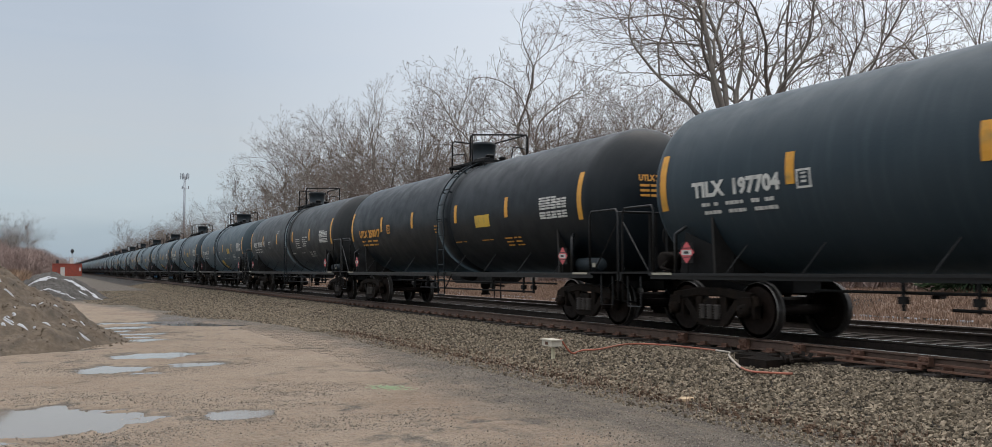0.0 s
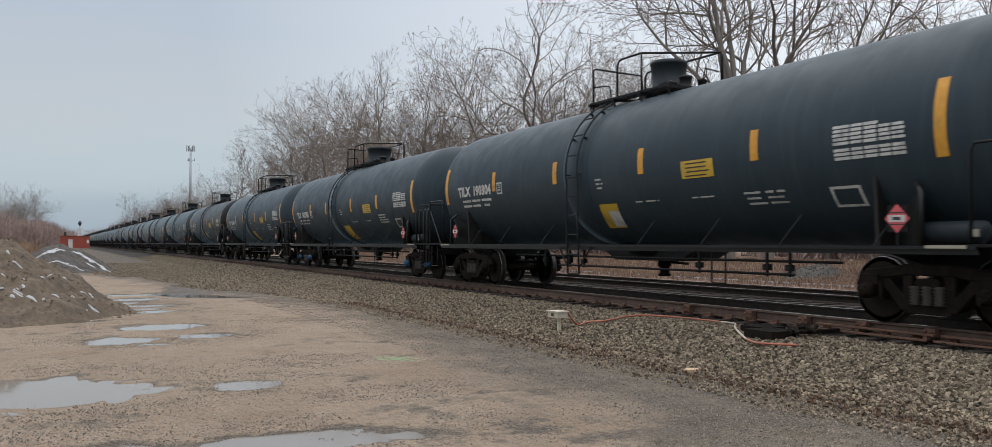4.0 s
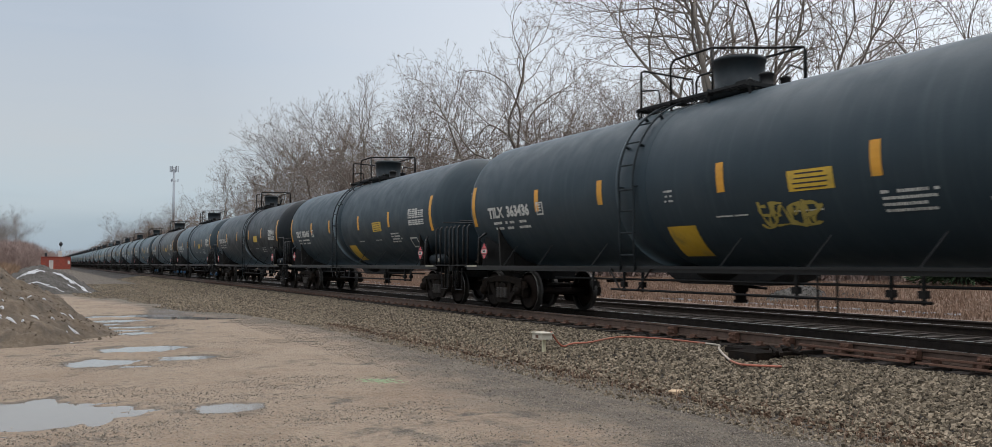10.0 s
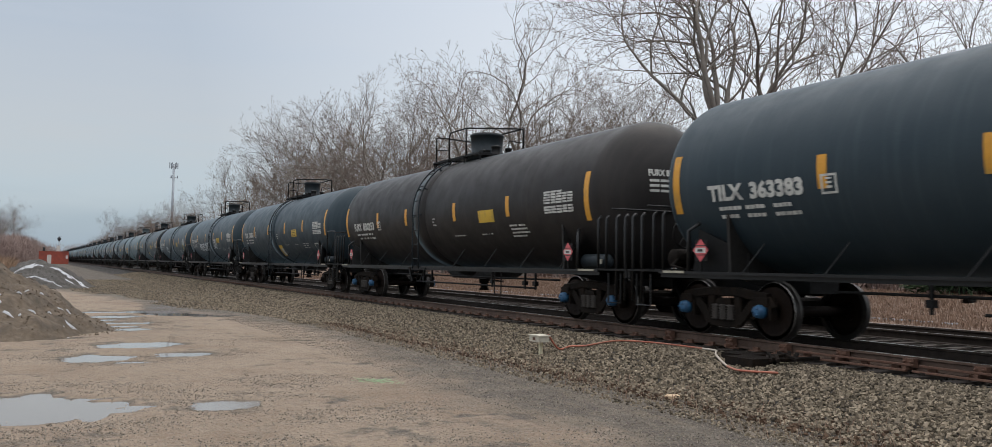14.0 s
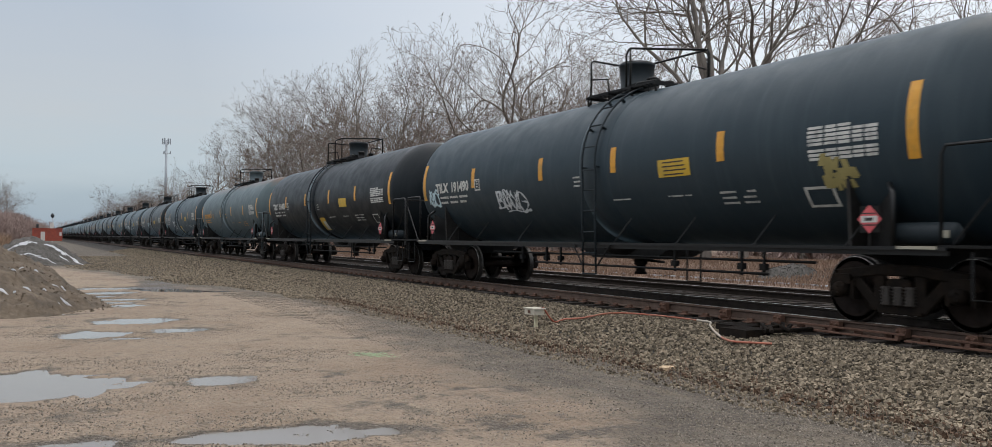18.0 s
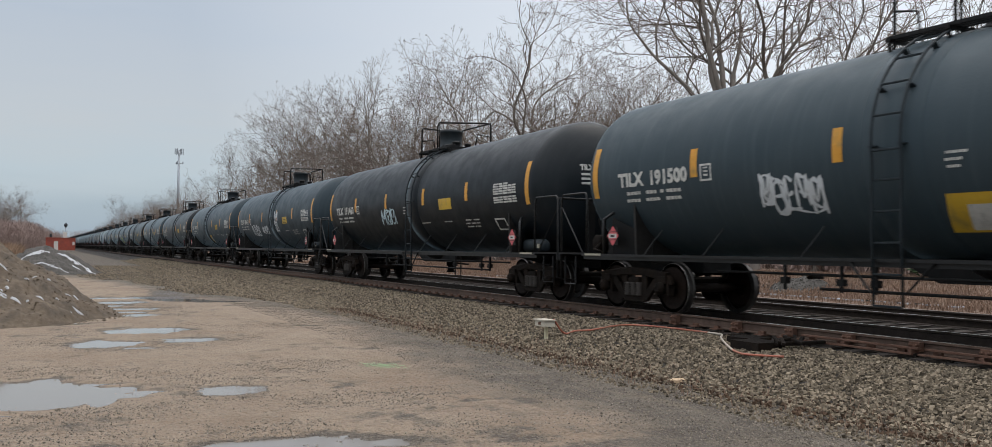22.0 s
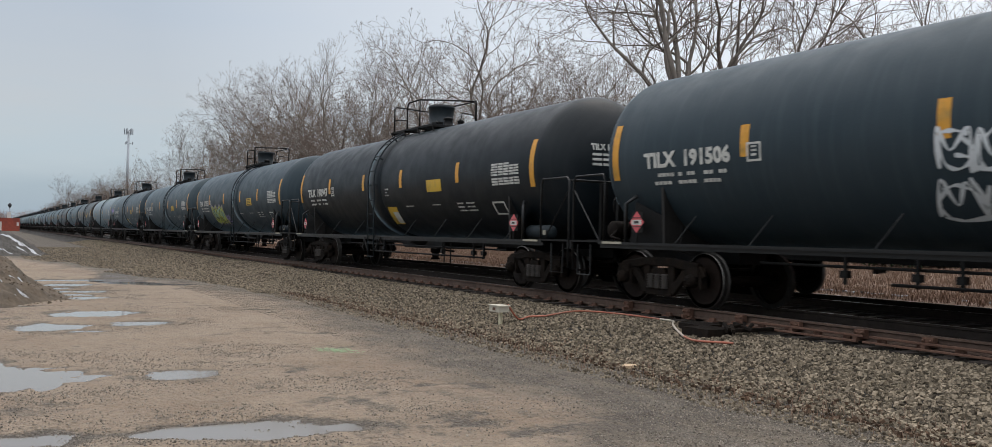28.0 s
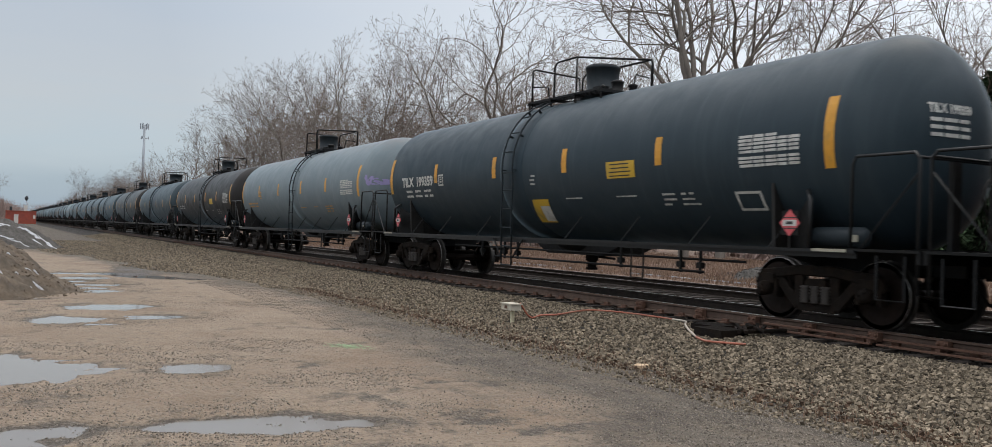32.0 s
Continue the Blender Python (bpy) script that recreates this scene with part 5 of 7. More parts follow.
# mark, number, paint, ink, panel, slanted decal, style, tags
W = "white"
FLEET = [
    ("TILX", "197704", "blue", W, 1, 0, "hoop", ()), ("UTLX", "250017", "black", "orange", 1, 0, "hoop", ()), ("MULX", "701590", "charcoal", W, 0, 0, "hoop", ()),
    ("TILX", "363411", "teal", W, 2, 1, "bars", ()), ("TILX", "190304", "blue", W, 2, 2, "hoop", ()), ("TILX", "363360", "blue", W, 2, 1, "bars", ()),
    ("TILX", "363394", "blue", W, 2, 1, "bars", ()), ("TILX", "198715", "black", W, 1, 2, "hoop", ()), ("GATX", "225810", "teal", W, 2, 1, "bars", ()),
    ("TILX", "363436", "blue", W, 2, 1, "bars", (("ochre", -2.0, -36, 1.15, 15, 4),)), ("TILX", "363405", "blue", W, 2, 1, "bars", ()), ("TILX", "198916", "black", W, 1, 0, "hoop", ()),
    ("TILX", "363383", "blue", W, 2, 0, "bars", ()), ("FURX", "830253", "brown", W, 1, 0, "bars", ()), ("TILX", "198736", "blue", W, 2, 2, "hoop", ()),
    ("TILX", "190404", "blue", W, 2, 0, "hoop", (("white", 3.95, -32, 1.95, 18, 6), ("white", 1.85, -33, 1.4, 20, 5), ("white", -1.60, -27, 0.95, 20, 4))), ("TILX", "191490", "blue", W, 2, 0, "hoop", (("white", 3.55, -33, 1.4, 19, 4), ("blue", 7.40, -25, 0.65, 17, 2), ("smear", -6.1, -30, 0.7, 20, 0))),
    ("TILX", "191493", "black", W, 1, 2, "hoop", ()), ("UTLX", "209425", "grey", "orange", 0, 0, "hoop", ()), ("TILX", "191500", "teal", W, 2, 2, "hoop", (("white", 3.3, -34, 1.2, 22, 5),)),
    ("TILX", "191460", "black", W, 1, 0, "hoop", (("blue", 2.15, -29, 1.2, 20, 3),)), ("TILX", "190411", "blue", W, 2, 0, "hoop", (("white", 4.15, -35, 1.6, 22, 5), ("white", 1.85, -31, 1.3, 14, 5), ("white", -1.05, -12, 0.62, 18, 3), ("white", -1.0, -29, 0.6, 19, 2))),
    ("TILX", "199077", "blue", W, 2, 2, "hoop", ()), ("TILX", "197559", "black", W, 1, 0, "hoop", ()), ("TILX", "191506", "blue", W, 2, 0, "hoop", (("white", 1.60, -24, 1.25, 21, 3), ("white", 1.80, -51, 1.25, 24, 2))),
    ("TILX", "198947", "black", W, 1, 2, "hoop", ()), ("TILX", "197551", "blue", W, 2, 0, "hoop", (("piece", 4.35, -49, 2.35, 40, 5), ("violet", 1.95, -45, 0.65, 16, 3))), ("TILX", "197733", "teal", W, 2, 0, "hoop", ()),
    ("TILX", "199359", "blue", W, 2, 2, "hoop", ()), ("", "", "pale", "orange", 0, 0, "hoop", (("violet", -8.0, -4, 0.5, 12, 3),)), ("", "", "brown", W, 1, 0, "hoop", ()),
]
PLAIN = ["teal", "pale", "blue", "brown", "teal", "blue", "pale", "teal", "brown", "teal", "blue", "teal"]
CARS, WHEELS = [], []


def build_train():
    proto = {}
    shell = tank_shell_geo()
    base = shell.mesh("tank_shell", TANK["blue"])
    for k, m in TANK.items():
        SHELLS[k] = base if k == "blue" else base.copy()
        SHELLS[k].materials[0] = m
    names = {"charcoal": "charcoal-grey", "blue": "slate-grey", "teal": "faded slate-grey", "black": "black", "brown": "brownish-black", "grey": "rust-topped grey", "pale": "pale grey"}
    count = 54
    for i in range(count):
        if i < len(FLEET):
            mark, number, paint, ink, panel, slant, style, tag = FLEET[i]
        else:
            mark, number, paint, ink, panel, slant, style, tag = "", "", PLAIN[i % len(PLAIN)], W, i % 3 - 1 > 0, 0, ("hoop", "bars")[i % 2], ()
        crown = "aft" if paint == "grey" else "long" if style == "bars" else "slim" if slant == 2 else "fore"
        key = (style, crown, i in (5, 12, 13))
        if key not in proto:
            car, ws = build_car(style, crown, key[2])
            proto[key] = car
            made = car
            proto[key + ("pristine",)] = [o.name for o in car.children_recursive]
        else:
            made = copy_car(proto[key], proto[key + ("pristine",)])
        label = names[paint] + " railway tank car" + (" with sprayed tags on its shell" if tag else " with amber marking strips")
        tagged(made, label, "tank car", "cars of the tank train")
        band = [o for o in made.children if o.name.startswith("jacket_band")][0]
        band.data = BANDS.setdefault((crown, paint), band.data.copy())
        band.data.materials[0] = TANK[paint]
        if paint == "grey":
            for o in made.children_recursive:
                if o.name.split(".")[0] in ("air_reservoir", "end_rail", "gusset_post", "side_ladder", "rung", "manway_housing"):
                    o.data.materials[0] = M["grey_fitting"]
        if i < len(FLEET):
            dress_car(made, crown, i, mark, number, paint, ink, panel, slant, tag)
        else:
            [c for c in made.children if c.name.startswith("tank_shell")][0].data = SHELLS[paint]
            for o in [o for o in made.children_recursive if o.name.startswith("coil_spring")]:
                bpy.data.objects.remove(o)
        made.location = (TRACK_1, 4.955 + PITCH * i, RAIL_TOP)
        CARS.append(made)
        WHEELS.extend(o for o in made.children_recursive if o.name.startswith("wheelset"))


def copy_car(ob, keep):
    """A copy of the bare car, without the lettering that was put on the first one."""
    extra = [o for o in ob.children_recursive if o.name not in keep]
    ties = [(o, o.parent) for o in extra]
    for o, p in ties:
        o.parent = None
    made = copy_thing(ob, Matrix())
    for o, p in ties:
        o.parent = p
    return made


build_train()


# ---- freight train on the far track ----
FREIGHT = []


def build_freight():
    loco = tagged(new("locomotive"), "dark diesel locomotive with a grey snow plow", "locomotive")
    g = Geo()
    g.box((0, 10.18, 1.5), (2.9, 20.4, 0.3))
    g.box((0, 11.5, 2.9), (1.9, 17.0, 2.8))
    g.box((0, 2.6, 2.9), (3.0, 2.6, 2.9))
    g.box((0, 0.9, 2.3), (1.9, 1.4, 1.6))
    part("hood", g, M["loco_dark"], loco)
    g = Geo()
    g.poly([(0, -0.45, 0.12), (0, -0.55, 0.5), (0, 0.0, 1.2), (0, 0.2, 1.2), (0, 0.2, 0.3)], 2.8, "x")
    part("snow_plow", g, M["loco_grey"], loco)
    g = Geo()
    g.lathe([(7.2, 0.5), (7.25, 0.62), (13.0, 0.62), (13.05, 0.5)], "y", (0, 0, 0.86), 16)
    part("fuel_tank", g, M["loco_dark"], loco)
    for y in (3.9, 16.6):
        for d in (-0.95, 0.95):
            add_truck(loco, y + d)
    FREIGHT.append((loco, 0.0))
    box = tagged(new("boxcar"), "brown boxcar on a far track", "boxcar", "cars of the freight train")
    g = Geo()
    g.box((0, 12.25, 2.75), (3.0, 23.3, 3.3))
    for k in range(24):
        for s in (-1, 1):
            g.box((s * 1.51, 0.9 + k * 0.98, 2.75), (0.05, 0.08, 3.2))
    part("body", g, M["boxcar"], box)
    g = Geo()
    g.box((0, 12.25, 0.95), (0.5, 23.6, 0.34))
    for y in (7, 9.5, 14.5):
        g.box((-0.6, y, 0.85), (0.5, 0.6, 0.4))
    part("center_sill", g, M["black_steel"], box)
    for s in (-1, 1):
        part("side_sill", Geo().box((s * 1.42, 12.25, 0.96), (0.12, 15.6, 0.36)), M["black_steel"], box)
    for y in (3.2, 21.3):
        add_truck(box, y)
    FREIGHT.append((box, 21.0))
    for k in range(1, 5):
        FREIGHT.append((copy_thing(box, Matrix()), 21.0 + 24.5 * k))
    for ob, off in FREIGHT:
        ob.location = (TRACK_2, 728.0 + off, RAIL_TOP)


build_freight()


# ---- tracks ----
def rail_profile(x, s):
    """Half-inch details of a T rail, foot to head, as (x, z) round the section."""
    z = RAIL_TOP
    return [(-0.07, -0.172), (0.07, -0.172), (0.07, -0.162), (0.012, -0.145), (0.009, -0.045), (0.036, -0.032), (0.036, -0.008), (0.028, 0.0), (-0.028, 0.0), (-0.036, -0.008), (-0.036, -0.032), (-0.009, -0.045), (-0.012, -0.145), (-0.07, -0.162)]


def build_track(xc, name, near):
    tr = tagged(new(name), "railway track of rusty rails on creosoted ties", "railway track", kind="structure")
    for s in (-1, 1):
        x = xc + s * 0.7535
        prof, ys = rail_profile(x, s), (-60.0, 1200.0)
        g = Geo()
        n = len(prof)
        vs = [(x + p[0], y, RAIL_TOP + p[1]) for y in ys for p in prof]
        for i in range(n):
            g.ma = 1 if i in (7,) else 0
            g.add([], [])
            g.f.append((i, (i + 1) % n, n + (i + 1) % n, n + i))
            g.mi.append(g.ma)
            g.smooth.append(False)
        g.v = vs
        part("rail", g, (M["rail_rust"] if near and s < 0 else M["rail_dark"], M["rail_head"]), tr, "rust-brown steel rail with a worn head")
    rnd = random.Random(7 if near else 8)
    tie = Geo().box((0, 0, 0), (2.6, 0.225, 0.18)).mesh("tie", M["tie"])
    g = Geo()
    g.box((0, 0, 0.006), (0.36, 0.19, 0.018))
    for a, b in ((-0.1, -0.05), (-0.1, 0.05), (0.1, -0.05), (0.1, 0.05)):
        g.box((a, b, 0.03), (0.03, 0.022, 0.05))
    g.box((-0.085, 0, 0.035), (0.05, 0.10, 0.05))
    plate = g.mesh("tie_plate", M["steel_rust"])
    many = Geo()
    y, k = -4.0, 0
    while y < (170 if near else 60):
        c = (xc + rnd.uniform(-0.04, 0.04), y + rnd.uniform(-0.03, 0.03), RAIL_TOP - 0.172 - 0.018 - 0.09 + rnd.uniform(-0.008, 0))
        if near and k < 130:
            o = part("tie", tie, None, tr)
            o.location, o.rotation_euler = c, (0, rnd.uniform(-0.006, 0.006), rnd.uniform(-0.02, 0.02))
            p = part("tie_plate", plate, None, tr)
            p.location = (xc - 0.7535, c[1], RAIL_TOP - 0.183)
        else:
            many.box(c, (2.6, 0.225, 0.18))
        y += 0.53
        k += 1
    if many.v:
        tagged(part("far_ties", many, M["tie"], tr), kind="stuff")
    return tr


near_track = build_track(TRACK_1, "track_1", True)
build_track(TRACK_2, "track_2", False)


# ---- loose stone ----
def stones(name, label, count, place, size, mat, seed, level=None):
    rng = np.random.default_rng(seed)
    chip = np.array([(a, b, c) for a in (-1, 1) for b in (-1, 1) for c in (-1, 1)]) * 0.72
    fi = np.array([(0, 1, 3), (0, 3, 2), (4, 6, 7), (4, 7, 5), (0, 4, 5), (0, 5, 1), (2, 3, 7), (2, 7, 6), (0, 2, 6), (0, 6, 4), (1, 5, 7), (1, 7, 3)])
    xy = place(rng, count)
    x, y = xy[:, 0], xy[:, 1]
    r = size[0] + (size[1] - size[0]) * rng.random(count) ** 1.2
    v = chip[None] + 0.62 * (rng.random((count, 8, 3)) - 0.5)
    v = v * (np.stack([np.ones(count), 0.72 + 0.32 * rng.random(count), 0.66 + 0.3 * rng.random(count)], -1)[:, None])
    a, tl = rng.random(count) * 6.283, (rng.random(count) - 0.5) * 2.2
    ca, sa, ct, st = np.cos(a)[:, None], np.sin(a)[:, None], np.cos(tl)[:, None], np.sin(tl)[:, None]
    vx, vz = v[..., 0] * ct - v[..., 2] * st, v[..., 0] * st + v[..., 2] * ct
    px, py = vx * ca - v[..., 1] * sa, vx * sa + v[..., 1] * ca
    z = (level or ground_z)(x, y)
    out = np.stack([x[:, None] + px * r[:, None], y[:, None] + py * r[:, None], (z + r * (rng.random(count) - 0.35) * 0.9)[:, None] + r[:, None] * (0.25 + vz)], -1)
    f = fi[None] + (np.arange(count) * 8)[:, None, None]
    ob = new(name, fast_mesh(name, out.reshape(-1, 3), f.reshape(-1, 3), mat))
    return tagged(ob, label, "ballast", kind="stuff") if label else tagged(ob, kind="stuff")


def in_strip(x0, x1, y0, y1, power=1.0):
    def place(rng, n):
        return np.stack([x0 + (x1 - x0) * rng.random(n), y0 + (y1 - y0) * rng.random(n) ** power], -1)
    return place


def on_shoulder(rng, n):
    x = 6.92 + 2.78 * rng.random(n) ** 0.85
    y = 4.0 + 30 * rng.random(n) ** 1.5
    return np.stack([x, y], -1)


stones("ballast", "grey-brown crushed stone ballast on the track shoulder", 54000, on_shoulder, (0.014, 0.030), M["stone"], 1)
def on_far_strip(rng, n):
    """Ballast stone spreads over the lot where it narrows in the distance."""
    y = 23 + 52 * rng.random(n) ** 1.2
    lo = np.clip(9.9 - 0.165 * y, -1.0, 6.4) + 1.2 * (vnoise(y * 0.6, y * 0 + 1.7, 9) - 0.5)
    return np.stack([lo + (7.2 - lo) * rng.random(n) ** 0.8, y], -1)


stones("spread_gravel", "grey-brown stone spread over the far end of the lot", 26000, on_far_strip, (0.014, 0.034), M["stone"], 7)
stones("far_ballast", "grey-brown crushed stone ballast along the track", 24000, in_strip(6.8, 9.8, 32, 100, 1.5), (0.02, 0.042), M["stone"], 2)
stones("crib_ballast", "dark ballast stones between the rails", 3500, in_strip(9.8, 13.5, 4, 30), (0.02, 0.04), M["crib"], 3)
stones("verge_gravel", "fine grey gravel on the strip beside the ballast", 16000, in_strip(4.6, 7.1, 4.3, 26, 0.75), (0.004, 0.011), M["pebble"], 6)
stones("toe_gravel", "scattered stones at the foot of the ballast", 9000, in_strip(6.1, 7.3, 4, 30, 1.4), (0.006, 0.022), M["stone"], 4)


def on_lot(rng, n):
    """Gravel lies thickest round the hollows and in loose drifts."""
    m = n * 8
    x, y = -6 + 12.3 * rng.random(m), 4.5 + 22 * rng.random(m) ** 1.6
    near = np.zeros(m)
    for px, py, ra, rb, turn in PUDDLES:
        d = np.sqrt(((x - px) / (ra + 0.25)) ** 2 + ((y - py) / (rb + 0.25)) ** 2)
        near = np.maximum(near, np.exp(-((d - 1.05) / (0.30 + 0.12 / ra)) ** 2))
    near = np.maximum(near, 0.7 * np.clip((8.4 - y) / 2.0, 0, 1))
    p = 0.008 + 0.8 * near * np.clip(1.7 * vnoise(x * 1.1, y * 1.1, 7) + 0.6 * vnoise(x * 4, y * 4, 8) - 0.55, 0.02, 1) + 0.3 * np.clip(vnoise(x * 0.55, y * 0.55, 8) * 1.2 + vnoise(x * 2.2, y * 2.2, 9) * 0.5 - 1.15, 0, 1)
    keep = np.nonzero(rng.random(m) < p)[0]
    keep = np.resize(keep, n)
    return np.stack([x[keep], y[keep]], -1)


stones("lot_gravel", "small grey stones scattered over the lot", 60000, on_lot, (0.003, 0.009), M["pebble"], 5)


# ---- things beside the track ----
def build_junction():
    tz = float(ground_z(np.array([7.72]), np.array([13.4]))[0])
    b = tagged(new("junction_post"), "weathered grey junction box on a pale post in the ballast", "junction box")
    b.location = (7.72, 13.4, tz)
    g = Geo().box((0, 0, 0.08), (0.05, 0.05, 0.32))
    part("post", g, M["post_pale"], b, "pale cream post")
    g = Geo()
    g.box((0, 0.05, 0.285), (0.20, 0.34, 0.10))
    g.box((0, 0.05, 0.342), (0.24, 0.38, 0.018))
    part("box", g, M["box_grey"], b)
    g = Geo()
    g.box((-0.105, 0.05, 0.285), (0.012, 0.08, 0.05))
    part("latch", g, M["steel_rust"], b)
    return b


def smooth_path(pts, n=6):
    out = []
    for i in range(len(pts) - 1):
        p0, p1, p2, p3 = (Vector(pts[max(0, min(len(pts) - 1, i + j))]) for j in (-1, 0, 1, 2))
        for q in range(n):
            t = q / n
            out.append(0.5 * (2 * p1 + (p2 - p0) * t + (2 * p0 - 5 * p1 + 4 * p2 - p3) * t * t + (3 * p1 - p0 - 3 * p2 + p3) * t ** 3))
    return out + [Vector(pts[-1])]


def draped(pts, lift=0.05):
    return [(x, y, float(ground_z(np.array([x]), np.array([y]))[0]) + lift) for x, y in pts]


def build_conduit():
    c = tagged(new("conduit"), "faded red and white cable conduit lying on the ballast", "conduit")
    red = smooth_path([(7.82, 13.32, 0.43)] + draped([(8.05, 13.35), (8.25, 13.3), (8.42, 13.05), (8.9, 13.05), (9.25, 13.0), (9.5, 12.5), (9.56, 11.9), (9.58, 11.4)], 0.05))
    part("red_length", Geo().tube(red, 0.016, 7), M["hose_red"], c, "faded red conduit")
    white = smooth_path(draped([(9.58, 11.4), (9.55, 11.05), (9.2, 10.65), (8.8, 10.1), (8.5, 9.6)], 0.05))
    part("white_length", Geo().tube(white, 0.016, 7), M["hose_white"], c, "off-white conduit")
    end = smooth_path(draped([(8.5, 9.6), (8.4, 9.3), (8.45, 9.0), (8.55, 8.7)], 0.05))
    part("red_end", Geo().tube(end, 0.016, 7), M["hose_red"], c, "faded red conduit end")


def build_switch_gear():
    s = tagged(new("switch_rod_gear"), "rusty switch rods and clamps along the near rail", "switch gear")
    x = TRACK_1 - 0.7535
    for k, (dx, z) in enumerate(((-0.16, 0.40), (-0.30, 0.34))):
        for y0, y1 in ((9.9, 7.9), (7.8, 5.9), (5.8, 3.2)):
            g = Geo().beam((x + dx, y0, z), (x + dx, y1, z), 0.05, 0.03)
            part("rod", g, M["steel_rust"], s)
    for y in (13.0, 11.4, 10.2, 9.1, 8.0, 7.0, 6.0):
        g = Geo()
        g.box((x - 0.09, y, 0.42), (0.09, 0.16, 0.12))
        g.box((x - 0.15, y, 0.36), (0.14, 0.06, 0.05))
        for d in (-0.05, 0.05):
            g.lathe([(-0.02, 0.02), (0.03, 0.02)], "x", (x - 0.145, y + d, 0.44), 6)
        part("rail_clamp", g, M["steel_rust"], s)
    m = tagged(new("switch_box"), "black iron switch connection box beside the rail", "switch gear")
    g = Geo()
    g.box((8.95, 9.6, 0.30), (0.5, 0.55, 0.16))
    g.box((9.25, 10.1, 0.32), (0.4, 0.5, 0.12))
    g.beam((9.0, 9.3, 0.36), (9.9, 9.3, 0.36), 0.08, 0.05)
    part("case", g, M["cast"], m)
    g = Geo()
    for k in range(6):
        g.beam((8.85 + 0.12 * k, 9.0 + 0.2 * (k % 3), 0.39), (9.2 + 0.1 * k, 9.4 + 0.25 * (k % 2), 0.42), 0.05, 0.04)
    part("crank", g, M["cast"], m)


def build_odds():
    g = Geo()
    z = float(ground_z(np.array([6.95]), np.array([8.85]))[0])
    g.poly([(6.84, 8.84, z + 0.025), (6.89, 8.76, z + 0.022), (7.04, 8.79, z + 0.025), (7.06, 8.86, z + 0.028), (6.95, 8.92, z + 0.03)], 0.04, "z")
    tagged(part("tan_block", g, M["tan_stone"]), "flat tan stone block at the foot of the ballast", "stone")
    rnd = random.Random(3)
    g = Geo()
    for k in range(150):
        r = rnd.gauss(0, 1), rnd.gauss(0, 1)
        x, y = 4.12 + r[0] * 0.13 + r[1] * 0.05, 11.55 - r[0] * 0.13 + r[1] * 0.1
        zz = float(ground_z(np.array([x]), np.array([y]))[0]) + 0.006
        q = rnd.uniform(0.01, 0.035)
        g.add([(x - q, y - q, zz), (x + q, y - q * 0.5, zz), (x + q * 0.4, y + q, zz)], [(0, 1, 2)])
    tagged(part("green_marking", g, M["green_paint"]), "green sprayed paint marking on the earth", "paint marking", kind="stuff")
    # thin pale ridges along the ballast edges between and beyond the tracks
    # the one between the tracks stands in for the far rail's shine and snow
    for x0, x1, label in ((12.45, 12.56, "thin ridge added for the far rail's shine and old snow between the tracks"), (18.34, 18.39, "thin line of old snow at the field's edge")):
        g, n = Geo(), 700
        vs, full = [], []
        for i in range(n + 1):
            y = 2 + i * 0.16
            a, b = x0 + 0.05 * rnd.random(), x1 - 0.03 * rnd.random()
            zz = ground_z(np.array([a, b]), np.array([y, y])) + 0.05
            up = (0.07 + 0.03 * rnd.random()) if x0 < 15 else -0.025 + 0.02 * rnd.random()
            vs += [(a, y, zz[0] - 0.04), (0.5 * (a + b), y, zz[0] + 0.02 + up), (b, y, zz[1] - 0.04)]
            full.append(rnd.random() < 0.25 + 0.7 * (math.sin(y * 0.9) + math.sin(y * 0.37 + 1) > -0.3))
        fs = [f for i in range(n) if full[i] for f in ((3 * i, 3 * i + 3, 3 * i + 4, 3 * i + 1), (3 * i + 1, 3 * i + 4, 3 * i + 5, 3 * i + 2))]
        g.add(vs, fs, True)
        tagged(part("snow_line", g, M["ridge_grey"]), label, "snow", kind="stuff")


build_junction()
build_conduit()
build_switch_gear()
build_odds()


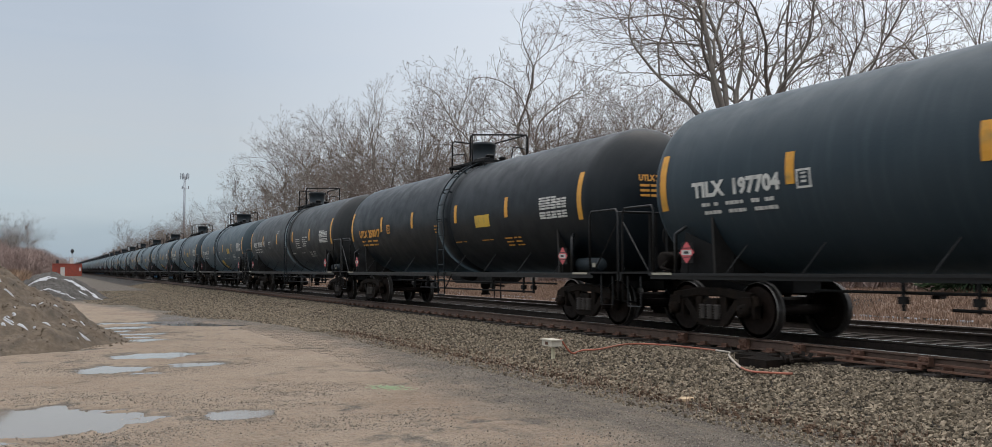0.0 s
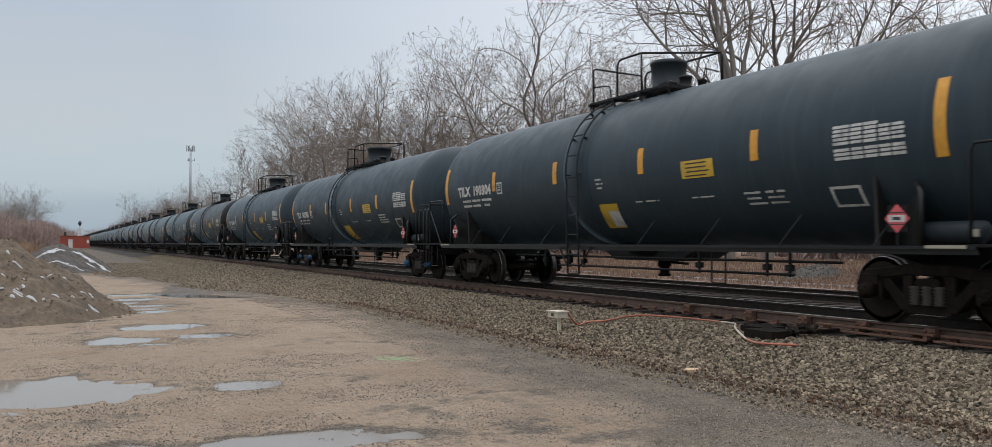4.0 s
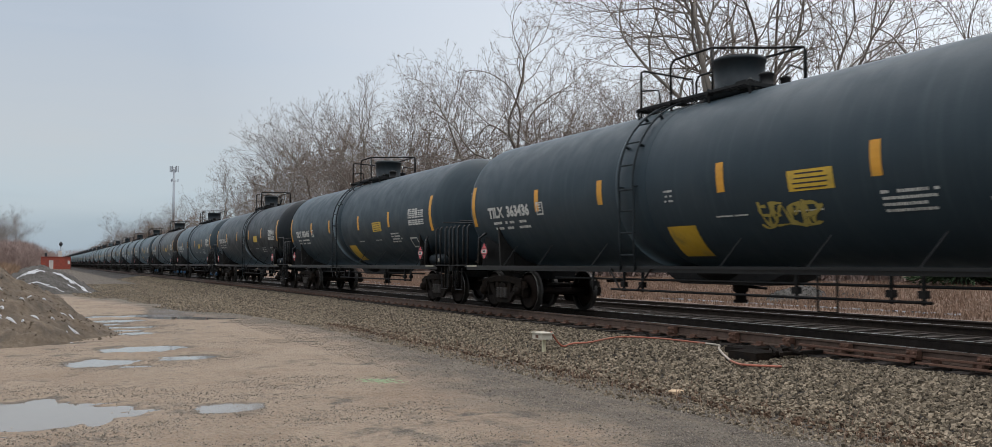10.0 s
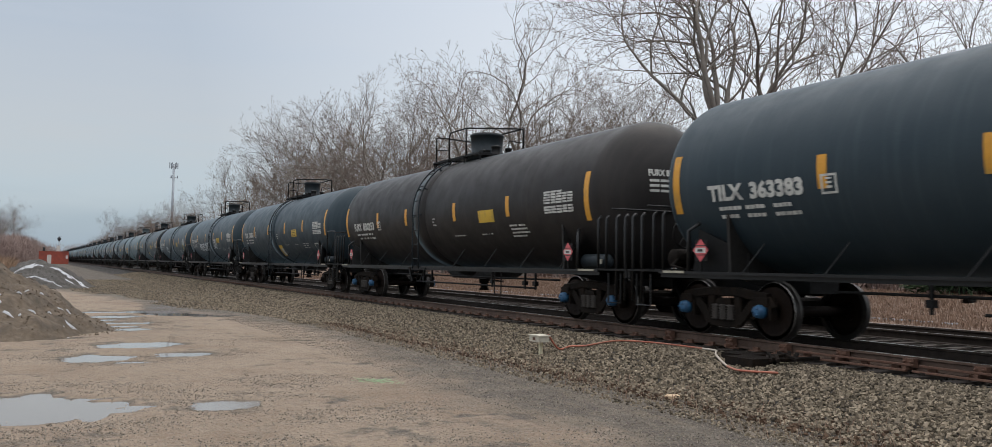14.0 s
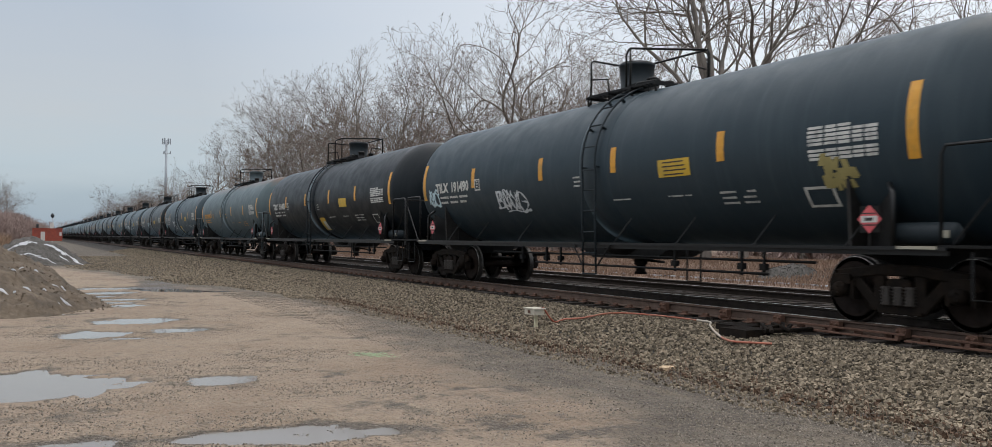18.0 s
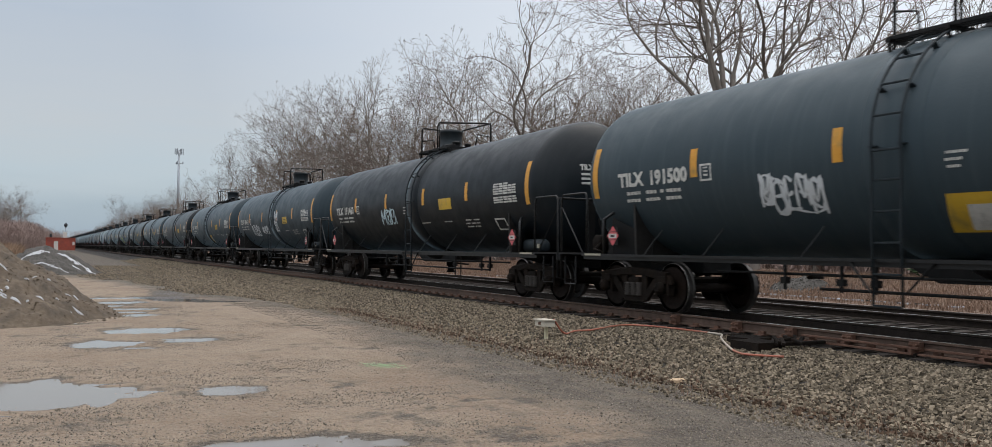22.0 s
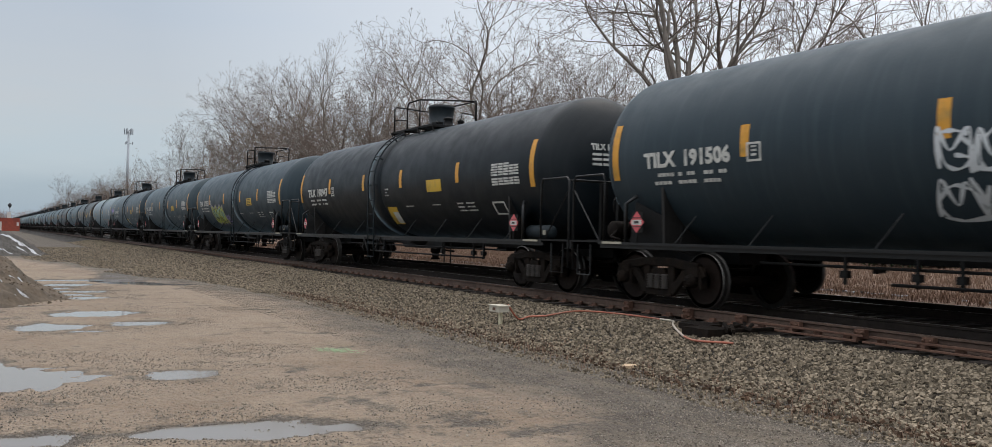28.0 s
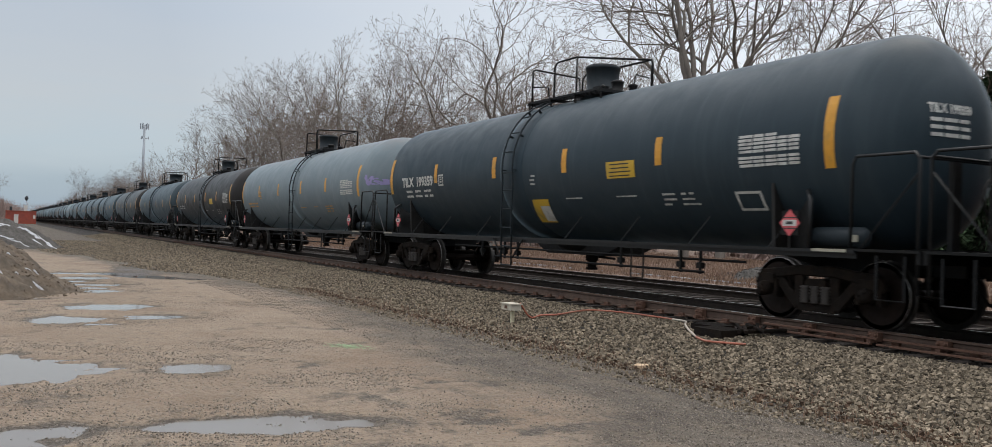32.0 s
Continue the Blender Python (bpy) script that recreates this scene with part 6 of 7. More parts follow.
# ---- piles ----
def heap(name, label, cx, cy, ra, rb, h, mat, seed, patches, n=90):
    """An earth heap at its angle of repose, with lumps, and patches of snow on it."""
    th = tagged(new(name), label, "earth pile")

    def hz(x, y):
        d = np.sqrt(((x - cx) / ra) ** 2 + ((y - cy) / rb) ** 2)
        d = d + 0.16 * (vnoise(x * 0.7 + 9, y * 0.7, seed) - 0.5)
        base = h * np.clip(1.0 - d, 0, 1)
        base = base - 0.25 * h * np.clip(base / h - 0.72, 0, 1) ** 1.0
        return base + (0.20 * (vnoise(x * 2.2, y * 2.2, seed + 1) - 0.5) + 0.12 * (vnoise(x * 6, y * 6, seed + 2) - 0.5) + 0.05 * (vnoise(x * 14, y * 14, seed + 3) - 0.5)) * np.clip(base * 4, 0, 1) - 0.03

    xs, ys = np.linspace(cx - ra * 1.2, cx + ra * 1.2, n * 2), np.linspace(cy - rb * 1.2, cy + rb * 1.2, n)
    gx, gy = np.meshgrid(xs, ys)
    vs = np.stack([gx, gy, hz(gx, gy)], -1).reshape(-1, 3)
    nx = len(xs)
    i = (np.arange(len(ys) - 1)[:, None] * nx + np.arange(nx - 1)[None]).reshape(-1, 1)
    part("mound", fast_mesh("mound", vs, np.concatenate([i, i + 1, i + nx + 1, i + nx], 1), mat, True), None, th)
    def strewn(rng, m):
        a, q = rng.random(m) * 6.283, rng.random(m) ** 0.45
        return np.stack([cx + ra * 1.04 * q * np.cos(a), cy + rb * 1.04 * q * np.sin(a)], -1)

    cl = stones("clod", "", 4500, strewn, (0.006, 0.022), mat, seed, lambda x, y: np.maximum(hz(x, y), ground_z(x, y)))
    cl.parent = th
    rnd = random.Random(seed)
    for px, py, la, lb, turn in patches:
        g, m = Geo(), 22
        c, s = math.cos(radians(turn)), math.sin(radians(turn))
        ring = []
        for k in range(m):
            a = 2 * math.pi * k / m
            q = rnd.uniform(0.55, 1.2)
            u, v = la * q * math.cos(a), lb * q * math.sin(a)
            ring.append((px + u * c - v * s, py + u * s + v * c))
        pts = [(px, py)] + [(px + (x - px) * 0.6, py + (y - py) * 0.6) for x, y in ring] + ring
        q = np.array(pts)
        z = hz(q[:, 0], q[:, 1]) + np.array([0.03] + [0.022] * m + [-0.01] * m)
        g.add([(p[0], p[1], float(w)) for p, w in zip(pts, z)], [(0, 1 + k, 1 + (k + 1) % m) for k in range(m)] + [(1 + k, 1 + m + k, 1 + m + (k + 1) % m, 1 + (k + 1) % m) for k in range(m)], True)
        part("snow_patch", g, M["snow"], th, "leftover patch of old snow")


heap("earth_pile", "tall brown earth pile with small snow patches", -3.9, 22.2, 5.5, 3.6, 3.3, M["mud_pile"], 21,
     [(random.Random(k).uniform(-2.6, 0.75), random.Random(k + 50).uniform(20.0, 21.6), random.Random(k + 90).uniform(0.03, 0.13), random.Random(k + 130).uniform(0.012, 0.045), random.Random(k + 170).uniform(-50, 20)) for k in range(38)])
heap("gravel_pile", "dark gravel pile edged with old snow", -0.1, 56.0, 3.2, 4.6, 1.62, M["gravel_pile"], 31,
     [(-1.5, 54.6, 0.9, 0.16, 6), (-0.4, 54.9, 0.8, 0.14, 10), (-1.2, 53.6, 0.8, 0.09, -18), (-0.2, 53.1, 0.7, 0.08, -24), (0.6, 52.6, 0.6, 0.07, -22), (1.3, 54.6, 0.16, 0.9, 32), (1.8, 54.3, 0.14, 0.8, 28), (2.2, 53.7, 0.16, 0.7, 24), (1.5, 53.5, 0.10, 0.5, 30), (2.5, 53.2, 0.14, 0.4, 20), (0.9, 54.9, 0.4, 0.10, -20)])
heap("field_gravel_pile", "low grey gravel pile in the field beyond the tracks", 20.8, 20.4, 2.1, 1.9, 1.08, M["gravel_pile"], 41, [], 40)


# ---- far buildings and masts ----
def build_shed():
    h = tagged(new("trackside_shed"), "low red trackside shed with a flat roof and pale door", "shed")
    h.location = (2.95, 232, 0.3)
    g = Geo()
    g.box((-2.25, -2, 1.4), (1.7, 0.2, 2.8))
    g.box((1.3, -2, 1.4), (3.6, 0.2, 2.8))
    g.box((-0.95, -2, 2.45), (0.9, 0.2, 0.7))
    g.box((0, 2, 1.4), (6, 0.2, 2.8))
    g.box((-3.0, 0, 1.4), (0.2, 3.8, 2.8))
    g.box((3.0, 0, 1.4), (0.2, 3.8, 2.8))
    part("wall", g, M["shed"], h)
    part("roof", Geo().box((0, 0, 2.86), (6.3, 4.4, 0.12)), M["shed"], h, "flat roof")
    d = part("door", Geo().box((-0.95, -2.04, 1.05), (0.9, 0.08, 2.1)), M["shed_trim"], h, "pale door")
    part("door_frame", Geo().box((-0.95, -2.1, 2.14), (1.1, 0.1, 0.08)), M["shed"], d)
    part("side_lamp", Geo().box((2.7, -2.14, 1.6), (0.45, 0.1, 0.8)), M["shed_trim"], h)
    s = tagged(new("railway_signal"), "railway signal mast with a black target head", "signal")
    s.location = (4.1, 240, -0.6)
    part("mast", Geo().tube([(0, 0, 0), (0, 0, 6.6)], 0.11, 8), M["galv"], s)
    part("case", Geo().box((-0.1, 0, 4.4), (0.8, 0.6, 1.7)), M["shed_trim"], s, "white equipment case")
    g = Geo()
    g.lathe([(-0.1, 0.3), (0.0, 0.42), (0.1, 0.42)], "y", (0, -0.25, 6.9), 20)
    g.box((0, 0, 6.9), (0.4, 0.35, 1.1))
    part("signal_head", g, M["loco_dark"], s)
    g = Geo()
    for k in range(14):
        g.tube([(0.25, 0.1, 1 + k * 0.5), (0.6, 0.1, 1 + k * 0.5)], 0.02, 4)
    part("ladder", g, M["galv"], s)
    s2 = tagged(new("dwarf_signal_mast"), "small dark mast behind the shed", "signal")
    s2.location = (1.0, 262, -1.6)
    part("mast", Geo().tube([(0, 0, 0), (0, 0, 5.6)], 0.12, 6), M["loco_dark"], s2)
    part("signal_head", Geo().box((0, 0, 5.4), (0.6, 0.5, 1.3)), M["loco_dark"], s2)
    t = tagged(new("cell_tower"), "grey monopole antenna tower beyond the trees", "tower")
    t.location = (52.0, 420, 0)
    part("pole", Geo().tube([(0, 0, 0), (0, 0, 44.5)], 0.75, 12, 0.45), M["galv"], t)
    for z in (38.5, 43.5):
        g = Geo()
        for k in range(6):
            a = k * math.pi / 3
            g.tube([(0, 0, z), (1.6 * math.cos(a), 1.6 * math.sin(a), z)], 0.08, 4)
        fr = part("antenna_frame", g, M["galv"], t)
        for k in range(6 if z > 40 else 3):
            a = k * math.pi / (3 if z > 40 else 1.5)
            part("antenna_panel", Geo().box((1.7 * math.cos(a), 1.7 * math.sin(a), z + 0.3), (0.35, 0.35, 2.6 if z > 40 else 1.2)), M["galv"], fr)


build_shed()


# ---- trees ----
def grow(seed, height, fork, lean, limbs, side=0.5, twigs=3, low=0):
    """A bare tree. fork: the trunk's clear part of the height; limbs: rows of (tilt in degrees in the tree's own xz plane, tilt across it, length as a part of the height).
    Each limb curves and divides again and again into shorter ones, down to twigs; side: chance of a side shoot; low: small limbs below the fork. Returns the meshes of the wood and of the fine twigs."""
    rnd = random.Random(seed)
    tubes = []

    def bend(d, ang, az):
        u = d.orthogonal().normalized()
        way = u * math.cos(az) + d.cross(u) * math.sin(az)
        return (d * math.cos(ang) + way * math.sin(ang)).normalized()

    def limb(p, d, length, r):
        n = 4 if length > 1.2 else 3 if length > 0.6 else 2
        pts, bow = [p], d.orthogonal().normalized()
        bow = (bow * math.cos(rnd.uniform(0, 6.28)) + d.cross(bow) * math.sin(rnd.uniform(0, 6.28))) * rnd.uniform(0.05, 0.17)
        for i in range(n):
            d = (d + bow + Vector((rnd.gauss(0, 0.07), rnd.gauss(0, 0.07), rnd.gauss(0, 0.06) + 0.022))).normalized()
            p = p + d * (length / n)
            pts.append(p)
            if i < n - 1 and length > 0.7 and rnd.random() < side * 0.5:
                limb(p, bend(d, rnd.uniform(0.6, 1.1), rnd.uniform(0, 6.28)), length * rnd.uniform(0.35, 0.62), max(0.007, r * 0.42))
        end = max(0.006, r * 0.84)
        tubes.append((pts, r, end))
        if length < 0.44:
            for k in range(twigs):
                q = bend(d, rnd.uniform(0.2, 0.9), rnd.uniform(0, 6.28))
                tubes.append(([p, p + q * rnd.uniform(0.12, 0.30)], 0.0062, 0.004))
            return
        az = rnd.uniform(0, 6.28)
        limb(p, bend(d, rnd.uniform(0.10, 0.38), az), length * rnd.uniform(0.74, 0.92), max(0.0068, end * 0.90))
        limb(p, bend(d, rnd.uniform(0.42, 0.85), az + math.pi + rnd.uniform(-0.5, 0.5)), length * rnd.uniform(0.56, 0.82), max(0.0068, end * 0.66))
        if rnd.random() < 0.22:
            limb(p, bend(d, rnd.uniform(0.4, 0.8), az + 1.6), length * rnd.uniform(0.5, 0.7), max(0.0068, end * 0.5))

    r0 = height * 0.0125
    top, d0 = [Vector((0, 0, -0.3))], Vector((lean, 0, 1)).normalized()
    for i in range(6):
        d0 = (d0 + Vector((rnd.gauss(0, 0.04), rnd.gauss(0, 0.04), 0.01))).normalized()
        top.append(top[-1] + d0 * (height * fork / 6))
    tubes.append((top, r0, r0 * 0.75))
    for k in range(low):
        limb(top[rnd.randint(2, 5)], bend(d0, rnd.uniform(0.7, 1.2), rnd.uniform(0, 6.28)), height * rnd.uniform(0.05, 0.09), r0 * 0.2)
    for a, b, ln in limbs:
        a, b = radians(a), radians(b)
        d = Vector((math.sin(a), math.sin(b), math.cos(a) * math.cos(b))).normalized()
        limb(top[-1] - d0 * rnd.uniform(0, height * 0.08) * (abs(a) > 0.35), d, height * ln * 0.27 * rnd.uniform(0.92, 1.08), r0 * (0.22 + 0.55 * ln))
    high = max(q.z for pts, r, e in tubes for q in pts)
    f = height / high
    wood, twig = Geo(), Geo()
    for pts, r, e in tubes:
        (wood if r > 0.022 else twig).tube([q * f for q in pts], r, 8 if r > 0.1 else 6 if r > 0.05 else 4 if r > 0.022 else 3, e, caps=False)
    return wood.mesh("trunk", M["bark"]), twig.mesh("crown", M["twig"])


GROWN = {}
SPREAD = {"round": 0.85, "oval": 0.85, "fan": 0.85, "thicket": 0.9, "leaning": 0.9}      # breadth of crown against height


def tree(kind, x, y, scale=1.0, turn=0.0, z=None, label="tall bare deciduous tree behind the tracks", group="trees behind the tracks"):
    t = tagged(new("bare_tree"), label, "tree", group)
    t.location = (x, y, (float(ground_z(np.array([x]), np.array([y]))[0]) if z is None else z))
    t.rotation_euler, t.scale = (0, 0, radians(turn)), (scale * SPREAD.get(kind, 1.0), scale * SPREAD.get(kind, 1.0), scale)
    a, b = GROWN[kind]
    part("trunk", a, None, t)
    part("crown", b, None, t)
    return t


def build_trees():
    # crowns shaped like those that stand out against the sky, then plainer ones for the ranks
    GROWN["spreading"] = grow(5, 19, 0.42, 0.0, [(-56, -8, 0.42), (-32, 12, 0.46), (-8, -18, 0.52), (10, 18, 0.52), (32, -6, 0.48), (56, 14, 0.40), (-84, 18, 0.20)], 0.45)
    GROWN["arching"] = grow(8, 18, 0.40, 0.0, [(72, 6, 0.54), (44, -12, 0.50), (20, 10, 0.52), (-4, -14, 0.48), (-26, 14, 0.40), (56, 22, 0.40)], 0.4)
    GROWN["upright"] = grow(11, 17, 0.40, 0.02, [(-3, 6, 0.60), (38, -8, 0.52), (-38, 10, 0.50), (20, 34, 0.44), (-16, -34, 0.44), (64, 4, 0.36)], 0.6)
    GROWN["bowed"] = grow(14, 17.5, 0.36, -0.30, [(-44, 6, 0.52), (-18, -12, 0.54), (-64, 14, 0.46), (14, 12, 0.42)], 0.6)
    GROWN["oval"] = grow(17, 18, 0.26, 0, [(-34, 12, 0.52), (-10, -26, 0.60), (14, 24, 0.60), (36, -10, 0.50), (2, 38, 0.50), (-54, 0, 0.40)], 0.55, 3, 3)
    GROWN["fan"] = grow(23, 16, 0.16, 0, [(-40, 8, 0.60), (-20, -16, 0.70), (-4, 18, 0.74), (12, -14, 0.72), (28, 14, 0.66), (44, -8, 0.56)], 0.55, 3, 2)
    GROWN["leaning"] = grow(26, 18, 0.34, 0.28, [(24, 6, 0.58), (8, -22, 0.56), (44, 14, 0.46), (-16, 8, 0.42)], 0.45)
    GROWN["round"] = grow(31, 18, 0.32, 0, [(-62, 8, 0.46), (-30, -22, 0.52), (4, 16, 0.54), (32, -14, 0.52), (64, 10, 0.46), (-6, 48, 0.46)], 0.5, 3, 2)
    GROWN["thicket"] = grow(29, 13, 0.08, 0, [(-44, 22, 0.64), (-24, -26, 0.74), (-8, 14, 0.82), (8, -16, 0.80), (22, 26, 0.74), (42, -10, 0.62), (0, 48, 0.60), (-4, -48, 0.58)], 0.5)
    GROWN["slim"] = grow(37, 12, 0.42, 0.03, [(-3, 4, 0.66), (18, -10, 0.46), (-20, 12, 0.44)], 0.4, 2, 5)
    height = {"spreading": 19, "arching": 18, "upright": 17, "bowed": 17.5, "oval": 18, "fan": 16, "leaning": 18, "round": 18, "thicket": 13, "slim": 12}

    def at(az, x):
        return x, x / math.tan(radians(az))

    # azimuth from the track's direction, distance across, kind, height, turn
    row = [(40.6, 25, "spreading", 18.6, -40), (42.8, 26, "arching", 17.0, -43), (46.2, 29, "leaning", 14.5, -44), (44.4, 31, "slim", 14, 30),
           (49.2, 30, "leaning", 11.0, -50), (33.2, 27, "oval", 13.0, 80), (34.8, 28, "fan", 12.6, 120), (31.9, 30, "oval", 12.6, 10), (36.2, 30, "thicket", 10.5, 60), (28.7, 27, "upright", 17.8, -28), (26.8, 27.5, "bowed", 15.8, -27),
           (31.0, 31, "slim", 11, 10), (23.6, 29, "oval", 13.6, 60), (21.5, 27, "fan", 17.4, 40), (19.7, 27, "round", 18.6, 140), (20.7, 30, "thicket", 15.0, 10), (24.6, 31, "thicket", 12.5, 200),
           (17.7, 27, "fan", 17.6, 250), (16.0, 27, "oval", 19.6, 20), (14.9, 28, "thicket", 17.0, 120), (13.8, 27, "fan", 19.2, 200), (12.7, 28, "oval", 16.5, 100),
           (16.6, 31, "thicket", 15.5, 70), (11.7, 27.5, "fan", 15.0, 75), (9.5, 27, "round", 18.2, 330), (10.8, 30, "slim", 13, 20), (8.2, 29, "slim", 14, 120),
           (53.9, 27, "slim", 10.6, 20), (56.0, 27, "slim", 10, 220), (60.0, 30, "oval", 12, 90)]
    for az, x, kind, h, turn in row:
        tree(kind, *at(az, x), h / height[kind], turn)
    rnd = random.Random(12)
    for k in range(16):                     # the thinner rank behind
        az = 9 + 34 * (k + rnd.random()) / 16
        x = rnd.uniform(33, 46)
        kind = rnd.choice(("thicket", "slim", "fan", "thicket"))
        tree(kind, *at(az, x), rnd.uniform(9, 13) / height[kind], rnd.uniform(0, 360), label="thin bare tree in the rank behind")
    for k in range(30):                     # the rank goes on beside the line
        y = 190 + 13 * k + rnd.uniform(-5, 5)
        tree(rnd.choice(("oval", "round", "fan")), rnd.uniform(24, 34) + (y > 330) * 4, y, rnd.uniform(0.6, 0.85), rnd.uniform(0, 360), label="distant bare tree beside the line")
    for k in range(40):                     # woods closing the view down the line
        az = rnd.uniform(-5.5, 9.0)
        d = rnd.uniform(260, 430) if az > 1.8 else rnd.uniform(300, 480)
        x = d * math.sin(radians(az))
        if -3 < x < 19.5:
            x = 21 + rnd.uniform(0, 6)
        size = rnd.uniform(0.75, 1.05) if az > 3.5 else rnd.uniform(0.85, 1.3) * (1.15 if az < -1.5 else 0.62)
        tree(rnd.choice(("oval", "thicket", "round")), x, d, size, rnd.uniform(0, 360), 0.0, "distant bare tree in the brown woods", "distant woods")


def build_woods():
    """The massed twigs of the distant wood, too fine to tell apart."""
    rng = np.random.default_rng(77)
    vs, fs = [], []

    def clump(cx, cy, cz, rx, ry, rz, n, ln):
        n = int(n * 1.6)
        o = rng.normal(0, 1, (n, 3))
        o /= np.linalg.norm(o, axis=1)[:, None]
        o *= rng.random((n, 1)) ** 0.4
        c = o * (rx, ry, rz) + (cx, cy, cz)
        d = rng.normal(0, 0.5, (n, 3)) + (0, 0, 0.9)
        d *= ln / np.linalg.norm(d, axis=1)[:, None]
        s = np.cross(d, rng.normal(0, 1, (n, 3)))
        s *= 0.055 / np.maximum(1e-6, np.linalg.norm(s, axis=1))[:, None]
        tri = np.stack([c - s, c + s, c + d], 1)
        vs.append(tri.reshape(-1, 3))

    for k in range(130):
        side = k % 2
        if side:
            y = rng.uniform(110, 560)
            x = rng.uniform(28, 52)
            h = rng.uniform(3, 5.5) + 0.012 * y
        else:
            y = rng.uniform(300, 480)
            x = rng.uniform(-60, -6)
            h = rng.uniform(8, 13) if x < -12 else rng.uniform(5, 8)
        clump(x, y, h * 0.5, rng.uniform(5, 9), 6, h * 0.6, 900, 1.6)
    for k in range(60):                     # brush under the trees
        y = 8 + 110 * rng.random() ** 1.3
        clump(rng.uniform(28, 36), y, rng.uniform(0.8, 1.6), 2.5, 2.5, 1.5, 420, 0.9)
    for k in range(110):                    # thick brown woods beyond the rank
        y = rng.uniform(200, 430)
        clump(rng.uniform(34, 62), y, 2 + 5 * rng.random(), 5, 6, 5, 650, 1.7)
    for k in range(70):                     # low reddish woods behind the left end of the line
        y = rng.uniform(240, 330)
        clump(rng.uniform(-28, -3), y, rng.uniform(2, 4.5), 5, 5, 4, 700, 1.6)
    for k in range(26):                     # brush line right at the vanishing point
        x, y = rng.uniform(-20, 34), rng.uniform(560, 760)
        clump(x, y, 4, 9, 6, rng.uniform(4, 7), 500, 2.2)
    v = np.concatenate(vs)
    f = np.arange(len(v)).reshape(-1, 3)
    tagged(new("distant_wood", fast_mesh("distant_wood", v, f, M["wood_far"])), "brown leafless woods in the distance", "woods", kind="stuff")


def blades(name, label, n, place, hgt, mat, seed, width=0.012):
    rng = np.random.default_rng(seed)
    xy = place(rng, n)
    x, y = xy[:, 0], xy[:, 1]
    z = ground_z(x, y)
    h = hgt[0] + (hgt[1] - hgt[0]) * rng.random(n)
    a = rng.random(n) * 6.283
    lean = rng.normal(0, 0.28, (n, 2)) * h[:, None]
    w = width * (0.6 + rng.random(n))
    p0 = np.stack([x - w * np.cos(a), y - w * np.sin(a), z - 0.02], -1)
    p1 = np.stack([x + w * np.cos(a), y + w * np.sin(a), z - 0.02], -1)
    m = np.stack([x + lean[:, 0] * 0.4, y + lean[:, 1] * 0.4, z + h * 0.6], -1)
    t = np.stack([x + lean[:, 0], y + lean[:, 1], z + h], -1)
    sw = np.stack([w * np.cos(a), w * np.sin(a), w * 0], -1) * 0.7
    v = np.stack([p0, p1, m + sw, m - sw, t], 1).reshape(-1, 3)
    i = (np.arange(n) * 5)[:, None]
    f = np.concatenate([np.concatenate([i, i + 1, i + 2], 1), np.concatenate([i, i + 2, i + 3], 1), np.concatenate([i + 3, i + 2, i + 4], 1)], 0)
    return tagged(new(name, fast_mesh(name, v, f, mat)), label, "grass", kind="stuff")


def build_conifer(x, y, h):
    t = tagged(new("conifer"), "dark green conifer among the bare trees", "tree")
    t.location = (x, y, float(ground_z(np.array([x]), np.array([y]))[0]))
    part("trunk", Geo().tube([(0, 0, 0), (0.05, 0, h * 0.5), (0, 0, h)], 0.16, 7, 0.02), M["bark"], t)
    rng = np.random.default_rng(int(h * 10))
    n = 14000
    u = rng.random(n) ** 0.7
    z = h * (1 - u * 0.92)
    a = rng.random(n) * 6.283
    whorl = 0.75 + 0.25 * np.sin(z * 9 + 2 * np.sin(a * 3))
    r = 1.75 * u * whorl * (0.35 + 0.65 * rng.random(n))
    c = np.stack([r * np.cos(a), r * np.sin(a), z - 0.25 * r], -1)
    d = np.stack([np.cos(a), np.sin(a), rng.normal(-0.2, 0.35, n)], -1) * 0.22
    s = np.cross(d, rng.normal(0, 1, (n, 3)))
    s *= 0.035 / np.linalg.norm(s, axis=1)[:, None]
    v = np.stack([c - s, c + s, c + d], 1).reshape(-1, 3)
    part("crown", fast_mesh("crown", v, np.arange(len(v)).reshape(-1, 3), M["needles"]), None, t)


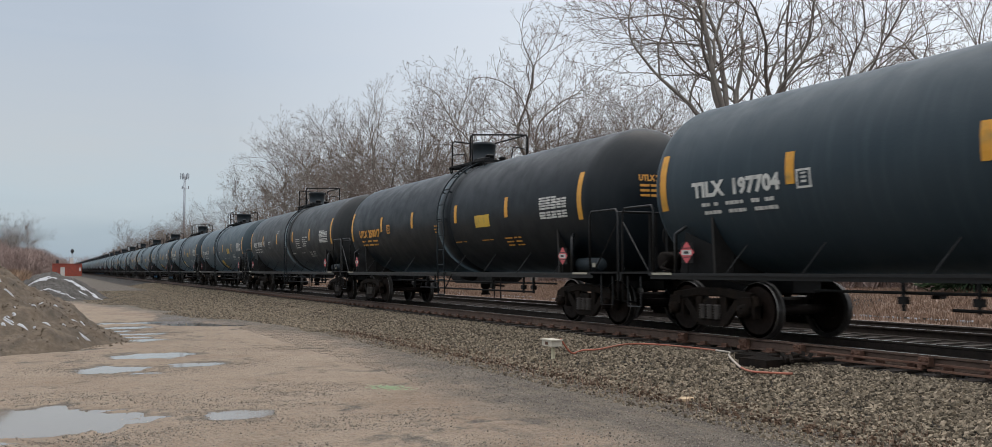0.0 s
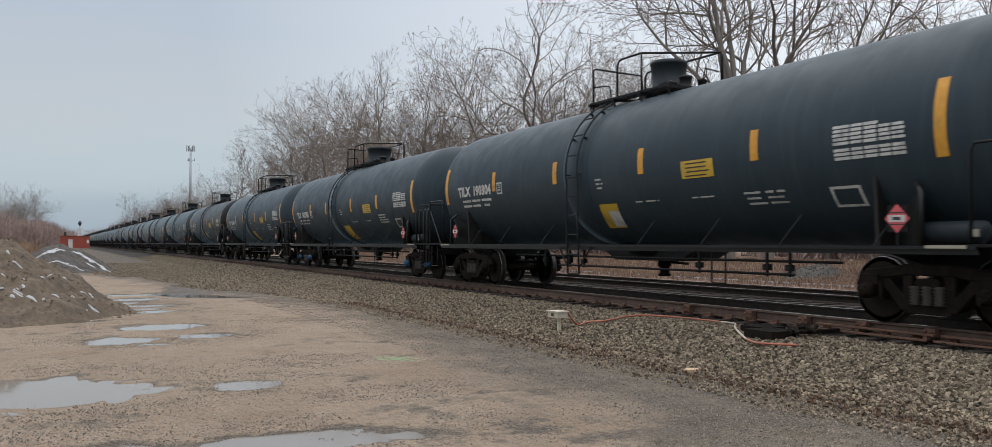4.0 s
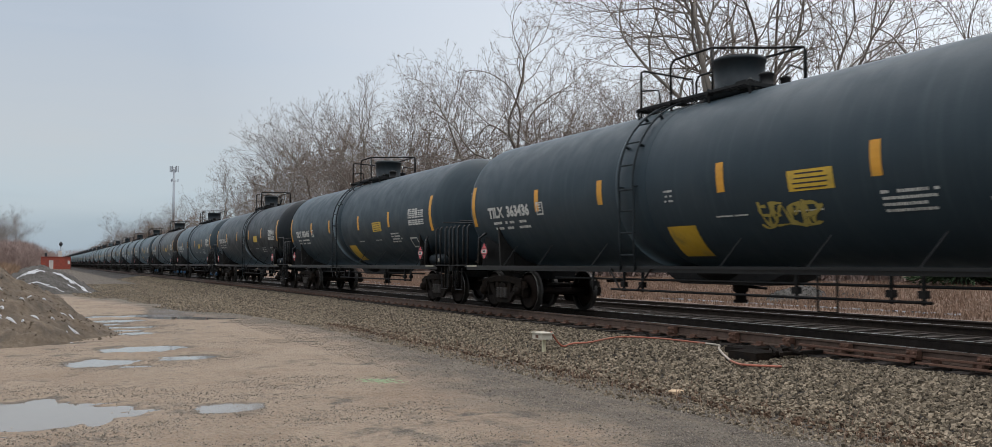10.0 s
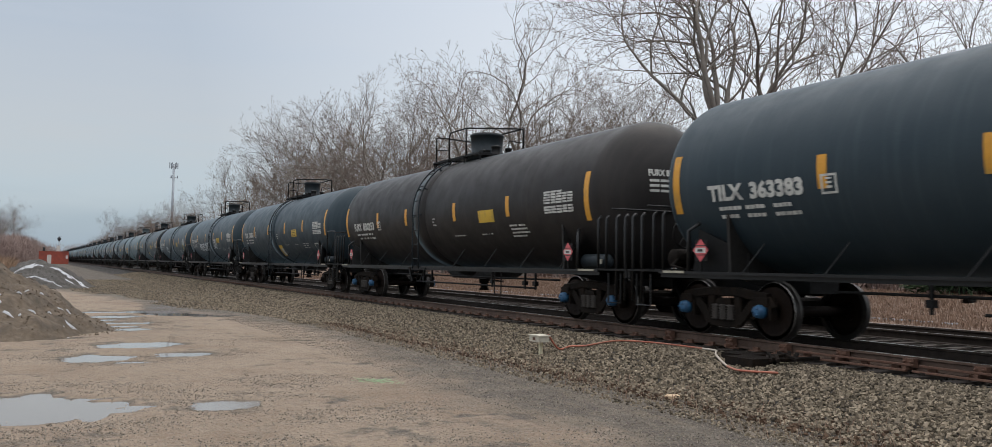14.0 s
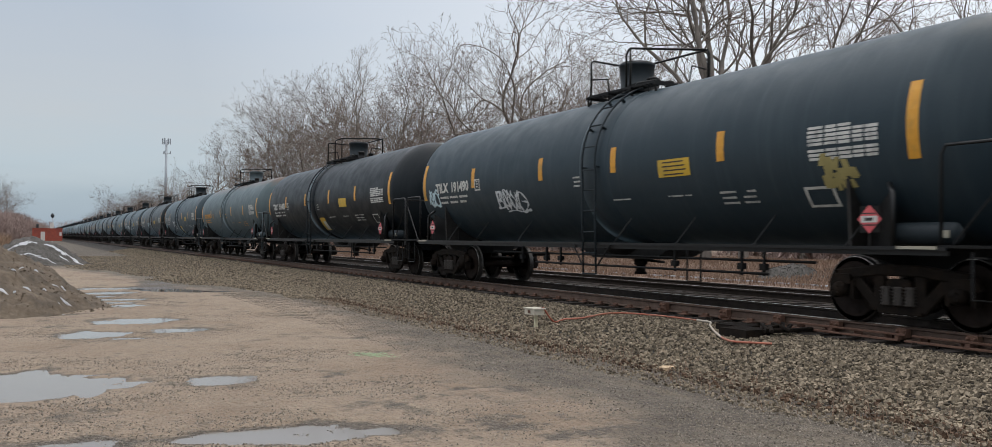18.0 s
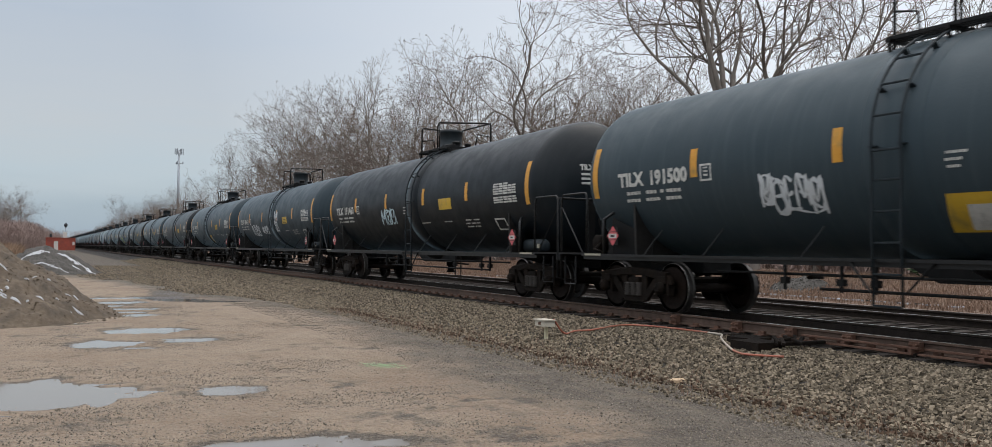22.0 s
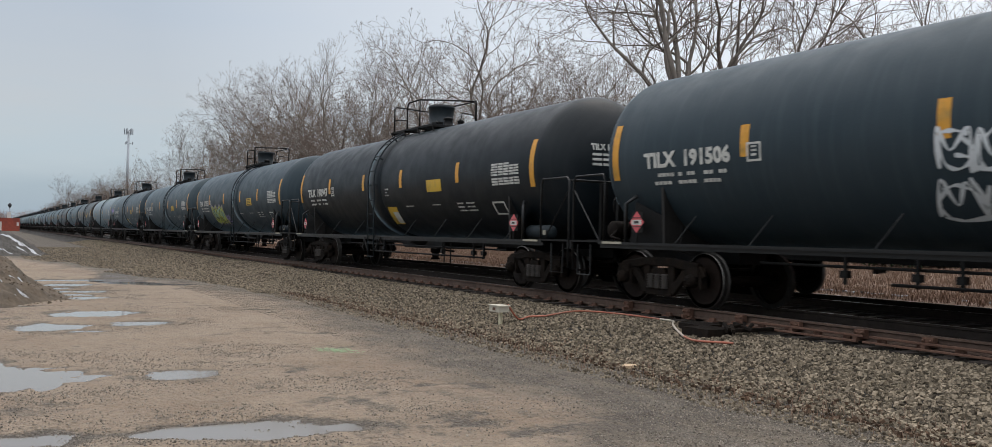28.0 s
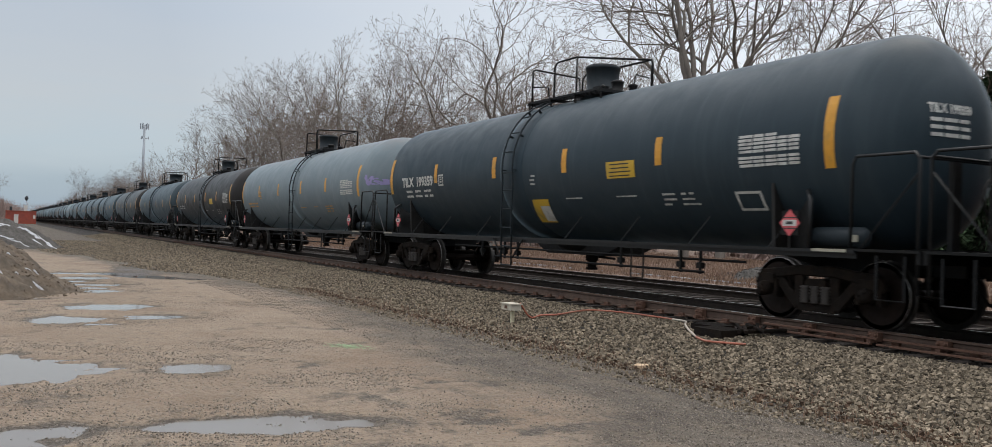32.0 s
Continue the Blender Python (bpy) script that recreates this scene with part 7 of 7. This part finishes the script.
build_trees()
build_woods()
build_conifer(27.5, 17.6, 6.5)
build_conifer(30.0, 20.5, 5.5)
build_conifer(26.0, 18.6, 5.0)
build_conifer(29.5, 18.0, 6.0)
build_conifer(27.0, 15.5, 5.0)
blades("field_grass", "matted dead brown grass beyond the tracks", 110000, in_strip(17.9, 26.5, 5, 75, 1.3), (0.03, 0.15), M["grass"], 9)
blades("reeds", "dry orange-brown reeds behind the earth pile", 16000, in_strip(-22, -2.5, 62, 130), (0.8, 1.9), M["reed"], 10, 0.03)
stones("leaf_litter", "dead brown leaves and twigs along the ballast's foot", 2600, in_strip(6.6, 7.35, 4.2, 24, 1.2), (0.010, 0.03), M["litter"], 14)
blades("shoulder_weeds", "thin dead weeds at the ballast's foot", 1500, in_strip(6.2, 7.6, 4.5, 22), (0.03, 0.12), M["grass"], 11, 0.004)


# ---- movement ----
# distance that the tank train has gone, seconds and metres
GONE = [(0, 0.00), (1, 15.85), (2, 31.31), (3, 46.89), (4, 62.41), (5, 77.77), (6, 93.39), (7, 109.02), (8, 124.71), (9, 140.33), (10, 155.59), (11, 171.50), (12, 187.09), (13, 202.30), (14, 217.84), (15, 232.96), (16, 248.39), (17, 264.08), (18, 279.59), (19, 295.15), (20, 310.75), (21, 326.31), (22, 341.89), (23, 357.43), (24, 373.01), (25, 388.46), (26, 403.72), (27, 418.99), (28, 434.45), (29, 449.50), (30, 464.94), (31, 480.48), (32, 495.86)]


def motions():
    for i, car in enumerate(CARS):
        walk(car, [(t, pose(TRACK_1, 4.955 + PITCH * i - s, RAIL_TOP)) for t, s in GONE])
    ts, ss = [g[0] for g in GONE], [g[1] for g in GONE]
    spin = [(k / FPS, pose(0, 0, 0, math.degrees(float(np.interp(k / FPS, ts, ss)) / 0.457))) for k in range(32 * FPS + 1)]
    first = WHEELS[0]
    walk(first, spin)
    for ws in WHEELS[1:]:
        ad = ws.animation_data_create()
        ad.action = first.animation_data.action
        ad.action_slot = first.animation_data.action_slot
        ws.rotation_mode = "QUATERNION"
    for ob, off in FREIGHT:
        walk(ob, [(t, pose(TRACK_2, 728.7 + off - 27.0 * t, RAIL_TOP)) for t in (0, 8, 16, 24, 32)])


motions()
